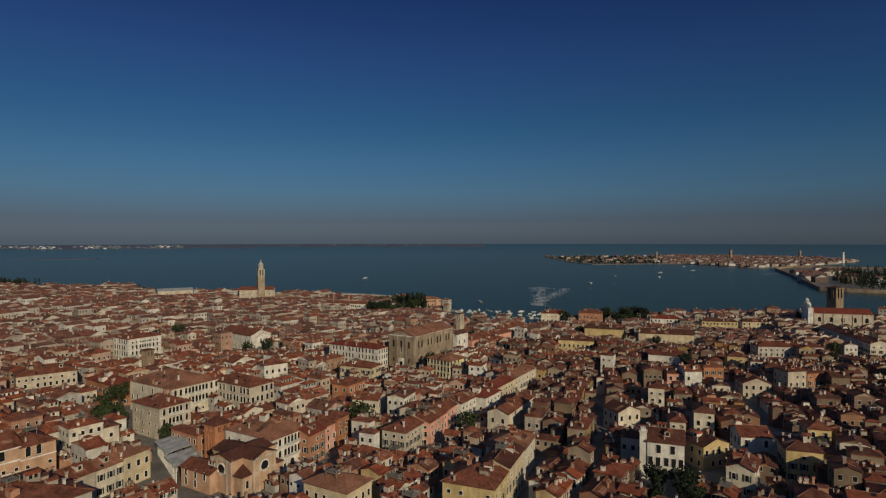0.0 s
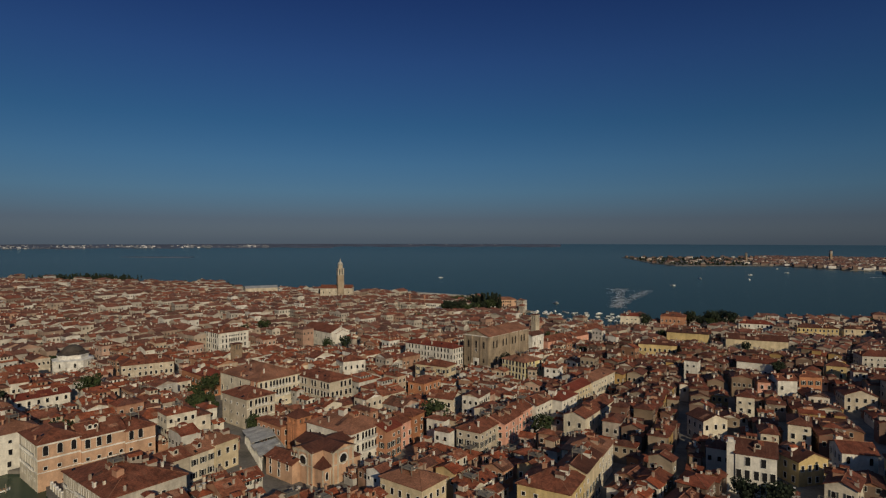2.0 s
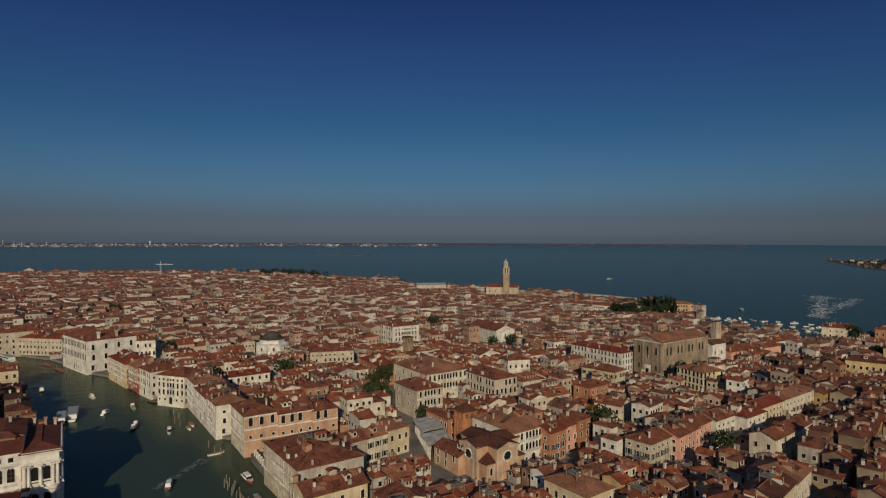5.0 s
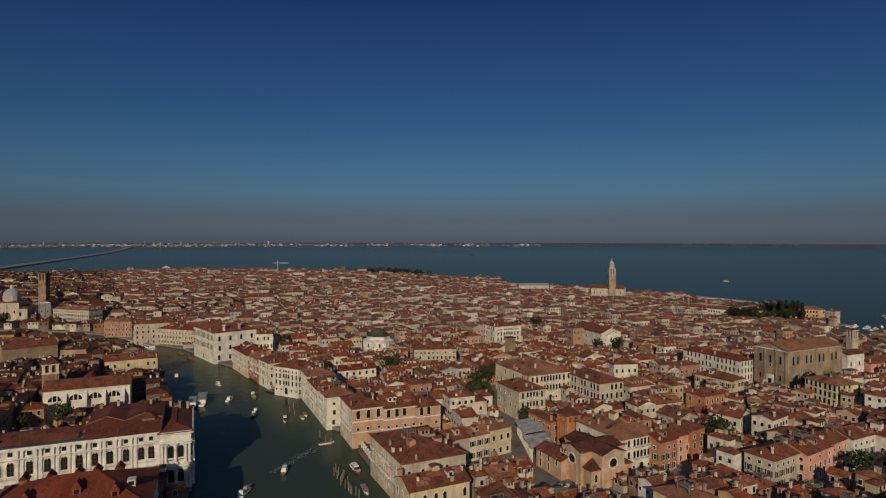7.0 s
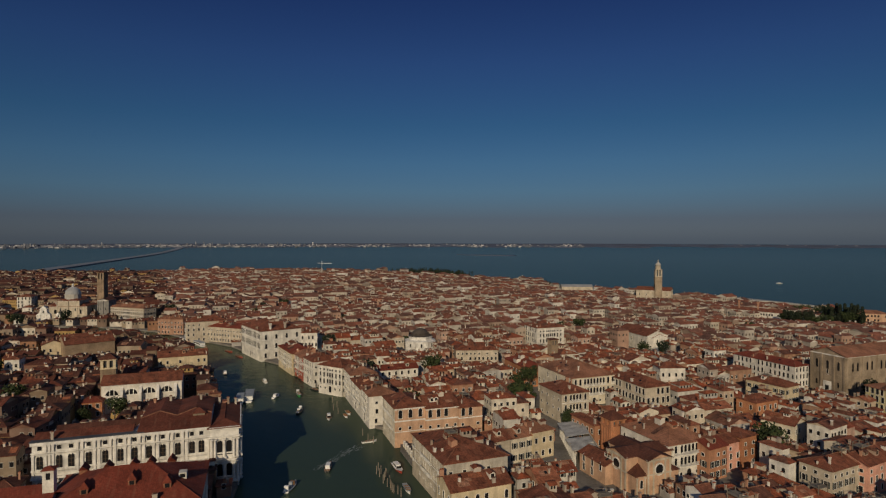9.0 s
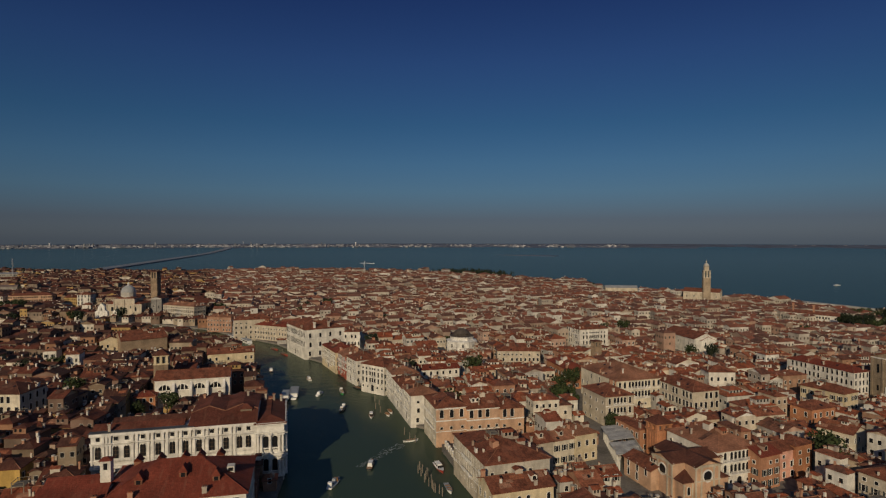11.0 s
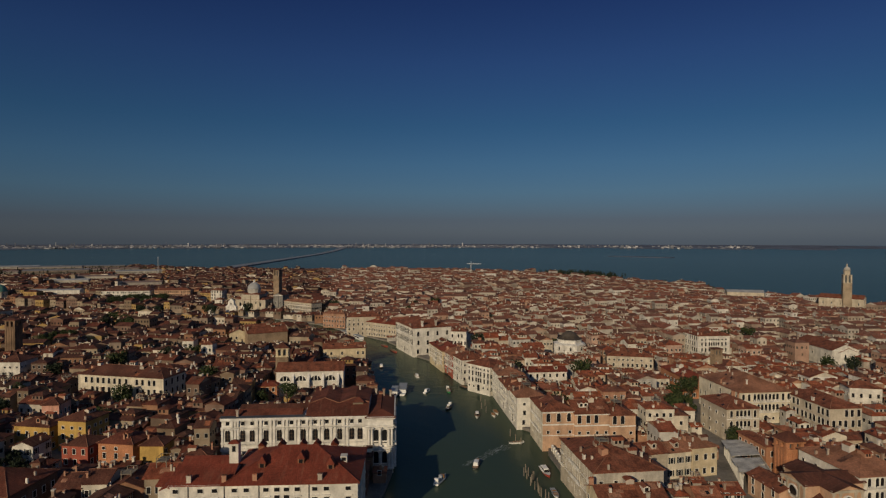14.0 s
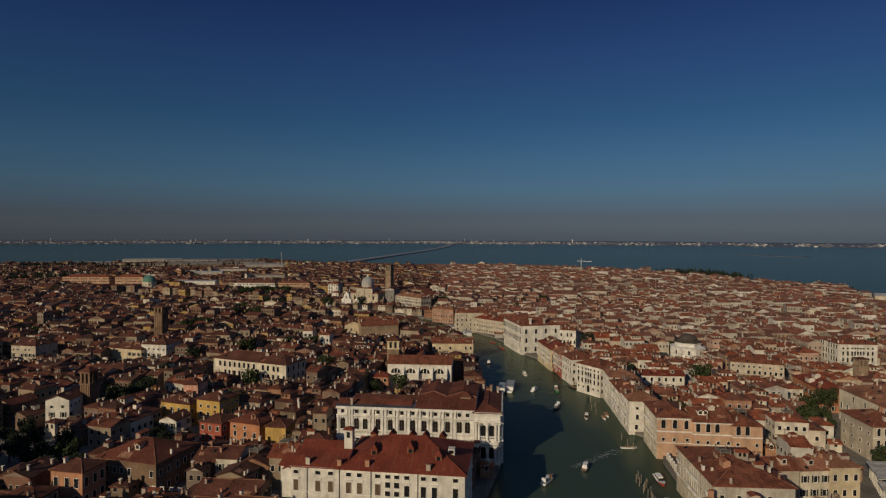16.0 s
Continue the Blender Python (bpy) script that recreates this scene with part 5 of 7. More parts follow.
bell_tower(-676.0, 277.0, 35, 7.4, 45.0, WALL["brick"], "old brown brick campanile with a flat top", "low", 0.18, WALL["brick"])
# octagonal church on the near side
take(-272.0, 303.0, 0, 22.0, 22.0)
octagon = round_church(-261.0, 314.0, 8.3, 12.6, 17.8, stone, lead_brown, "white octagonal church with a dark lead dome", 8, lantern=False, narrow=0.74)
g = Geo()
g.ring(0, 0, 8, [(8.8, 11.4), (8.8, 11.6), (6.3, 12.5), (6.3, 13.2), (6.6, 13.3)], 0, turn=math.pi / 8)
part("lower_roof", g, [lead_brown], octagon)
g = Geo()
g.ring(0, 0, 8, [(11.0, -0.3), (11.0, 8.0), (11.3, 8.1), (11.3, 8.5), (10.9, 8.6), (8.2, 9.3)], 0, turn=math.pi / 8)
part("chapel_ring", g, [stone], octagon)
for i in range(8):
    put("window", WINDOW["arched"], octagon, 10.16 * math.sin(math.pi * i / 4), -10.16 * math.cos(math.pi * i / 4), 4.6, 45 * i)
# green copper dome by the station
round_church(-967.0, 14.0, 9.5, 11.0, 20.5, WALL["cream"], verdigris, "church with a green copper dome", 12)
bell_tower(-290.0, -19.0, 50, 4.8, 24.0, WALL["brickdark"], "narrow brown brick campanile with an arched belfry", "pyramid", 0.25, WALL["brickdark"])
bell_tower(-461.0, 14.0, 50, 6.6, 30.0, WALL["brickdark"], "massive brown brick bell tower", "low", 0.15, WALL["brickdark"])
# Added beyond the view only to cast shade on the courts and roofs.
church_nave(-243.0, -63.0, 10, 29.0, 16.0, 23.0, WALL["brick"], "unseen brick church added to shade the courts beside it", 4, roof_mat=tile_dark, style="hall")
# eastern church
church_nave(322.5, 508.3, -17, 44.0, 18.0, 16.0, WALL["beige"], "long beige church with tall windows and a red roof", 5, style="hall", roof_mat=tile_red)
bell_tower(368.0, 549.0, 20, 9.5, 36.5, WALL["brick"], "sturdy brick bell tower with a low roof", "low", 0.3, WALL["brick"])
fr = thing("votive_chapel", 318.0, 509.5, LAND_Z, -17, "ornate white stone chapel crowned with pinnacles", "chapel")
g = Geo()
g.box(0, 4, -1, 19, 0, 19)
g.box(0.5, 3.5, 4, 14, 19, 23)
part("wall", g, [stone], fr)
for py, pz in ((0, 19), (3, 19), (6, 23), (9, 23), (12, 23), (15, 19), (18, 19)):
    g = Geo()
    g.ring(2, py, 6, [(0.7, pz), (0.5, pz + 1), (0.8, pz + 1.8), (0.1, pz + 3.6)])
    part("pinnacle", g, [stone], fr)
bell_tower(-81.0, 208.5, 58, 6.2, 17.2, WALL["brickred"], "squat orange brick bell tower with a hip roof", "pyramid", 0.2, WALL["brickred"])


def round_window_mesh(r):
    g = Geo()
    n = 20
    for i in range(n):
        a0, a1 = 2 * math.pi * i / n, 2 * math.pi * (i + 1) / n
        g.solid([(q * math.cos(a), t, q * math.sin(a)) for t in (-0.25, 0.02) for q, a in ((r, a0), (r + 0.4, a0), (r + 0.4, a1), (r, a1))],
                [(0, 1, 2, 3), (1, 5, 6, 2), (4, 0, 3, 7)], 0)
    g.face([(r * math.cos(2 * math.pi * i / n), -0.05, r * math.sin(2 * math.pi * i / n)) for i in range(n)], 1)
    return welded(mesh_of("round_window", g, [stone, glass]))


def oculus_church(x, y, turn):
    """A church on a cross plan, with a round window in the end of each arm; x, y is the crossing."""
    arm, half, h = 9.0, 4.6, 10.9
    c, s = math.cos(radians(turn)), math.sin(radians(turn))
    take(x - 11 * c + 11 * s, y - 11 * s - 11 * c, turn, 22, 22)
    rise_above(x - arm * c + arm * s, y - arm * s - arm * c, turn, 18, 18, h, 0.15)
    ch = thing("church", x, y, LAND_Z, turn, "peach plastered cross-shaped church with round windows and pale pilasters", "church")
    oculus, post_mesh, edge_mesh = round_window_mesh(1.55), pilaster_mesh(h - 0.7, 0.55, 0.22, WALL["beige"]), pilaster_mesh(5.6, 0.45, 0.18, WALL["beige"])
    for k in range(4):
        st = 90 * k
        ca, sa = math.cos(radians(st)), math.sin(radians(st))
        g = Geo()
        g.place(0, 0, st)
        g.box(-half, half, -arm, 0.0, -0.3, h, 0)
        g.face([(-half, -arm, h), (half, -arm, h), (0, -arm, h + 1.5)], 0)
        g.box(-half - 0.35, half + 0.35, -arm - 0.35, -arm + 0.3, h - 0.7, h, 1)
        arm_wall = part("arm_wall", g, [WALL["peach"], WALL["beige"]], ch)
        g = Geo()
        g.place(0, 0, st)
        g.box(-half - 0.3, half + 0.3, -arm - 0.3, -arm, 6.0, 6.35, 0)
        part("string_course", g, [WALL["beige"]], arm_wall)
        for a in (-half + 0.3, -half * 0.5, half * 0.5, half - 0.3):
            put("pilaster", post_mesh, arm_wall, a * ca + arm * sa, a * sa - arm * ca, 0, st)
        put("round_window", oculus, ch, arm * sa, -arm * ca, h - 3.4, st)
        g = Geo()
        g.place(-half * ca + (arm + 0.3) * sa, -half * sa - (arm + 0.3) * ca, st)
        g.roof(2 * half, arm + 0.3, h, "gable_v", 0.33, 0.45, 0)
        part("arm_roof", g, [tile_dark], ch)
        # low chapel in the corner between two arms
        g = Geo()
        g.place(0, 0, st)
        g.box(-arm + 0.6, -half, -arm + 0.6, -half, -0.3, 6.2, 0)
        corner_wall = part("chapel_wall", g, [WALL["peach"]], ch)
        for a in (-arm + 0.9, -half - 0.4):
            put("pilaster", edge_mesh, corner_wall, a * ca + (arm - 0.6) * sa, a * sa - (arm - 0.6) * ca, 0, st)
        g = Geo()
        g.place(0, 0, st)
        e = -arm + 0.2
        g.solid([(e, e, 6.2), (-half, e, 6.2), (-half, -half, 8.6), (e, -half, 6.2), (e, e, 6.0), (-half, e, 6.0), (e, -half, 6.0)],
                [(0, 1, 2), (0, 2, 3), (4, 5, 1, 0), (6, 4, 0, 3)], 0)
        part("chapel_roof", g, [tile_dark], ch)
        put("chapel_window", WINDOW["arched"], ch, (-arm + 2.6) * ca + (arm - 0.6) * sa, (-arm + 2.6) * sa - (arm - 0.6) * ca, 2.2, st)


oculus_church(-64.4, 188.6, 60)
town_house(-84.0, 186.4, -31, 14.0, 8.0, 7.6, "peach", "gable_u", 2, "low peach church wing with arched windows", style="arched", tiles=tile_mid, chimneys=0, dormers=0, terrace=False, gap=4.0)

# market hall of pale metal sheets beside the lane, open to it between white posts
take(-104.6, 213.0, -54, 31.4, 8.5)
mk = thing("market_hall", -104.6, 213.0, LAND_Z, -54, "open market hall with pale metal roof sheets and white posts", "market hall")
for k in range(17):
    g = Geo()
    g.box(k * 1.9, k * 1.9 + 0.5, 0.0, 0.4, 0, 4.6)
    part("post", g, [stone], mk)
# Dark sheet across the open front, in place of the shade inside.
g = Geo()
g.box(-0.2, 31.4, 0.3, 0.5, 0, 3.6)
part("screen", g, [glass], mk)
g = Geo()
g.box(-0.2, 31.4, -0.15, 0.55, 4.6, 5.0)
part("lintel", g, [WALL["beige"]], mk)
g = Geo()
g.box(0.0, 31.0, 8.0, 8.4, 0, 6.6)
part("back_wall", g, [WALL["beige"]], mk)
for k, (a, b, lo, hi) in enumerate(((-0.4, 8.6, 5.2, 6.4), (8.2, 16.4, 5.5, 6.8), (17.4, 24.0, 5.0, 6.2), (23.6, 29.6, 5.2, 5.9))):
    g = Geo()
    g.solid([(a, -0.9 + k % 2 * 0.8, lo), (b, -0.6, lo - 0.2), (b, 8.2, hi), (a, 8.4, hi), (a, -0.9 + k % 2 * 0.8, lo - 0.14), (b, -0.6, lo - 0.34), (b, 8.2, hi - 0.14), (a, 8.4, hi - 0.14)],
            [(0, 1, 2, 3), (4, 5, 1, 0), (5, 6, 2, 1), (7, 4, 0, 3), (6, 7, 3, 2), (7, 6, 5, 4)], 0)
    sheet = part("roof_sheet", g, [sheeting], mk)
    for i in range(6):
        g = Geo()
        q = a + (i + 0.5) * (b - a) / 6
        g.solid([(q, -0.6, lo - 0.02), (q + 0.12, -0.6, lo - 0.02), (q + 0.12, 8.2, hi + 0.08), (q, 8.2, hi + 0.08)], [(0, 1, 2, 3)], 0)
        part("seam", g, [zinc], sheet)

church_nave(-165.6, 434.7, -37, 37.0, 17.0, 12.0, WALL["white"], "broad white church with half-round windows among red roofs", 3, roof_mat=tile_mid, style="arched", ribs=False, share=0.15)
church_nave(-133.5, 416.0, 53, 12.0, 12.0, 10.5, WALL["white"], "small white gabled chapel beside a broad church", 1, roof_mat=tile_mid, ribs=False, kind="gable_v", share=0.15)

# ---- long sheds, station, shore buildings ----
def long_building(x, y, turn, w, d, eave, wall, kind, label, roof_mat, floors=2, name="building", pitch=0.35):
    take(x, y, turn, w, d, 1.0)
    rise_above(x, y, turn, w, d, eave, 0.5)
    h = eave - LAND_Z
    b = thing(name, x, y, LAND_Z, turn, label, "building")
    g = Geo()
    g.walls(w, d, -0.3, h)
    g.gables(w, d, h, kind, pitch)
    r = random.Random(int(abs(x)))
    for sx, sy, st, length in sides(w, d):
        g.place(sx, sy, st)
        for along, sill, k in window_rows(r, length, h, floors):
            g.face([(along - 0.7, -0.05, sill), (along + 0.7, -0.05, sill), (along + 0.7, -0.05, sill + 1.9), (along - 0.7, -0.05, sill + 1.9)], 1)
    part("wall", g, [wall, glass], b)
    g = Geo()
    r0, r1 = g.roof(w, d, h, kind, pitch, 0.4, 0)
    part("roof", g, [roof_mat], b)
    return b


shore_house = long_building(-134.0, 647.0, -13, 56.0, 14.0, 10.0, WALL["white"], "hip", "long white shore building with small windows and tall chimneys", tile, 2)
for px in (12.0, 30.0):
    put("chimney", CHIMNEY[0], shore_house, px, 4.0, 9.5, 0, (1.6, 1.6, 3.2), label="tall white chimney")
long_building(-392.0, 803.0, 35, 46.0, 16.0, 9.0, WALL["beige"], "gable_u", "long beige shed with a grey roof by the northern shore", shed_roof, 1)
long_building(-26.0, 655.0, 10, 24.0, 14.0, 13.0, WALL["peach"], "hip", "peach-coloured waterside villa at the mouth of the inlet", tile_rose, 3)
long_building(-1014.0, -99.0, 66, 66.0, 18.0, 18.0, WALL["peach"], "hip", "long peach-coloured office block near the station", tile, 4)
long_building(-984.0, -31.0, 66, 40.0, 18.0, 18.0, WALL["peach"], "hip", "peach-coloured office block near the station", tile, 4)
long_building(-978.0, 41.0, 66, 68.0, 20.0, 10.0, WALL["white"], "gable_u", "long white station hall with a flat metal roof", zinc, 1, pitch=0.1)
long_building(-870.0, 118.0, 60, 60.0, 16.0, 13.0, WALL["white"], "hip", "long white hotel block among trees", tile, 3)
long_building(-840.0, 175.0, 60, 45.0, 14.0, 13.0, WALL["peach"], "hip", "long peach hotel block among trees", tile, 3)
for k, (x, y, w) in enumerate(((-1760, -250, 190), (-1840, -40, 150), (-1700, 60, 130), (-1800, 180, 120), (-1560, 180, 110), (-1500, 60, 120), (-1620, -80, 140), (-1420, 220, 90))):
    long_building(x, y, 78, w, 34, 9.0 + k % 3 * 2.5, shed_wall, "gable_u", "long pale harbour shed with a metal roof", shed_roof, 2, "harbour_shed", 0.12)
for x, y, w in ((-1240, 60, 90), (-1180, -90, 110), (-1290, -200, 120), (-1100, 170, 70), (-1330, 130, 80)):
    long_building(x, y, 70, w, 24, 8.0, shed_wall, "gable_u", "long railway shed with a grey roof", shed_roof, 1, "railway_shed", 0.15)

# ---- open ground: quays, lanes, gardens ----
lane([(-157, 274), (-140, 253), (-124, 237), (-108, 218)], 8)
lane([(-108, 216), (-72, 166)], 3.6)
lane([(50, 184), (63, 234), (79, 296)], 3.2)
lane([(90, 258), (106, 308)], 3)
lane([(92, 200), (113, 268)], 3)
lane([(118, 205), (152, 290)], 4)
lane([(70, 158), (66, 188)], 12)
lane([(16, 440), (34, 460)], 14)
lane([(-60, 590), (-20, 640)], 40)
lane([(150, 530), (180, 545)], 24)
lane([(-272, -50), (-222, -18)], 26)
lane([(-246, 4), (-216, 5)], 9)
lane([(-318, 4), (-290, -14)], 11)
lane([(-365, 148), (-345, 160)], 12)
lane([(-790, 110), (-740, 170)], 36)
lane([(-560, 90), (-540, 100)], 16)
lane([(-640, 172), (-610, 190)], 14)
lane([(-212, 446), (-200, 460)], 12)
lane([(-96, 474), (-84, 486)], 12)
lane([(-315, -14), (-300, -4)], 12)
lane([(-268, 40), (-285, 32)], 10)

# ---- houses placed one by one ----
town_house(-173.8, 175.6, 58, 12.0, 16.0, 14.0, "white", "hip", 3, "white corner palace on the canal with dark windows", front=270, style="plain", gap=3.6)
town_house(-187.4, 184.1, 58, 14.0, 21.8, 13.0, "white", "hip", 3, "white canal palace with a red awning", style="shuttered", front=270, bays=6)
town_house(-206.0, 195.7, 58, 13.0, 21.8, 14.5, "white", "hip", 4, "white canal palace with rows of arched windows", front=270, bays=5)
town_house(295.9, 458.7, -102.5, 80.0, 12.0, 12.0, "cream", "gable_u", 3, "long pale terrace with rows of windows behind a church", gap=3.4, share=0.3)
white_house = town_house(67.0, 191.1, -20, 11.3, 13.0, 14.0, "white", "gable_u", 3, "white house with large dark windows behind a garden", share=0.1, style="large", gap=2.2, dormers=1)
g = Geo()
g.box(-2.4, -0.2, 0.4, 2.6, -0.3, 15.2, 0)
g.box(-2.6, 0.0, 0.2, 2.8, 15.2, 15.6, 0)
g.box(-2.1, -0.5, 0.7, 2.3, 15.6, 16.6, 0)
part("chimney_tower", g, [WALL["white"]], white_house, "tall white plastered chimney tower")
town_house(-331.7, 35.1, 40, 47.0, 16.0, 15.0, "cream", "hip", 3, "long cream palace with tall windows and a red tiled hip roof", share=0.5, gap=3.2)
town_house(-258.6, 20.8, 43, 11.5, 12.0, 13.0, "ochre", "hip", 3, "yellow plastered house with dark windows")
town_house(-240.1, 20.3, 44, 10.0, 10.0, 9.0, "red", "hip", 2, "small brick-red house with a flat front")
town_house(-230.0, 30.0, 44, 13.0, 12.0, 10.5, "brickred", "hip", 3, "brown brick house with a yellow end", tiles=tile_palace)
town_house(-219.6, 40.9, 52, 8.0, 9.0, 10.0, "ochre", "hip", 2, "bright yellow house under a dark tiled roof")
town_house(-270.9, 8.0, 43, 15.0, 9.0, 10.5, "ochre", "hip", 2, "low yellow wing with chimneys and dark windows")
town_house(-283.2, -33.9, 66, 9.3, 12.0, 13.0, "white", "gable_v", 3, "white house with a gable end and dark windows")
town_house(-435.2, -69.0, 52, 17.2, 16.0, 13.0, "beige", "hip", 3, "tall beige palace with two chimneys")
town_house(-398.9, 1.1, 52, 16.8, 14.0, 14.0, "white", "hip", 3, "white house with tall paired windows")
town_house(-413.5, -17.4, 45, 26.1, 12.0, 11.0, "pale", "hip", 2, "long pale yellow house with small windows")
town_house(-290.1, 17.8, 60, 6.6, 10.0, 12.0, "pink", "hip", 2, "small pink house with a roof terrace")
town_house(-249.1, 6.7, 50, 7.4, 9.0, 9.0, "white", "gable_v", 2, "small white house with a gabled roof")
town_house(-201.5, -23.0, 52, 10.5, 9.0, 12.0, "orange", "hip", 2, "dull orange house with a loggia under a tiled roof", style="large", tiles=tile_dark)
town_house(-412.6, 146.8, 80, 28.0, 24.0, 13.0, "brick", "gable_u", 1, "long brick hall with a broad tiled roof")
town_house(-429.7, 139.2, 70, 12.8, 14.0, 12.0, "pale", "gable_v", 2, "pale gabled house beside a brick hall")
town_house(-586.8, 247.4, 15, 42.7, 14.0, 16.0, "beige", "hip", 4, "long cream canal palace with four rows of windows", front=0, bays=6)
town_house(-423.5, 232.2, 62, 28.9, 16.0, 17.0, "beige", "hip", 4, "large beige palace beside the canal", front=270, bays=5)
town_house(-481.0, 239.4, 30, 22.6, 12.0, 14.0, "salmon", "hip", 3, "faded salmon canal house with a tiled roof")
town_house(-416.9, 246.0, 15, 32.8, 14.0, 13.0, "beige", "hip", 3, "row of cream canal houses with small windows")
big = town_house(-324.7, 228.6, 74, 28.0, 38.0, 20.0, "white", "hip", 3, "large cream stone palace on the canal with tall chimneys", share=0.1, style="medium", gap=5.6, chimneys=2, bands=((6.2, 6.6, 0.25), (12.4, 12.8, 0.25)), front=270, bays=9)
for px in (7.0, 17.0):
    put("chimney", CHIMNEY[0], big, px, 1.5, 18.0, 0, (1.5, 1.5, 2.2), label="tall white chimney")
town_house(-317.0, 255.5, 40.7, 10.6, 8.0, 16.6, "white", "hip", 3, "white palace wing with a row of arched loggia windows", style="arched", gap=2.1, share=0.1)
town_house(-305.2, 228.0, -22, 30.5, 15.0, 13.0, "pale", "hip", 4, "cream canal house with rows of balconied windows", front=0)
town_house(-280.5, 219.4, -22, 21.5, 15.0, 13.0, "red", "hip", 3, "narrow deep red canal house", front=0)
town_house(-261.0, 211.6, -20, 15.7, 15.0, 14.0, "white", "hip", 3, "narrow white canal house", front=0, bays=3)
town_house(-235.7, 201.2, 5, 15.9, 14.0, 15.0, "white", "hip", 4, "white canal house with four rows of dark windows", front=0, bays=3)
town_house(-150.1, 165.4, 57, 12.5, 19.0, 15.4, "peach", "hip", 3, "peach-coloured canal palace with stone string courses", share=0.1, style="noble", gap=3.6, tiles=tile_mid, bands=((4.6, 4.9, 0.1), (8.6, 9.1, 0.1), (13.2, 13.9, 0.06)), facing=WALL["cream"], front=270, bays=5)
town_house(-142.7, 175.2, 57, 13.6, 15.0, 14.4, "peach", "gable_u", 3, "long peach-coloured wing with rows of windows", share=0.1, style="noble", gap=3.2, dormers=2, bands=((4.6, 4.9, 0.1), (8.2, 8.7, 0.1), (12.3, 12.9, 0.06)))
town_house(-135.0, 186.2, 57, 10.1, 17.0, 13.6, "peach", "hip", 3, "peach-coloured end wing with roof dormers", share=0.1, style="noble", gap=3.2, dormers=1, tiles=tile_mid, bands=((7.8, 8.2, 0.1),))
town_house(-103.6, 135.7, 59, 20.9, 29.2, 14.0, "grey", "hip", 3, "pale grey plastered palace with small square windows", share=0.1, pitch=0.3, dormers=3, style="square", gap=4.2, tiles=tile_mid, facing=WALL["beige"], front=270, bays=6)
town_house(-94.6, 127.2, 59, 18.4, 11.0, 11.0, "pale", "gable_u", 2, "low pale wing with arched windows")
town_house(-107.8, 166.3, 66, 8.8, 10.0, 11.0, "beige", "gable_u", 2, "worn beige house with many chimneys", share=0.2)
town_house(-105.2, 175.9, 66, 9.7, 9.0, 10.2, "cream", "gable_u", 2, "worn cream house with a roof dormer", share=0.2, dormers=1)
town_house(-100.9, 184.1, 66, 9.5, 10.0, 11.2, "pale", "hip", 2, "pale ochre house at the end of a row", share=0.2)
town_house(-111.2, 228.4, 58, 13.6, 18.8, 14.0, "beige", "hip", 3, "beige palace with loggias under a red hip roof", share=0.2, style="square", gap=4.6, front=0, bays=4)
town_house(-118.1, 253.6, 58, 24.2, 32.0, 15.0, "cream", "hip", 3, "cream palace with rows of arched windows", share=0.3, gap=3.6, style="arched", front=0, bays=7)
town_house(-86.6, 261.3, 58, 13.7, 26.0, 14.0, "beige", "hip", 3, "long beige palace with tall windows", gap=2.5, style="large")
town_house(-56.6, 193.5, 60, 17.5, 23.2, 13.5, "white", "hip", 3, "large white corner palace with arched windows", share=0.3, style="plain", gap=4.5, front=0, bays=5)
town_house(-46.3, 202.3, 66, 8.9, 9.0, 12.0, "orange", "gable_u", 3, "orange plastered house with white window frames", share=0.3)
town_house(-43.5, 214.2, 66, 7.7, 8.0, 11.2, "pink", "gable_u", 3, "pink plastered house with dark windows", share=0.3)
town_house(-40.0, 219.7, 66, 8.2, 9.0, 12.4, "brickred", "hip", 3, "orange brick house with chimneys", share=0.3)
town_house(-88.1, 208.7, 58, 4.9, 15.7, 10.0, "orange", "hip", 2, "low orange house with a bright red hip roof")
town_house(-199.4, 369.5, 58, 22.3, 18.9, 17.0, "white", "hip", 4, "tall white palace standing above the roofs", share=0.3, gap=2.6, style="large", front=0, bays=5)
town_house(-211.8, 289.1, 40, 26.0, 16.0, 12.0, "beige", "hip", 3, "large beige house with a row of attic windows", gap=2.4)
town_house(-154.3, 271.9, 55, 11.4, 25.9, 12.0, "brickred", "hip", 2, "orange brick hall with a broad hip roof")
town_house(-38.1, 341.5, 60, 9.8, 37.0, 16.0, "white", "hip", 4, "long white palace with four rows of arched windows", share=0.25, gap=2.5, style="arched")
town_house(3.7, 326.0, 50, 14.9, 16.8, 12.0, "lemon", "hip", 3, "pale yellow house with dark shutters and a roof terrace", share=0.25, gap=2.3, style="large")
town_house(20.5, 411.8, 51, 51.1, 13.0, 9.0, "pink", "gable_u", 1, "long pink shed with a red roof")
town_house(44.1, 452.5, 51, 37.2, 12.0, 10.0, "white", "gable_u", 2, "white house with a bright red roof")
town_house(-5.0, 219.7, 66, 15.9, 11.0, 11.0, "pink", "gable_u", 3, "pink house with a stepped gable", share=0.3)
town_house(1.5, 233.5, 66, 18.0, 10.0, 11.8, "pink", "hip", 3, "pale pink house with dark shutters", share=0.3, style="shuttered")
town_house(7.4, 241.9, 60, 17.2, 10.0, 12.0, "white", "gable_u", 3, "white house with green shutters")
town_house(23.4, 265.5, 60, 23.8, 9.0, 12.0, "pale", "gable_u", 3, "pale house along a narrow street")
town_house(35.0, 284.0, 60, 28.3, 10.0, 12.6, "cream", "hip", 3, "cream house along a narrow street")
town_house(88.3, 525.0, -10, 18.4, 10.0, 14.0, "cream", "hip", 3, "cream house with a balcony at the inlet mouth")
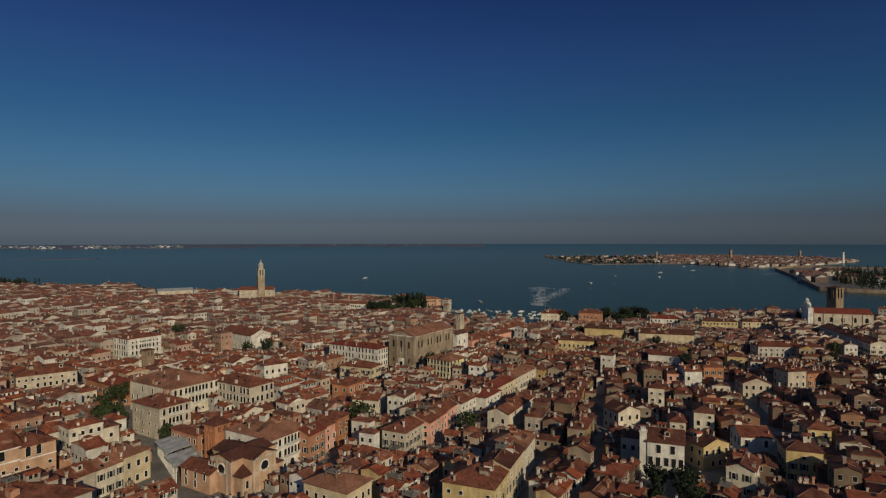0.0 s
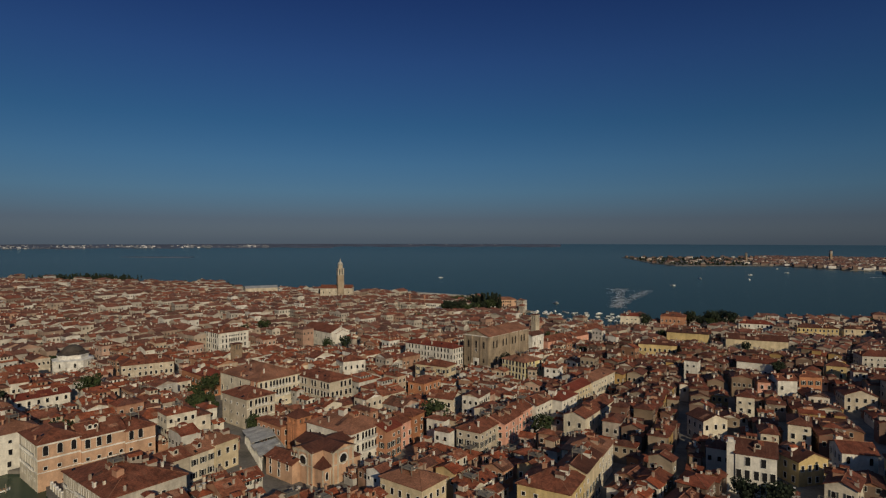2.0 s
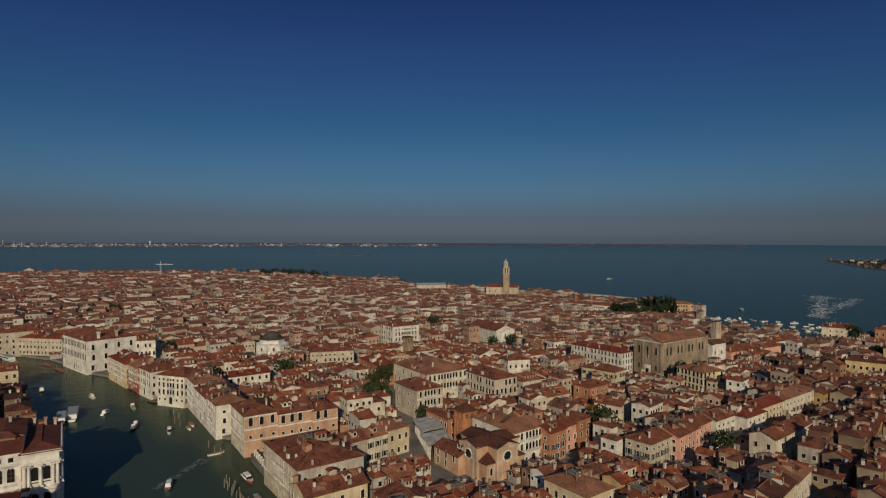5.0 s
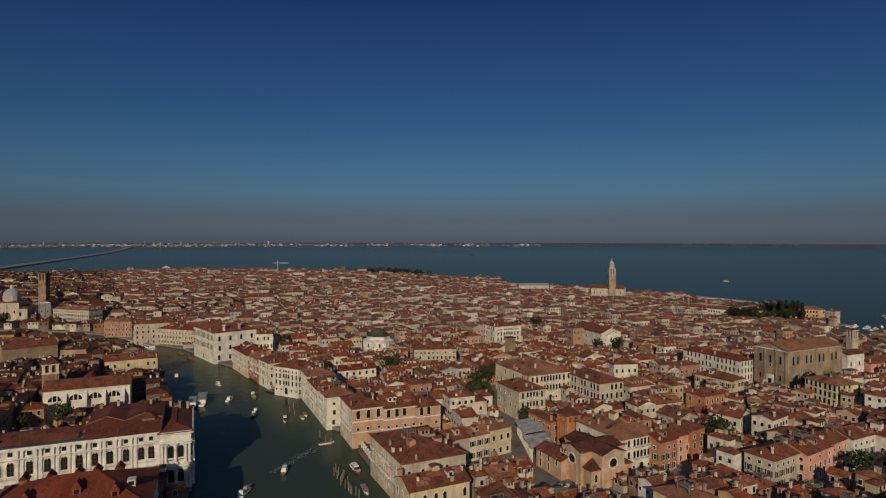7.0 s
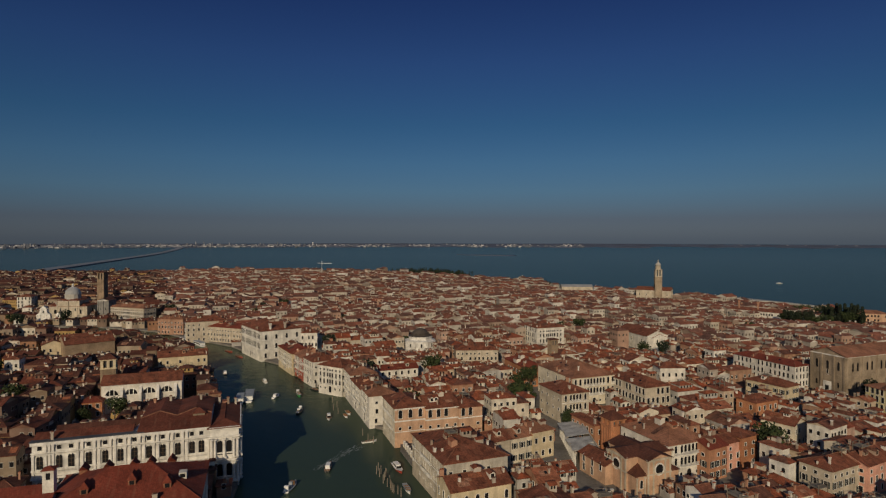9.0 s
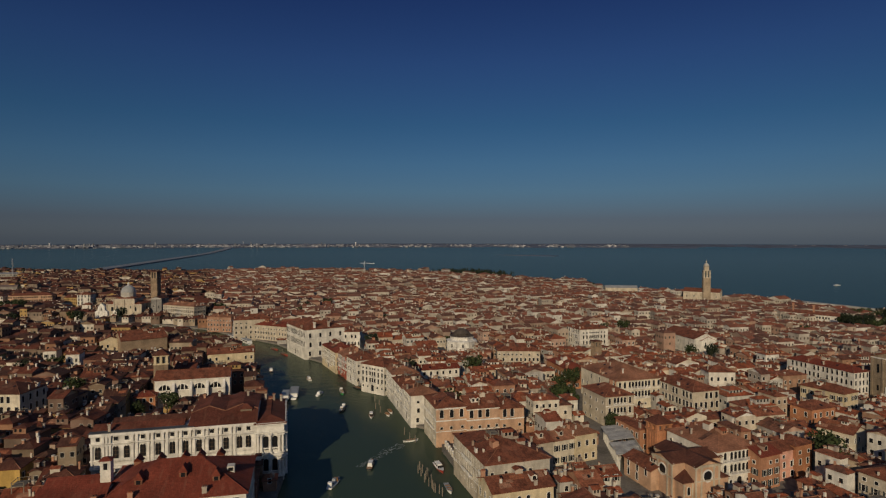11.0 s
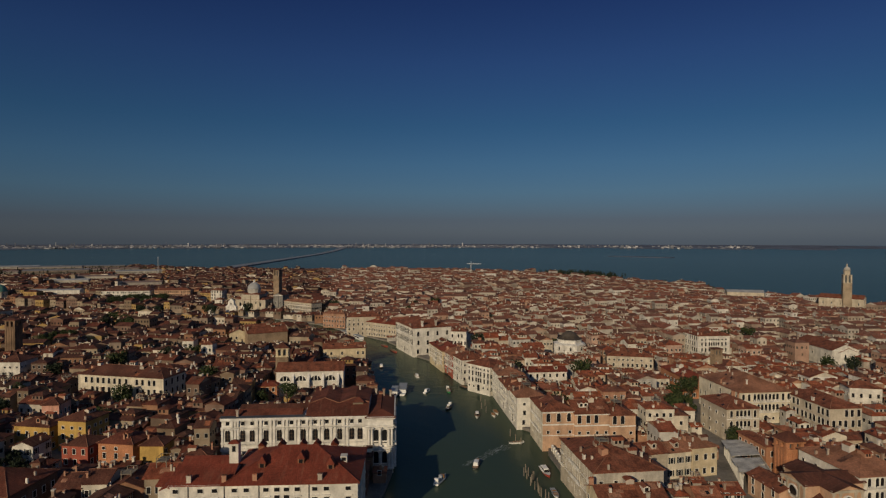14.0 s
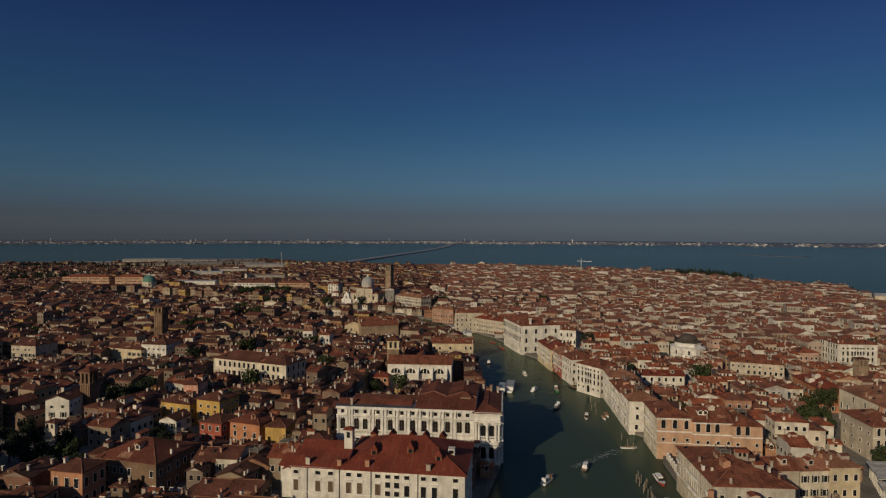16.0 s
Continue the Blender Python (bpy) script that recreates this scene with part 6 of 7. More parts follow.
town_house(124.6, 537.0, -20, 20.1, 14.0, 13.0, "orange", "hip", 2, "orange house with a red roof near the shore")
town_house(116.9, 470.3, -14, 28.3, 10.0, 9.0, "cream", "gable_u", 1, "long low cream shed with small square windows")
town_house(186.8, 527.7, -14, 26.3, 12.0, 9.0, "white", "hip", 2, "white building with a row of square windows")
town_house(225.5, 509.2, -12, 29.1, 10.0, 9.0, "yellow", "hip", 2, "pale yellow house along the shore")
town_house(259.1, 505.6, -12, 21.5, 10.0, 9.0, "pale", "hip", 2, "pale ochre house along the shore")
town_house(207.9, 386.3, -15, 20.0, 10.0, 10.0, "cream", "hip", 3, "cream terrace with tall windows and pilasters")
town_house(88.6, 198.1, 20, 11.3, 11.0, 9.5, "yellow", "gable_v", 2, "yellow house with a gable end", share=0.25)
town_house(106.0, 207.3, -8, 10.4, 11.0, 10.0, "white", "gable_u", 2, "white house with four arched windows")
town_house(97.2, 225.8, -22, 7.2, 13.0, 13.5, "cream", "hip", 4, "tall narrow cream house")
town_house(111.4, 189.0, -18, 10.5, 13.0, 12.0, "yellow", "hip", 3, "ochre yellow house with green shutters", share=0.2)
town_house(13.7, 157.2, 68, 15.7, 15.0, 12.6, "yellow", "hip", 3, "ochre yellow house with white window frames", share=0.2, style="shuttered", dormers=2, tiles=tile_mid)
town_house(19.3, 169.7, 68, 17.1, 9.0, 13.6, "pale", "gable_u", 3, "pale yellow house with a plant-filled roof terrace", share=0.2, style="shuttered", terrace=True, dormers=1, tiles=tile_dark)
town_house(26.3, 189.6, 68, 15.8, 13.0, 11.6, "cream", "hip", 3, "cream house with rows of windows and chimneys", share=0.2, style="plain", dormers=1, tiles=tile_rose)
town_house(166.2, 341.4, -20, 9.2, 10.0, 12.0, "yellow", "hip", 3, "bright yellow house with white-framed windows")
town_house(125.0, 301.6, 0, 8.9, 10.0, 12.0, "white", "gable_u", 2, "small white house with dark windows")
town_house(141.1, 315.8, 0, 10.7, 10.0, 11.0, "brickred", "hip", 2, "brick-red house with white-framed windows")
town_house(148.5, 288.8, -10, 13.0, 12.0, 9.0, "beige", "gable_v", 2, "beige house with a wide gable end")
town_house(172.4, 291.6, 10, 10.5, 10.0, 14.0, "beige", "hip", 3, "tall beige house among red roofs")
town_house(185.7, 297.3, 10, 10.4, 10.0, 12.0, "brickred", "hip", 3, "brick-red house with small windows")
town_house(78.3, 397.0, -14, 23.5, 12.0, 12.0, "yellow", "hip", 2, "long ochre building with a row of square windows")
town_house(110.8, 457.4, -20, 28.6, 12.0, 11.0, "yellow", "gable_u", 1, "long low yellow shed with small windows")
town_house(144.6, 431.9, -16, 38.0, 14.0, 11.0, "pale", "gable_u", 1, "long low pale shed with a brown roof")
town_house(200.8, 372.2, -6, 39.4, 12.0, 12.0, "grey", "hip", 3, "long beige terrace with many windows")
town_house(127.5, 362.8, -25, 20.2, 10.0, 9.0, "white", "gable_u", 1, "low white house with square windows")
town_house(-26.3, 158.4, 60, 11.2, 15.7, 11.0, "pale", "hip", 2, "pale yellow house with white window frames")
town_house(-13.4, 208.4, 64, 21.0, 10.0, 11.0, "beige", "hip", 3, "beige house with green shutters and chimneys")
town_house(-67.0, 202.2, 60, 5.6, 5.7, 13.0, "white", "hip", 3, "white house rising behind a brick tower")
town_house(-219.2, 229.3, 58, 21.9, 9.0, 9.0, "white", "gable_u", 2, "long low white house with dark windows")
town_house(-57.7, 325.8, -22, 20.0, 11.0, 10.0, "pale", "hip", 2, "long pale house with square windows")
town_house(-96.7, 315.3, 40, 13.5, 10.0, 12.0, "white", "hip", 2, "white house with a roof terrace")
town_house(-45.4, 280.3, 62, 13.7, 10.0, 10.0, "brickred", "hip", 2, "small brick house with a red roof")
town_house(-40.1, 257.1, -15, 12.0, 10.0, 10.0, "cream", "gable_u", 2, "cream house with dark windows and a low roof")
town_house(-395.4, 110.0, 55, 7.2, 9.0, 12.0, "white", "hip", 2, "small white house rising above dark roofs")
town_house(-423.2, 105.6, 55, 7.3, 9.0, 11.0, "white", "hip", 2, "small white house rising above dark roofs")
town_house(-337.4, 168.0, 62, 26.6, 12.0, 11.0, "pale", "gable_u", 2, "pale house with many windows near the canal")
town_house(117.6, 306.2, -10, 7.0, 9.0, 10.0, "pink", "hip", 2, "small pink house with white window frames")
town_house(71.0, 236.1, 20, 10.7, 10.0, 10.0, "cream", "gable_v", 2, "cream house with a gable end")
town_house(93.2, 265.0, -20, 6.9, 10.0, 13.0, "cream", "hip", 3, "tall cream house beside a dark lane")
town_house(86.3, 221.7, -15, 5.7, 11.0, 11.0, "beige", "hip", 3, "narrow beige house with dark windows")
town_house(25.8, 230.5, 62, 33.4, 9.0, 11.0, "cream", "gable_u", 2, "row of cream houses under old roofs")
town_house(18.5, 251.1, 60, 14.5, 9.0, 12.0, "white", "hip", 3, "white house with a roof terrace")
town_house(137.1, 218.9, -15, 7.8, 10.0, 9.0, "yellow", "hip", 2, "low ochre house among dark roofs")
town_house(90.6, 335.9, -25, 7.0, 9.0, 14.0, "white", "hip", 3, "narrow white house among brown roofs")
town_house(87.6, 180.2, -35, 8.0, 12.0, 10.0, "cream", "gable_v", 2, "cream house with stepped gables")
town_house(-209.5, -11.9, 47, 22.0, 18.0, 11.3, "brickdark", "hip", 2, "old brick hall under a broad dark red roof", share=0.3, tiles=tile_palace, chimneys=3, pitch=0.42)


garden = thing("garden_wall", -146.0, 166.0, LAND_Z, -35.0, "low white garden wall with stone posts beside the canal", "wall")
g = Geo()
g.box(0.0, 19.0, 0.0, 0.45, -2.4, 1.7, 0)
g.box(-0.1, 19.1, -0.1, 0.55, 1.7, 1.95, 1)
part("wall", g, [WALL["cream"], stone], garden)
for k in range(8):
    g = Geo()
    g.box(k * 2.7 - 0.3, k * 2.7 + 0.3, -0.2, 0.6, -2.4, 2.3, 0)
    part("post", g, [stone], garden)
town_house(-132.6, 158.6, 57, 9.0, 6.5, 6.5, "cream", "hip", 2, "small cream garden house between two canal palaces", share=0.3, chimneys=1, dormers=0, terrace=False)

# ---- the close-built rest of the town ----
def heading(x, y):
    """The way the streets run in each quarter."""
    if x > 60 and y > 100:
        return 72.0
    if x < -200 and y < 0.45 * -x + 40:
        return 47.0
    if y > 520:
        return 70.0
    return 60.0


quarters = []
qr = random.Random(11)
for i in range(-12, 5):
    for j in range(-3, 8):
        x, y = i * 150 + qr.uniform(-50, 50), j * 150 + qr.uniform(-50, 50)
        quarters.append((x, y, heading(x, y) + qr.uniform(-1, 1) * (8 if math.hypot(x, y) < 330 else 17)))
Q = np.array(quarters)

def shaded_old_quarter(x, y):
    """West of the canal and in the east, browner colours also carry the shade."""
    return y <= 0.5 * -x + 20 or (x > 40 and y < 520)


near_lots, mid_lots, far_lots = [], [], []
# an old row on the near bank beyond the bend
bank = random.Random(3)
for (x0, y0), (x1, y1) in zip(LEFT_BANK[10:15], LEFT_BANK[9:14]):
    length, turn = math.hypot(x1 - x0, y1 - y0), math.degrees(math.atan2(y1 - y0, x1 - x0))
    c, s = math.cos(radians(turn)), math.sin(radians(turn))
    a = 0.5
    while a < length - 6:
        w, dd = min(bank.uniform(7, 14), length - a), bank.uniform(9, 13)
        x, y = x0 + a * c + (dd + 0.6) * s, y0 + a * s - (dd + 0.6) * c
        if vacant(x, y + 1, turn, w, dd * 0.8):
            take(x, y, turn, w, dd)
            mid_lots.append((x, y, turn + bank.gauss(0, 3), w * 0.97, dd, LAND_Z + bank.uniform(7.5, 11.5), bank.choice(("hip", "gable_u", "gable_v"))))
        a += w
lots = random.Random(23)
KINDS = ("gable_u", "gable_u", "gable_u", "gable_v", "hip", "hip", "hip")
for qx, qy, turn in sorted(quarters, key=lambda q: math.hypot(q[0], q[1])):
    c, s = math.cos(radians(turn)), math.sin(radians(turn))
    dist = math.hypot(qx, qy)
    big = 1.25 if dist > 700 else 0.8 if qx > 30 and qy > 80 else 1.0
    v, row = -115.0, 0
    while v < 115:
        depth = lots.uniform(8.5, 12.5) * big
        u = -115.0 + lots.uniform(0, 8)
        tall = lots.uniform(6.4, 8.6) if qx > 30 and qy > 80 else lots.uniform(7.6, 9.9)
        while u < 115:
            w = lots.choice((5.2, 6.0, 7.0, 8.0, 9.0, 10.5, 13) if dist < 260 else (4.8, 5.6, 6.4, 7.2, 8.2, 9.6, 12, 15)) * lots.uniform(0.9, 1.1) * big
            dd = depth * lots.uniform(0.85, 1.0)
            x, y = qx + u * c - v * s, qy + u * s + v * c
            mx, my = x + w / 2 * c - dd / 2 * s, y + w / 2 * s + dd / 2 * c
            u += w + (0.1 if lots.random() < 0.9 else lots.uniform(1.5, 4))
            r = math.hypot(mx, my)
            bearing = math.degrees(math.atan2(-mx, my))
            if r > 1750 or not (-46 < bearing < 108) and r > 260:
                continue
            if ((Q[:, 0] - mx) ** 2 + (Q[:, 1] - my) ** 2).argmin() != quarters.index((qx, qy, turn)) or not vacant(x, y, turn, w, dd):
                continue
            eave = LAND_Z + min(15, max(5, tall + lots.gauss(0, 1.5)))
            if lots.random() < 0.05:
                eave += 4
            eave = min(eave, lower_in_front(mx, my, max(w, dd) / 2) - 0.2 * dd - 0.8)
            if eave < 4.0:
                continue
            take(x, y, turn, w, dd)
            lot = (x, y, turn + lots.gauss(0, 1.3), w, dd, eave, lots.choice(KINDS))
            seen = -42 < bearing < 104
            (near_lots if r < 206 and seen and r > 138 else mid_lots if r < 430 and seen and r > 130 else far_lots).append(lot)
        v += depth + (0.2 if row % 2 == 0 else lots.choice((1.8, 2.2, 2.6, 4)))
        row += 1

# garden trees here and there between the houses
GARDENS = []
yard = random.Random(59)
while len(GARDENS) < 62:
    q, b = yard.uniform(230, 700), radians(yard.uniform(-36, 98))
    x, y = -q * math.sin(b), q * math.cos(b)
    if vacant(x - 2, y - 2, 0, 4, 4):
        take(x - 2.5, y - 2.5, 0, 5, 5)
        GARDENS.append((x, y))

# yards and gaps filled with small low buildings
infill = random.Random(31)
for _ in range(16000):
    r, b = 140 + 620 * infill.random() ** 0.8, radians(infill.uniform(-43, 105))
    x, y = -r * math.sin(b), r * math.cos(b)
    turn = Q[((Q[:, 0] - x) ** 2 + (Q[:, 1] - y) ** 2).argmin(), 2] + infill.choice((0, 90))
    w, dd = infill.uniform(3.6, 7.0), infill.uniform(3.4, 5.5)
    if not vacant(x, y, turn, w, dd):
        continue
    a = radians(turn)
    eave = min(LAND_Z + infill.uniform(3, 8.5), lower_in_front(x + w / 2 * math.cos(a), y + w / 2 * math.sin(a), w / 2) - 1.4)
    if eave < 3.6:
        continue
    take(x, y, turn, w, dd)
    mid_lots.append((x, y, turn, w, dd, eave, infill.choice(KINDS)))

for x, y, turn, w, d, eave, kind in near_lots:
    r = random.Random(int(abs(x * 31 + y * 17)))
    old = shaded_old_quarter(x, y)
    build_house(r, x, y, turn, w, d, eave, stucco_old_shaded if old else stucco, tile_dark if old and x < 0 and r.random() < 0.75 else tile_rust if old else tile, kind, max(2, int((eave - 1) / 3.6)), "weathered plaster town house under a terracotta tile roof", 2,
                pitch=r.uniform(0.32, 0.42), gap=2.3, chimneys=r.choice((1, 2, 2, 3)), dormers=int(r.random() < 0.3), terrace=r.random() < 0.12, group="town houses near the canal")

def far_quarter(name, lots_, base_z, label, floors=True, fine=False, mats=None):
    """Many houses too far off to tell their pieces apart: walls, roofs, windows and chimneys in one mesh."""
    g = Geo()
    for x, y, turn, w, d, eave, kind in lots_:
        r = random.Random(int(abs(x * 31 + y * 17)))
        g.place(x, y, turn)
        g.walls(w, d, base_z - 0.3, eave, 0)
        pitch = r.uniform(0.31, 0.41)
        g.gables(w, d, eave, kind, pitch, 0)
        r0, r1 = g.roof(w, d, eave, kind, pitch, 0.4, 1, thick=0.18 if fine else 0.0)
        if fine:
            g.cap(r0, r1, mat=1)
            if r.random() < 0.2:
                px, py = w * r.uniform(0.3, 0.6), d * r.uniform(0.25, 0.5)
                g.box(px, px + 1.8, py, py + 2.4, eave + 0.5, eave + pitch * min(w, d) * 0.3 + 1.6, 2)
                g.box(px - 0.2, px + 2.0, py - 0.2, py + 2.6, eave + pitch * min(w, d) * 0.3 + 1.6, eave + pitch * min(w, d) * 0.3 + 1.75, 1, flare=-0.1)
            if r.random() < 0.3 and w > 6:
                rw, rd, up = w * r.uniform(0.35, 0.55), d * r.uniform(0.4, 0.7), r.uniform(1.6, 3.0)
                px, py = r.uniform(0.05, 0.95) * (w - rw), r.uniform(0.1, 0.9) * (d - rd)
                t = radians(turn)
                g.place(x + px * math.cos(t) - py * math.sin(t), y + px * math.sin(t) + py * math.cos(t), turn)
                g.walls(rw, rd, eave - 0.5, eave + up, 0)
                g.roof(rw, rd, eave + up, "hip", pitch, 0.3, 1, thick=0.15)
                for q in range(int(rw / 1.7)):
                    g.face([(q * 1.7 + 0.5, -0.04, eave + up - 1.5), (q * 1.7 + 1.3, -0.04, eave + up - 1.5), (q * 1.7 + 1.3, -0.04, eave + up - 0.4), (q * 1.7 + 0.5, -0.04, eave + up - 0.4)], 3)
                g.place(x, y, turn)
            for _ in range(2 + int(w * d / 50)):
                g.on_slope(w, d, eave, kind, pitch, r.uniform(0, w), r.uniform(0, d), r.uniform(1.0, 4.0), r.uniform(1.0, 3.0), 5)
            if r.random() < 0.5:
                g.on_slope(w, d, eave, kind, pitch, r.uniform(0, w), r.uniform(0, d), 0.8, 1.0, 3, 0.12)
            if r.random() < 0.10 and w * d > 45:
                g.altana(w / 2, d / 2, eave + pitch * min(w, d) * 0.4, 6)
        for _ in range(r.choice((1, 2, 2, 3) if fine else (0, 1, 1, 2))):
            px, py, cw = r.uniform(0.4, w - 1.3), r.uniform(0.4, d - 1.3), r.uniform(0.5, 0.85)
            low = min(px, w - px) if kind == "gable_v" else min(py, d - py) if kind == "gable_u" else min(px, w - px, py, d - py)
            top = eave + pitch * max(0.0, low) + r.uniform(0.9, 2.0)
            g.box(px, px + cw, py, py + cw, eave, top - 0.4, 2)
            g.box(px, px + cw, py, py + cw, top - 0.4, top, 2, flare=0.14)
        if floors:
            for sx, sy, st, length in sides(w, d):
                if not seen_side(x, y, turn, sx, sy, st, length):
                    continue
                cs, sn = math.cos(radians(st)), math.sin(radians(st))
                for along, sill, k in window_rows(r, length, eave - base_z, max(2, int((eave - 1) / 3.6))):
                    if k == 0:
                        continue
                    z0 = base_z + sill
                    q = [(sx + a * cs + 0.05 * sn, sy + a * sn - 0.05 * cs) for a in (along - 0.55, along + 0.55)]
                    g.face([(*q[0], z0), (*q[1], z0), (*q[1], z0 + 1.5), (*q[0], z0 + 1.5)], 3)
                    if fine:
                        p = [(sx + a * cs + 0.03 * sn, sy + a * sn - 0.03 * cs) for a in (along - 0.66, along + 0.66)]
                        g.face([(*p[0], z0 - 0.18), (*p[1], z0 - 0.18), (*p[1], z0 + 1.66), (*p[0], z0 + 1.66)], 4)
    return tagged(new(name, mesh_of(name, g, (mats or [stucco_far, tile_far, chimney_far, glass, stone]) + [tile_patch, wood_grey])), label, "houses", kind="stuff")


SHADED_OLD_TOWN = [stucco_old_shaded_far, tile_old_shaded_far, chimney_far, glass, stone_grey]
far_quarter("row_houses", [q for q in mid_lots if not shaded_old_quarter(q[0], q[1])], LAND_Z, "close rows of weathered plaster houses under terracotta roofs", fine=True)
far_quarter("row_houses", [q for q in mid_lots if shaded_old_quarter(q[0], q[1]) and q[0] <= 0], LAND_Z, "close rows of old brown houses under dark tiled roofs", fine=True, mats=SHADED_OLD_TOWN)
far_quarter("row_houses", [q for q in mid_lots if shaded_old_quarter(q[0], q[1]) and q[0] > 0], LAND_Z, "close rows of old brown houses under rusty tiled roofs", fine=True, mats=[stucco_old_shaded_far, tile_rust_far, chimney_far, glass, stone_grey])
north = [q for q in far_lots if q[1] > 0.5 * -q[0]]
west = [q for q in far_lots if q[1] <= 0.5 * -q[0]]
far_quarter("far_houses", [q for q in north if math.hypot(q[0], q[1]) < 700], LAND_Z, "dense quarter of red-roofed plaster houses beyond the canal", mats=[stucco_dist, tile_dist, chimney_far, window_dist, stone])
far_quarter("far_houses", [q for q in north if math.hypot(q[0], q[1]) >= 700], LAND_Z, "distant quarter of red roofs along the northern shore", mats=[stucco_dist, tile_dist, chimney_far, window_dist, stone])
far_quarter("far_houses", west, LAND_Z, "dense quarter of old brown-roofed houses towards the station", mats=SHADED_OLD_TOWN)

# ---- islands and far shores ----
def fill_lots(outline, step, seed, keep=0.75, low=6, high=11):
    r = random.Random(seed)
    xs, ys = [p[0] for p in outline], [p[1] for p in outline]
    found = []
    x = min(xs)
    while x < max(xs):
        y = min(ys)
        while y < max(ys):
            if r.random() < keep:
                found.append((x + r.uniform(0, step * 0.3), y + r.uniform(0, step * 0.3), r.uniform(-15, 15), step * r.uniform(0.5, 0.95), step * r.uniform(0.4, 0.6), LAND_Z + r.uniform(low, high), r.choice(KINDS)))
            y += step
        x += step
    ok = inside(np.array([q[0] for q in found]), np.array([q[1] for q in found]), outline)
    return [q for q, k in zip(found, ok) if k]


GLASS_ISLAND = [(454, 2674), (448, 2300), (441, 2030), (472, 1850), (620, 1880), (780, 1900), (853, 1640), (930, 1640), (1258, 1871), (1480, 2090), (1560, 2420), (1380, 2720), (1100, 2800), (700, 2720)]
island("glass_island", GLASS_ISLAND, LAND_Z, [paving], "low built-up island across the lagoon")
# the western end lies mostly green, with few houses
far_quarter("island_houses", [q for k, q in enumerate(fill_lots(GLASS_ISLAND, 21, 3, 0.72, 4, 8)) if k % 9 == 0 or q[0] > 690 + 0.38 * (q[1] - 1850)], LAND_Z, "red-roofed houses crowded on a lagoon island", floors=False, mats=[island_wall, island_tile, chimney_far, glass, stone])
for x, y, w, top in ((1130, 2300, 8, 42), (1420, 2330, 7, 38), (820, 2250, 6, 34)):
    bell_tower(x, y, 10, w, top, WALL["brick"], "distant brick bell tower on the island", "pyramid")
lh = thing("lighthouse", 1340, 1960, LAND_Z, 0, "white round lighthouse on the island shore", "lighthouse")
g = Geo()
g.ring(0, 0, 14, [(4.2, 0), (3.0, 34), (4.0, 34.5), (4.0, 36)])
part("shaft", g, [stone], lh)
g = Geo()
g.ring(0, 0, 10, [(1.8, 36), (1.8, 39), (0.2, 41)])
part("lantern", g, [glass], lh)

CEMETERY = [(865, 1528), (744, 1250), (584, 907), (608, 880), (650, 852), (900, 780), (1250, 1000), (1200, 1500), (980, 1640)]
island("cemetery_island", CEMETERY, LAND_Z, [paving], "walled cemetery island with dark trees")
g = Geo()
for (x0, y0), (x1, y1) in zip(CEMETERY, CEMETERY[1:] + CEMETERY[:1]):
    g.place(x0, y0, math.degrees(math.atan2(y1 - y0, x1 - x0)))
    g.box(0, math.hypot(x1 - x0, y1 - y0), 0.5, 1.3, LAND_Z, LAND_Z + 4.5)
    for k in range(int(math.hypot(x1 - x0, y1 - y0) / 25)):
        g.box(k * 25, k * 25 + 2.5, 0.2, 1.6, LAND_Z, LAND_Z + 5.6)
tagged(new("cemetery_wall", mesh_of("cemetery_wall", g, [WALL["brick"]])), "long brick wall round the cemetery island", "wall", kind="structure")
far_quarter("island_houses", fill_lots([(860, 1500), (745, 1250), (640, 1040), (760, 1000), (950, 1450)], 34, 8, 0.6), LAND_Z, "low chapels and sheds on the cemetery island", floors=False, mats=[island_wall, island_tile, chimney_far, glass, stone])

SALT_MARSH = [(-1760, 2400), (-1600, 2370), (-1420, 2390), (-1440, 2460), (-1640, 2470)]
island("marsh_islet", SALT_MARSH, 1.5, [far_land], "low bare islet in the lagoon")


def on_far_water(r, bearing, lift=0.0):
    a = radians(bearing)
    return -r * math.sin(a), r * math.cos(a), sea_level(r) + lift


def shore_strip(name, b0, b1, r0, r1, lift, mat, label):
    """A low far shore as a gentle bank."""
    g = Geo()
    steps = 60
    for k in range(steps):
        ring = []
        for b in (b0 + (b1 - b0) * k / steps, b0 + (b1 - b0) * (k + 1) / steps):
            wob = 60 * math.sin(b * 0.9) + 35 * math.sin(b * 2.3)
            h = lift * (1 + 0.35 * math.sin(b * 3.7) + 0.25 * math.sin(b * 9.1))
            ring.append((on_far_water(r0 + wob, b, -2), on_far_water(r0 + wob + 12, b, h * 0.6), on_far_water(r1, b, h)))
        (a0, a1, a2), (c0, c1, c2) = ring
        g.face([a0, c0, c1, a1])
        g.face([a1, c1, c2, a2])
    tagged(new(name, mesh_of(name, g, [mat])), label, "shore", kind="structure")


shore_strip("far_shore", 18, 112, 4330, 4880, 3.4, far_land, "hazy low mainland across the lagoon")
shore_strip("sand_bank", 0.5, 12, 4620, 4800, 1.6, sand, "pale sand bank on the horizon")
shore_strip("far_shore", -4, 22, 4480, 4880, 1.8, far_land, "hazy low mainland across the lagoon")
g = Geo()
r = random.Random(41)
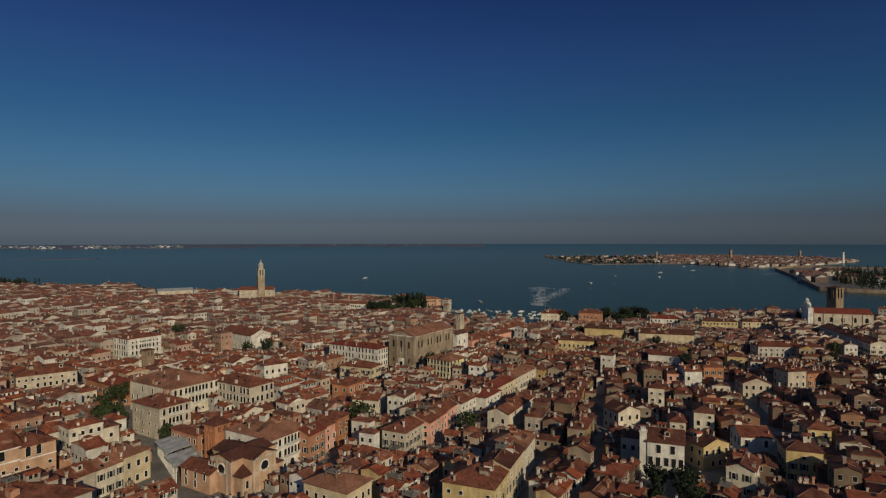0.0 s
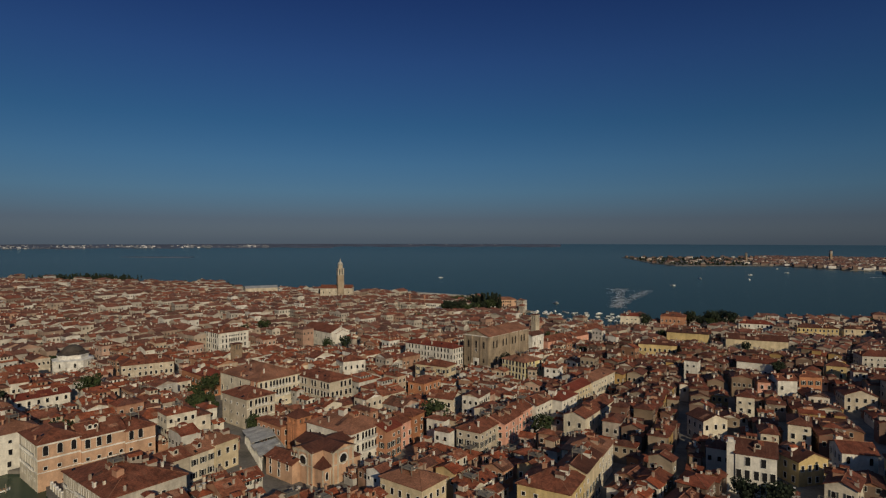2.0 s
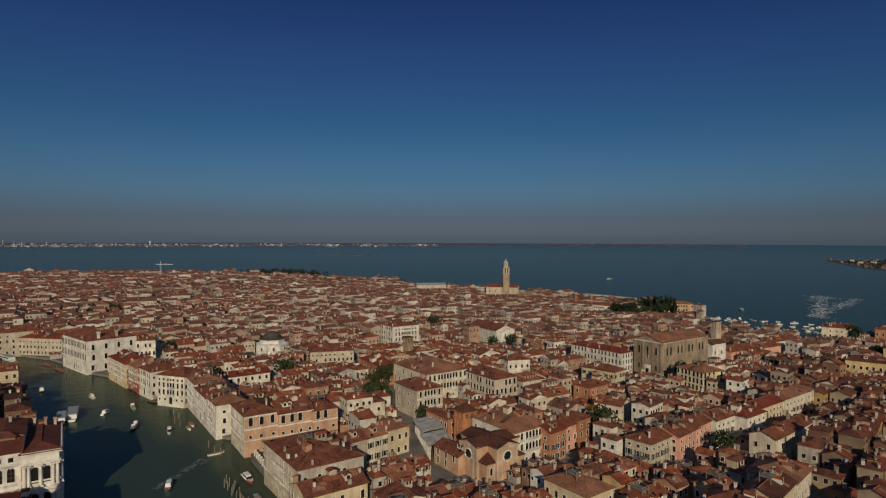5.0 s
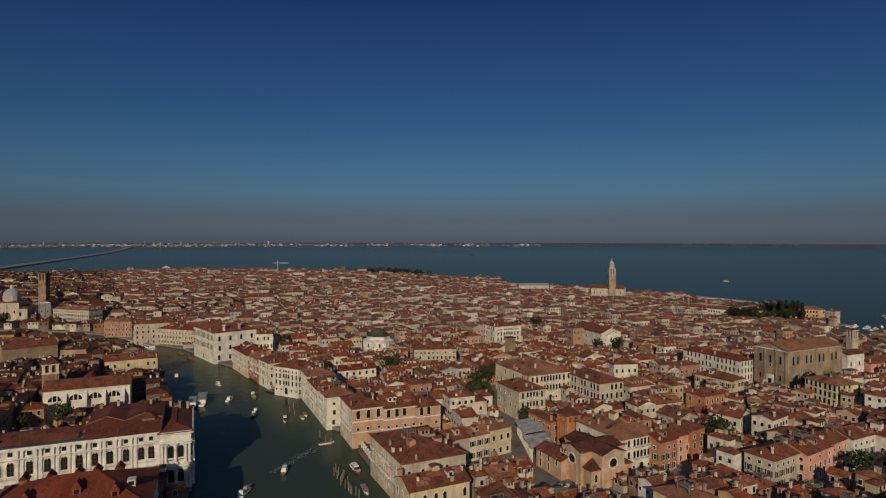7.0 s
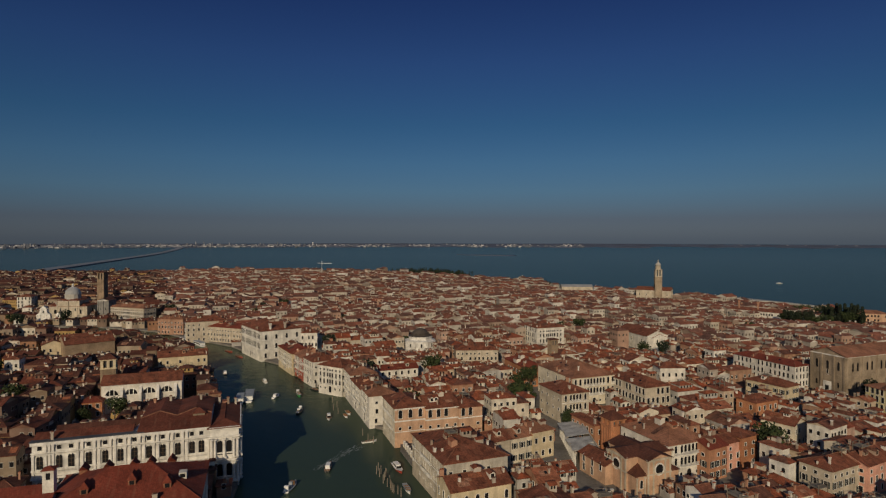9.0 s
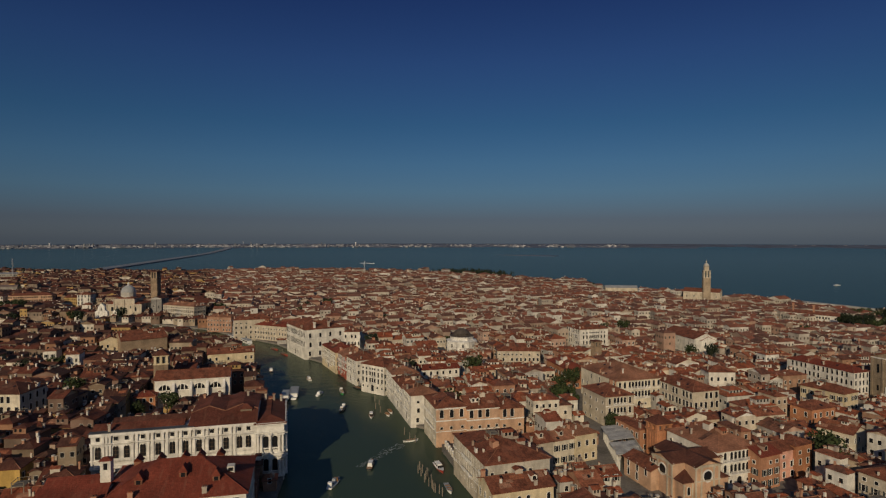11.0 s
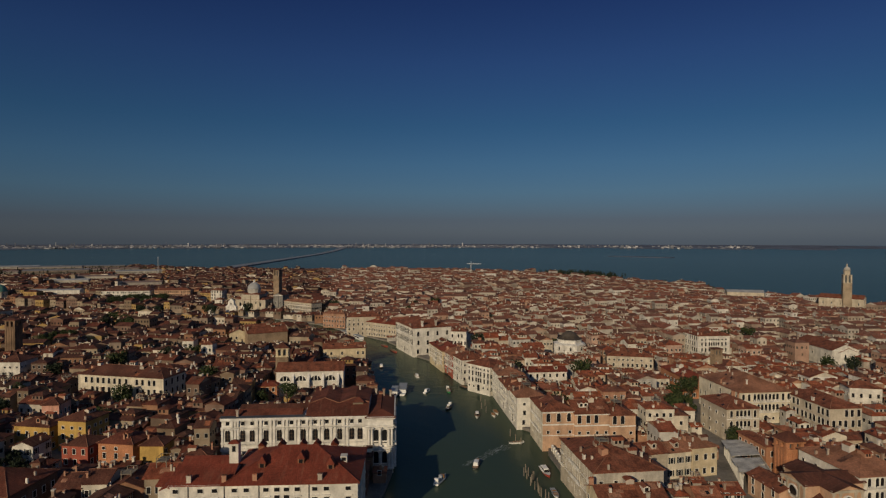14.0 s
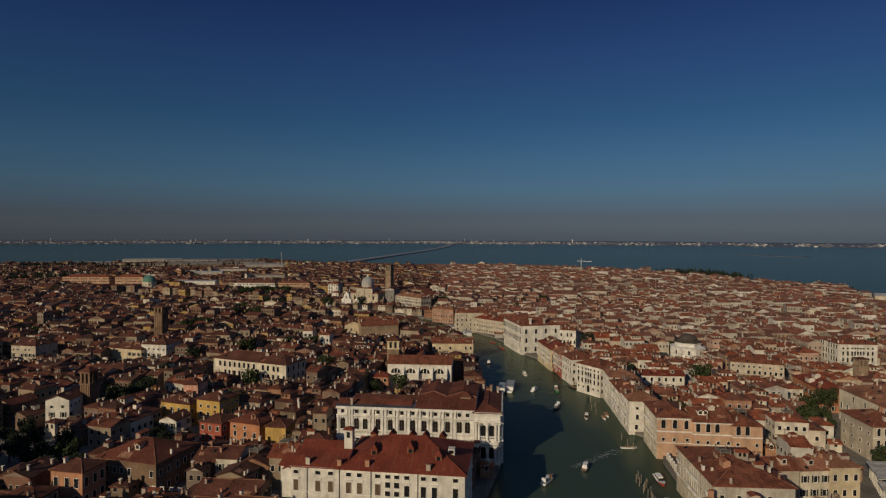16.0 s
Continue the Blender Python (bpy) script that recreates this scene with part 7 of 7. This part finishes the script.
for k in range(3800):
    b = r.uniform(24, 110)
    town = 0.25 + 0.75 * max(0.0, math.sin(radians((b - 40) * 2.2))) if b > 40 else 0.35 + 0.3 * math.sin(b * 1.3)
    if r.random() > town:
        continue
    x, y, z = on_far_water(r.uniform(4350, 4700), b)
    w = r.uniform(5, 22)
    h = r.choice((1, 2, 2, 3, 3, 4, 5, 7)) * r.uniform(0.7, 1.2)
    if b > 50 and r.random() < 0.03:
        h, w = r.uniform(10, 26), r.uniform(3, 8)
    g.place(x, y, b + 180)
    g.box(-w / 2, w / 2, 0, r.uniform(10, 20), z, z + h + 3)
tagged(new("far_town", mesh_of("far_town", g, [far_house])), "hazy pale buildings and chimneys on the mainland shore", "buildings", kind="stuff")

# road and rail causeway
bridge = thing("causeway", 0, 0, 0, 0, "long low causeway bridge across the lagoon", "bridge")
g, gp = Geo(), Geo()
a, b = Vector((-1538, 455)), Vector((-3864, 2108))
n = 90
for k in range(n):
    p, q = a.lerp(b, k / n), a.lerp(b, (k + 1) / n)
    z0, z1 = sea_level(p.length), sea_level(q.length)
    t = (q - p).normalized()
    o = Vector((-t.y, t.x)) * 20
    lo, hi = -0.5, 3.4
    pts = [(*(p - o), z0 + lo), (*(q - o), z1 + lo), (*(q + o), z1 + lo), (*(p + o), z0 + lo), (*(p - o), z0 + hi), (*(q - o), z1 + hi), (*(q + o), z1 + hi), (*(p + o), z0 + hi)]
    g.solid(pts, [(4, 5, 6, 7), (0, 1, 5, 4), (2, 3, 7, 6)])
    gp.place(p.x, p.y, math.degrees(math.atan2(t.y, t.x)))
    gp.box(-1.2, 1.2, -4.0, 4.0, z0 - 1, z0 + 3.25)
part("deck", g, [far_deck], bridge)
part("piers", gp, [far_deck], bridge)["kind"] = "stuff"

island("pier", [(-205, 846), (-180, 876), (-111, 841), (-58, 812), (-60, 808), (-113, 836), (-158, 834)], 1.8, [stone_grey], "long low stone pier off the northern shore", "pier")

# ---- crane and masts ----
def mast(x, y, h, label, jib=0.0):
    m = thing("tower_crane" if jib else "mast", x, y, LAND_Z, 25, label, "crane" if jib else "mast")
    g = Geo()
    for px in (-0.8, 0.8):
        for py in (-0.8, 0.8):
            g.box(px - 0.15, px + 0.15, py - 0.15, py + 0.15, 0, h)
    for k in range(int(h / 2)):
        g.box(-0.9, 0.9, -0.9, 0.9, k * 2 + 0.9, k * 2 + 1.1)
    part("tower", g, [metal], m)
    if jib:
        g = Geo()
        g.box(-jib * 0.4, jib, -0.5, 0.5, h - 1, h)
        part("jib", g, [metal], m)
        g = Geo()
        g.box(-0.4, 0.4, -0.4, 0.4, h, h + 5)
        part("apex", g, [metal], m)


mast(-971, 838, 27, "white tower crane above the northern roofs", 24)
mast(-1400, 300, 40, "tall thin white mast by the railway")


# ---- trees ----
def tree_meshes(seed, h, r, dark=False, slim=False):
    rr = random.Random(seed)
    g = Geo()
    top = h * (0.85 if slim else 0.6)
    g.ring(0, 0, 7, [(0.32, -0.2), (0.24, h * 0.25), (0.12, top * 0.8), (0.04, top)])
    if not slim:
        for k in range(6):
            a = k * 1.05 + rr.uniform(-0.3, 0.3)
            p0, p1 = Vector((0, 0, h * rr.uniform(0.25, 0.45))), Vector((math.cos(a) * r * 0.7, math.sin(a) * r * 0.7, h * rr.uniform(0.55, 0.8)))
            o = Vector((-math.sin(a), math.cos(a), 0)) * 0.09
            up = Vector((0, 0, 0.12))
            g.solid([p0 - o, p0 + o, p0 + up, p1 - o * 0.4, p1 + o * 0.4, p1 + up * 0.4], [(0, 3, 5, 2), (1, 2, 5, 4), (0, 1, 4, 3)])
    trunk = mesh_of("trunk", g, [bark])
    g = Geo()
    lobes = []
    if slim:
        lobes = [(0, 0, h * (0.15 + 0.8 * k / 9), r * (1.0 - 0.85 * abs(k / 9 - 0.3) ** 1.2)) for k in range(10)]
    else:
        for k in range(13):
            a, q = rr.uniform(0, 6.28), r * math.sqrt(rr.random()) * 0.72
            lobes.append((q * math.cos(a), q * math.sin(a), h * rr.uniform(0.45, 0.88), r * rr.uniform(0.28, 0.5)))
    for cx, cy, cz, cr in lobes:
        for k in range(70 if not slim else 60):
            d = Vector((rr.gauss(0, 1), rr.gauss(0, 1), rr.gauss(0, 0.8))).normalized() * cr * rr.uniform(0.75, 1.1)
            p = Vector((cx, cy, cz)) + d
            s1 = Vector((rr.gauss(0, 1), rr.gauss(0, 1), rr.gauss(0, 1))).normalized() * rr.uniform(0.22, 0.5)
            s2 = d.cross(s1).normalized() * rr.uniform(0.22, 0.45)
            g.face([p - s1, p + s2, p + s1, p - s2])
    crown = mesh_of("crown", g, [leaf_dark if dark else leaf])
    return trunk, crown


TREES = [tree_meshes(1, 9, 4.2), tree_meshes(2, 11, 4.8), tree_meshes(3, 8, 3.6), tree_meshes(4, 10, 4.4, dark=True)]
CYPRESS = [tree_meshes(6, 13, 1.5, True, True), tree_meshes(7, 11, 1.3, True, True)]


def tree(x, y, kind, scale=1.0, label="leafy green tree between the houses"):
    trunk, crown = kind
    t = thing("tree", x, y, LAND_Z, (x * 37 + y * 11) % 360, label, "tree")
    t.scale = (scale,) * 3
    put("trunk", trunk, t)
    put("crown", crown, t)


for x, y, k, s in ((-149, 268, 1, 1.15), (-153, 262, 0, 1.0), (-144, 258, 2, 0.8), (-136, 247, 2, 0.7), (72, 172, 3, 1.1), (65, 178, 3, 1.0), (70, 164, 3, 1.0), (61, 168, 3, 0.8), (76, 180, 3, 0.8),
                   (-206, 453, 1, 1.2), (-90, 480, 0, 1.1), (-86, 484, 3, 1.0), (24, 452, 0, 1.0), (28, 457, 2, 1.0), (159, 538, 3, 1.2), (172, 545, 3, 1.3), (165, 532, 1, 1.0), (178, 538, 3, 1.0),
                   (-356, 154, 1, 0.9), (-352, 158, 3, 0.9), (-307, -10, 3, 1.0), (-552, 96, 3, 1.2), (-546, 98, 1, 1.1), (-270, 39, 3, 1.0), (-278, 35, 1, 0.9), (-242, -30, 3, 0.75), (-234, -25, 3, 0.75), (-250, -36, 3, 0.75), (-258, -40, 3, 0.75), (-246, -40, 3, 0.75), (-238, -35, 3, 0.75), (-228, -22, 1, 1.0), (-265, -44, 3, 0.75),
                   (-614, 182, 3, 1.2), (-622, 178, 1, 1.1), (-48, 600, 3, 1.3), (-38, 618, 3, 1.3), (-30, 632, 1, 1.3), (-52, 592, 1, 1.2), (-22, 640, 3, 1.2), (-44, 610, 1, 1.2), (-305, 246, 3, 0.9), (-297, 243, 3, 0.8), (-288, 240, 0, 0.7)):
    tree(x, y, TREES[k], s)
for x, y in GARDENS:
    tree(x, y, TREES[int(x * 7) % 4], 0.8 + (x * 0.37) % 0.55, "leafy garden tree between close-built houses")
# Dark trees added as stand-ins for the deep shade of the western courts.
for k in range(6):
    rr = random.Random(k)
    tree(-244 + k * 5, 4.5 + rr.uniform(-4, 4), TREES[3], rr.uniform(0.5, 0.8), "dark tree standing in for the shade of a court")
for k in range(9):
    tree(-316 + k * 3.1, 2.5 - k * 2.0 + (k % 2) * 4, TREES[3], 0.95, "dark tree standing in for shade beside a campanile")
for x, y in ((-262, -48), (-256, -34), (-270, -38), (-230, -32), (-222, -26), (-248, -24), (-240, -44), (-218, -18)):
    tree(x, y, TREES[3], 0.85, "dark tree standing in for the shade of a court")
for x, y in ((108, 524), (170, 552), (182, 556), (152, 548), (188, 548), (-66, 604), (-74, 612), (-58, 618)):
    tree(x, y, TREES[3], 1.5, "tall dark tree by the northern shore")
grove = random.Random(8)
for _ in range(18):
    u, v = grove.random(), grove.random()
    tree(-84 + 44 * u, 668 + 26 * v - 12 * u, TREES[grove.choice((0, 1, 3))], grove.uniform(1.0, 1.5), "tall tree in the gardens by the northern shore")
for cx, cy, n in ((-560, 100, 7), (-500, 40, 5), (-392, 88, 4), (-330, 20, 4), (-640, 130, 7)):
    for _ in range(n):
        tree(cx + grove.uniform(-14, 14), cy + grove.uniform(-9, 9), TREES[grove.choice((1, 3, 3))], grove.uniform(0.9, 1.3), "dark garden tree among old houses")
for k in range(16):
    tree(-775 + (k % 4) * 13, 115 + k * 4, TREES[(3, 1, 3, 0)[k % 4]], 1.2 + 0.1 * (k % 3), "dark park tree near the station")
for x, y in ((-34, 652), (-29, 655), (-40, 648), (-24, 648), (-46, 640), (-20, 630), (-31, 644), (-37, 641), (-43, 634), (-50, 645), (-26, 638)):
    tree(x, y, CYPRESS[(x + y) % 2], 1.55, "dark slim cypress by the lagoon")


def wood_stuff(name, outline, count, seed, h, label):
    r = random.Random(seed)
    g = Geo()
    xs, ys = [p[0] for p in outline], [p[1] for p in outline]
    pts = [(r.uniform(min(xs), max(xs)), r.uniform(min(ys), max(ys))) for _ in range(count)]
    ok = inside(np.array([p[0] for p in pts]), np.array([p[1] for p in pts]), outline)
    for (x, y), k in zip(pts, ok):
        if not k:
            continue
        hh, rad = h * r.uniform(0.7, 1.25), r.uniform(1.6, 3.4)
        for _ in range(26):
            a, q = r.uniform(0, 6.28), r.random()
            z = LAND_Z + hh * (0.15 + 0.85 * q)
            ww = rad * (1.1 - q) * r.uniform(0.5, 1.1)
            p = Vector((x + ww * math.cos(a), y + ww * math.sin(a), z))
            s1 = Vector((r.gauss(0, 1), r.gauss(0, 1), r.gauss(0, 1))).normalized() * r.uniform(0.8, 1.5)
            s2 = Vector((-math.sin(a), math.cos(a), 0.5)).cross(s1).normalized() * r.uniform(0.8, 1.4)
            g.face([p - s1, p + s2, p + s1, p - s2])
    tagged(new(name, mesh_of(name, g, [leaf_dark])), label, "trees", kind="stuff")


wood_stuff("cemetery_trees", [(640, 900), (700, 880), (900, 810), (1200, 1050), (1150, 1350), (880, 1330), (720, 1080)], 1500, 5, 16, "dark cypresses crowding the cemetery island")
wood_stuff("shore_trees", [(-420, 828), (-480, 905), (-650, 915), (-640, 890), (-490, 880), (-430, 800)], 160, 6, 10, "line of dark trees on the northern shore")
wood_stuff("island_trees", [(458, 2600), (452, 2300), (446, 2030), (480, 1862), (690, 1892), (800, 2150), (960, 2600), (700, 2690)], 1100, 22, 5, "low dark scrub and trees on the lagoon island")
wood_stuff("park_trees", [(-870, 930), (-860, 975), (-810, 1015), (-740, 1000), (-665, 965), (-690, 930), (-780, 940)], 420, 23, 13, "dark park trees on the northern shore")
wood_stuff("railway_trees", [(-1480, -260), (-1180, -260), (-1130, -40), (-1250, 40), (-1450, -20)], 800, 12, 11, "dark trees round the railway yard")
wood_stuff("harbour_trees", [(-1800, -330), (-1500, -300), (-1400, 120), (-1560, 330), (-1700, 250), (-1650, 0)], 700, 15, 12, "dark trees between the harbour sheds")
wood_stuff("garden_trees", [(-1500, 400), (-1560, 370), (-1620, 300), (-1480, 280), (-1400, 380)], 160, 9, 12, "dark trees by the causeway head")


# ---- boats ----
def hull(g, length, beam, deck, mat=0, inner=1):
    n = 9
    pts = []
    for k in range(n):
        t = k / (n - 1)
        half = beam / 2 * min(1.0, 0.78 + t * 0.5) * (1 - max(0.0, (t - 0.55) / 0.45) ** 2.2)
        x = -length / 2 + t * length
        rise = deck + 0.35 * max(0, t - 0.5) ** 2 * 4
        pts += [(x, -half * 0.6, -0.3), (x, -half, rise), (x, half, rise), (x, half * 0.6, -0.3)]
    f = []
    for k in range(n - 1):
        a, b = k * 4, k * 4 + 4
        f += [(a, b, b + 1, a + 1), (b + 3, a + 3, a + 2, b + 2)]
    f.append((0, 1, 2, 3))
    g.solid(pts, f, mat)
    for k in range(n - 1):
        a, b = k * 4, k * 4 + 4
        g.face([pts[a + 1], pts[b + 1], pts[b + 2], pts[a + 2]], inner)


def boat(name, x, y, turn, length, beam, hull_mat, deck_mat, cabin, label, group=""):
    length, beam = (length * 0.85, beam * 0.9) if cabin != "bus" else (length, beam)
    b = thing(name, x, y, 0.05, turn, label, "boat", group)
    g = Geo()
    hull(g, length, beam, 0.55 if length < 12 else 0.9)
    part("hull", g, [hull_mat, deck_mat], b)
    if cabin == "taxi":
        g = Geo()
        g.box(-length * 0.28, length * 0.12, -beam * 0.36, beam * 0.36, 0.5, 1.75, 0, flare=-0.12)
        part("cabin", g, [white_paint], b)
        g = Geo()
        g.box(-length * 0.26, length * 0.1, -beam * 0.36, beam * 0.36, 0.95, 1.35, 0)
        part("cabin_window", g, [glass], b)
        g = Geo()
        g.box(length * 0.13, length * 0.15, -beam * 0.34, beam * 0.34, 0.6, 1.4, 0)
        part("windscreen", g, [glass], b)
    elif cabin == "bus":
        g = Geo()
        g.box(-length * 0.4, length * 0.34, -beam * 0.44, beam * 0.44, 0.9, 2.9, 0)
        part("cabin", g, [white_paint], b)
        g = Geo()
        g.box(-length * 0.39, length * 0.33, -beam * 0.45, beam * 0.45, 1.6, 2.4, 0)
        part("cabin_window", g, [glass], b)
        g = Geo()
        g.box(-length * 0.43, length * 0.38, -beam * 0.48, beam * 0.48, 2.9, 3.1, 0)
        part("roof", g, [canvas], b)
    elif cabin == "load":
        rr = random.Random(int(x))
        for k in range(5):
            g = Geo()
            cx = -length * 0.3 + k * length * 0.13
            g.box(cx, cx + 0.9, -0.6 + rr.uniform(-0.3, 0.3), 0.6, 0.55, 0.9 + rr.random(), 0)
            part("crate", g, [rr.choice((canvas, teak, wood_grey, white_paint))], b)
        g = Geo()
        g.box(-length * 0.45, -length * 0.34, -0.7, 0.7, 0.5, 2.0, 0)
        part("wheelhouse", g, [white_paint], b)
    elif cabin == "open":
        for k in (-0.22, 0.02, 0.2):
            g = Geo()
            g.box(length * k, length * k + 0.4, -beam * 0.36, beam * 0.36, 0.55, 0.75, 0)
            part("thwart", g, [teak], b)
    return b


for x, y, t, l, w, hm, dm, cb, lab in (
        (-313, 195.7, 150, 11, 2.8, dark_paint, teak, "taxi", "dark motorboat on the canal"), (-277.5, 197.7, 160, 8.5, 2.3, white_paint, teak, "taxi", "white and teak water taxi"),
        (-246.3, 182.3, 120, 8.5, 2.4, white_paint, white_paint, "taxi", "white motorboat with a cabin"), (-240.1, 191.8, 330, 10, 2.8, green_paint, wood_grey, "load", "green cargo barge with crates"),
        (-216.1, 172.6, 310, 11, 2.9, dark_paint, wood_grey, "load", "dark cargo barge loaded with crates"), (-198.6, 175.2, 320, 9, 2.5, white_paint, teak, "taxi", "white and teak water taxi"),
        (-155.3, 136.8, 130, 10, 2.6, dark_paint, teak, "taxi", "dark teak water taxi with a white cabin"), (-152.5, 118.5, 120, 10, 2.8, white_paint, canvas, "load", "white work boat with cargo"),
        (-253.0, 166.6, 140, 14, 4.2, white_paint, canvas, "bus", "long white water bus at its stop"), (-254.7, 172.7, 142, 17, 4.4, white_paint, canvas, "bus", "long white water bus at its stop"),
        (-135.7, 151, 330, 11, 2.8, red_paint, white_paint, "taxi", "red and white moored motorboat"), (-122.0, 140.3, 325, 9, 2.2, white_paint, canvas, "open", "white moored open boat"),
        (-231.5, 206, 15, 12, 3.2, green_paint, green_paint, "open", "bright green barge moored by the quay"), (-241, 203.5, 350, 10, 2.8, dark_paint, wood_grey, "open", "dark barge moored by the quay"),
        (-197, 185.5, 330, 8, 2.2, white_paint, teak, "open", "white open boat moored by the quay"), (-194.5, 181.5, 330, 7, 2.0, white_paint, teak, "open", "white open boat moored by the quay"), (-162.4, 164, 60, 7, 1.8, white_paint, wood_grey, "open", "small pale boat moored by the quay"),
        (-272, 216.5, 340, 9, 2.4, dark_paint, teak, "open", "dark moored rowing boat"), (-265, 214, 340, 9, 2.4, dark_paint, teak, "open", "dark moored rowing boat"), (-258, 212, 335, 9, 2.4, wood, teak, "open", "brown moored rowing boat"),
        (-350.5, 230, 345, 14, 3.4, red_paint, wood_grey, "open", "red-brown barge moored by the quay"), (-372, 236, 350, 12, 3.2, red_paint, wood_grey, "open", "red-brown barge moored by the quay"),
        (-412, 236, 170, 18, 4.4, white_paint, canvas, "bus", "long white water bus at its stop"), (-386, 222, 160, 10, 2.6, white_paint, teak, "taxi", "white motorboat with a cabin"), (-435, 238, 175, 18, 4.4, white_paint, canvas, "bus", "long white water bus at its stop"),
        (-505, 230, 20, 20, 4.6, white_paint, canvas, "bus", "long white water bus on the canal"), (-460, 226, 170, 9, 2.5, dark_paint, teak, "taxi", "dark motorboat on the canal")):
    boat("boat", x, y, t, l, w, hm, dm, cb, lab, "boats on the canal")
r = random.Random(77)
for x, y in ((368, 1253), (266, 1061), (456, 1234), (47, 746), (-161, 1211), (640, 1500), (520, 1400), (700, 1700)):
    boat("motorboat", x, y, r.uniform(0, 360), 14, 4, white_paint, white_paint, "taxi", "white motorboat out on the lagoon", "boats on the lagoon")
first = boat("moored_boat", 20, 648, 40, 7.0, 2.4, white_paint, white_paint, "taxi", "white motorboat moored in the marina", "marina boats")
second = boat("moored_boat", 30, 650, 40, 6.0, 2.0, white_paint, canvas, "open", "white open boat moored in the marina", "marina boats")
for k in range(64):
    row, i = divmod(k, 13)
    x, y = 4 + i * 8.6 + r.uniform(-4, 4), 662 - row * 16 + i * -2.0 + r.uniform(-7, 7)
    if x - 0.4 * (640 - y) < -14:
        continue
    copy_thing(first if r.random() < 0.6 else second, pose(x, y, 0.05, 0, 0, r.choice((35, 215, 125)) + r.uniform(-15, 15)))


def post(x, y, group):
    p = thing("mooring_post", x, y, 0, 0, "weathered wooden mooring post standing in the canal", "mooring post", group)
    g = Geo()
    g.ring(0, 0, 8, [(0.16, -1), (0.15, 2.6), (0.17, 2.65), (0.05, 3.0)])
    part("pole", g, [wood_grey], p)


for k in range(16):
    post(-140 + k * 1.3 + r.uniform(-0.6, 0.6), 146 - k * 0.75 + r.uniform(-2.2, 1.2), "mooring posts by the quay")
for x, y in ((-209, 189.5), (-216, 193), (-206, 184.5), (-200, 182), (-160, 164), (-164, 165), (-170, 168), (-234, 206), (-245, 207), (-262, 215), (-276, 217.5), (-340, 227), (-355, 231)):
    post(x, y, "mooring posts by the quay")


def wash(name, x, y, turn, length, width, seed, label, mat=None, count=110):
    """Broken foam as many thin shreds on the water."""
    r = random.Random(seed)
    g = Geo()
    for _ in range(count):
        u = r.random()
        px, py = (u - 0.5) * length, r.gauss(0, 0.3) * width * (0.35 + 0.65 * u)
        a, l, w = r.gauss(0, 0.5), length * r.uniform(0.02, 0.06), width * r.uniform(0.01, 0.03)
        c, s = math.cos(a), math.sin(a)
        g.place(x, y, turn)
        g.face([(px - l * c, py - l * s, 0.06), (px + w * s, py - w * c, 0.06), (px + l * c, py + l * s, 0.06), (px - w * s, py + w * c, 0.06)])
    tagged(new(name, mesh_of(name, g, [mat or foam])), label, "foam", kind="stuff")


wash("ferry_wash", 140, 845, 80, 280, 22, 4, "churned white wash behind a ferry", foam_white, 190)
wash("ferry_wash", 158, 835, 70, 250, 20, 9, "churned white wash behind a ferry", foam_white, 150)
wash("boat_wake", -160, 146, 100, 26, 5, 5, "curved pale wake of a boat")
wash("boat_wake", 840, 1380, 20, 220, 12, 6, "long white wake across the lagoon", foam_white)
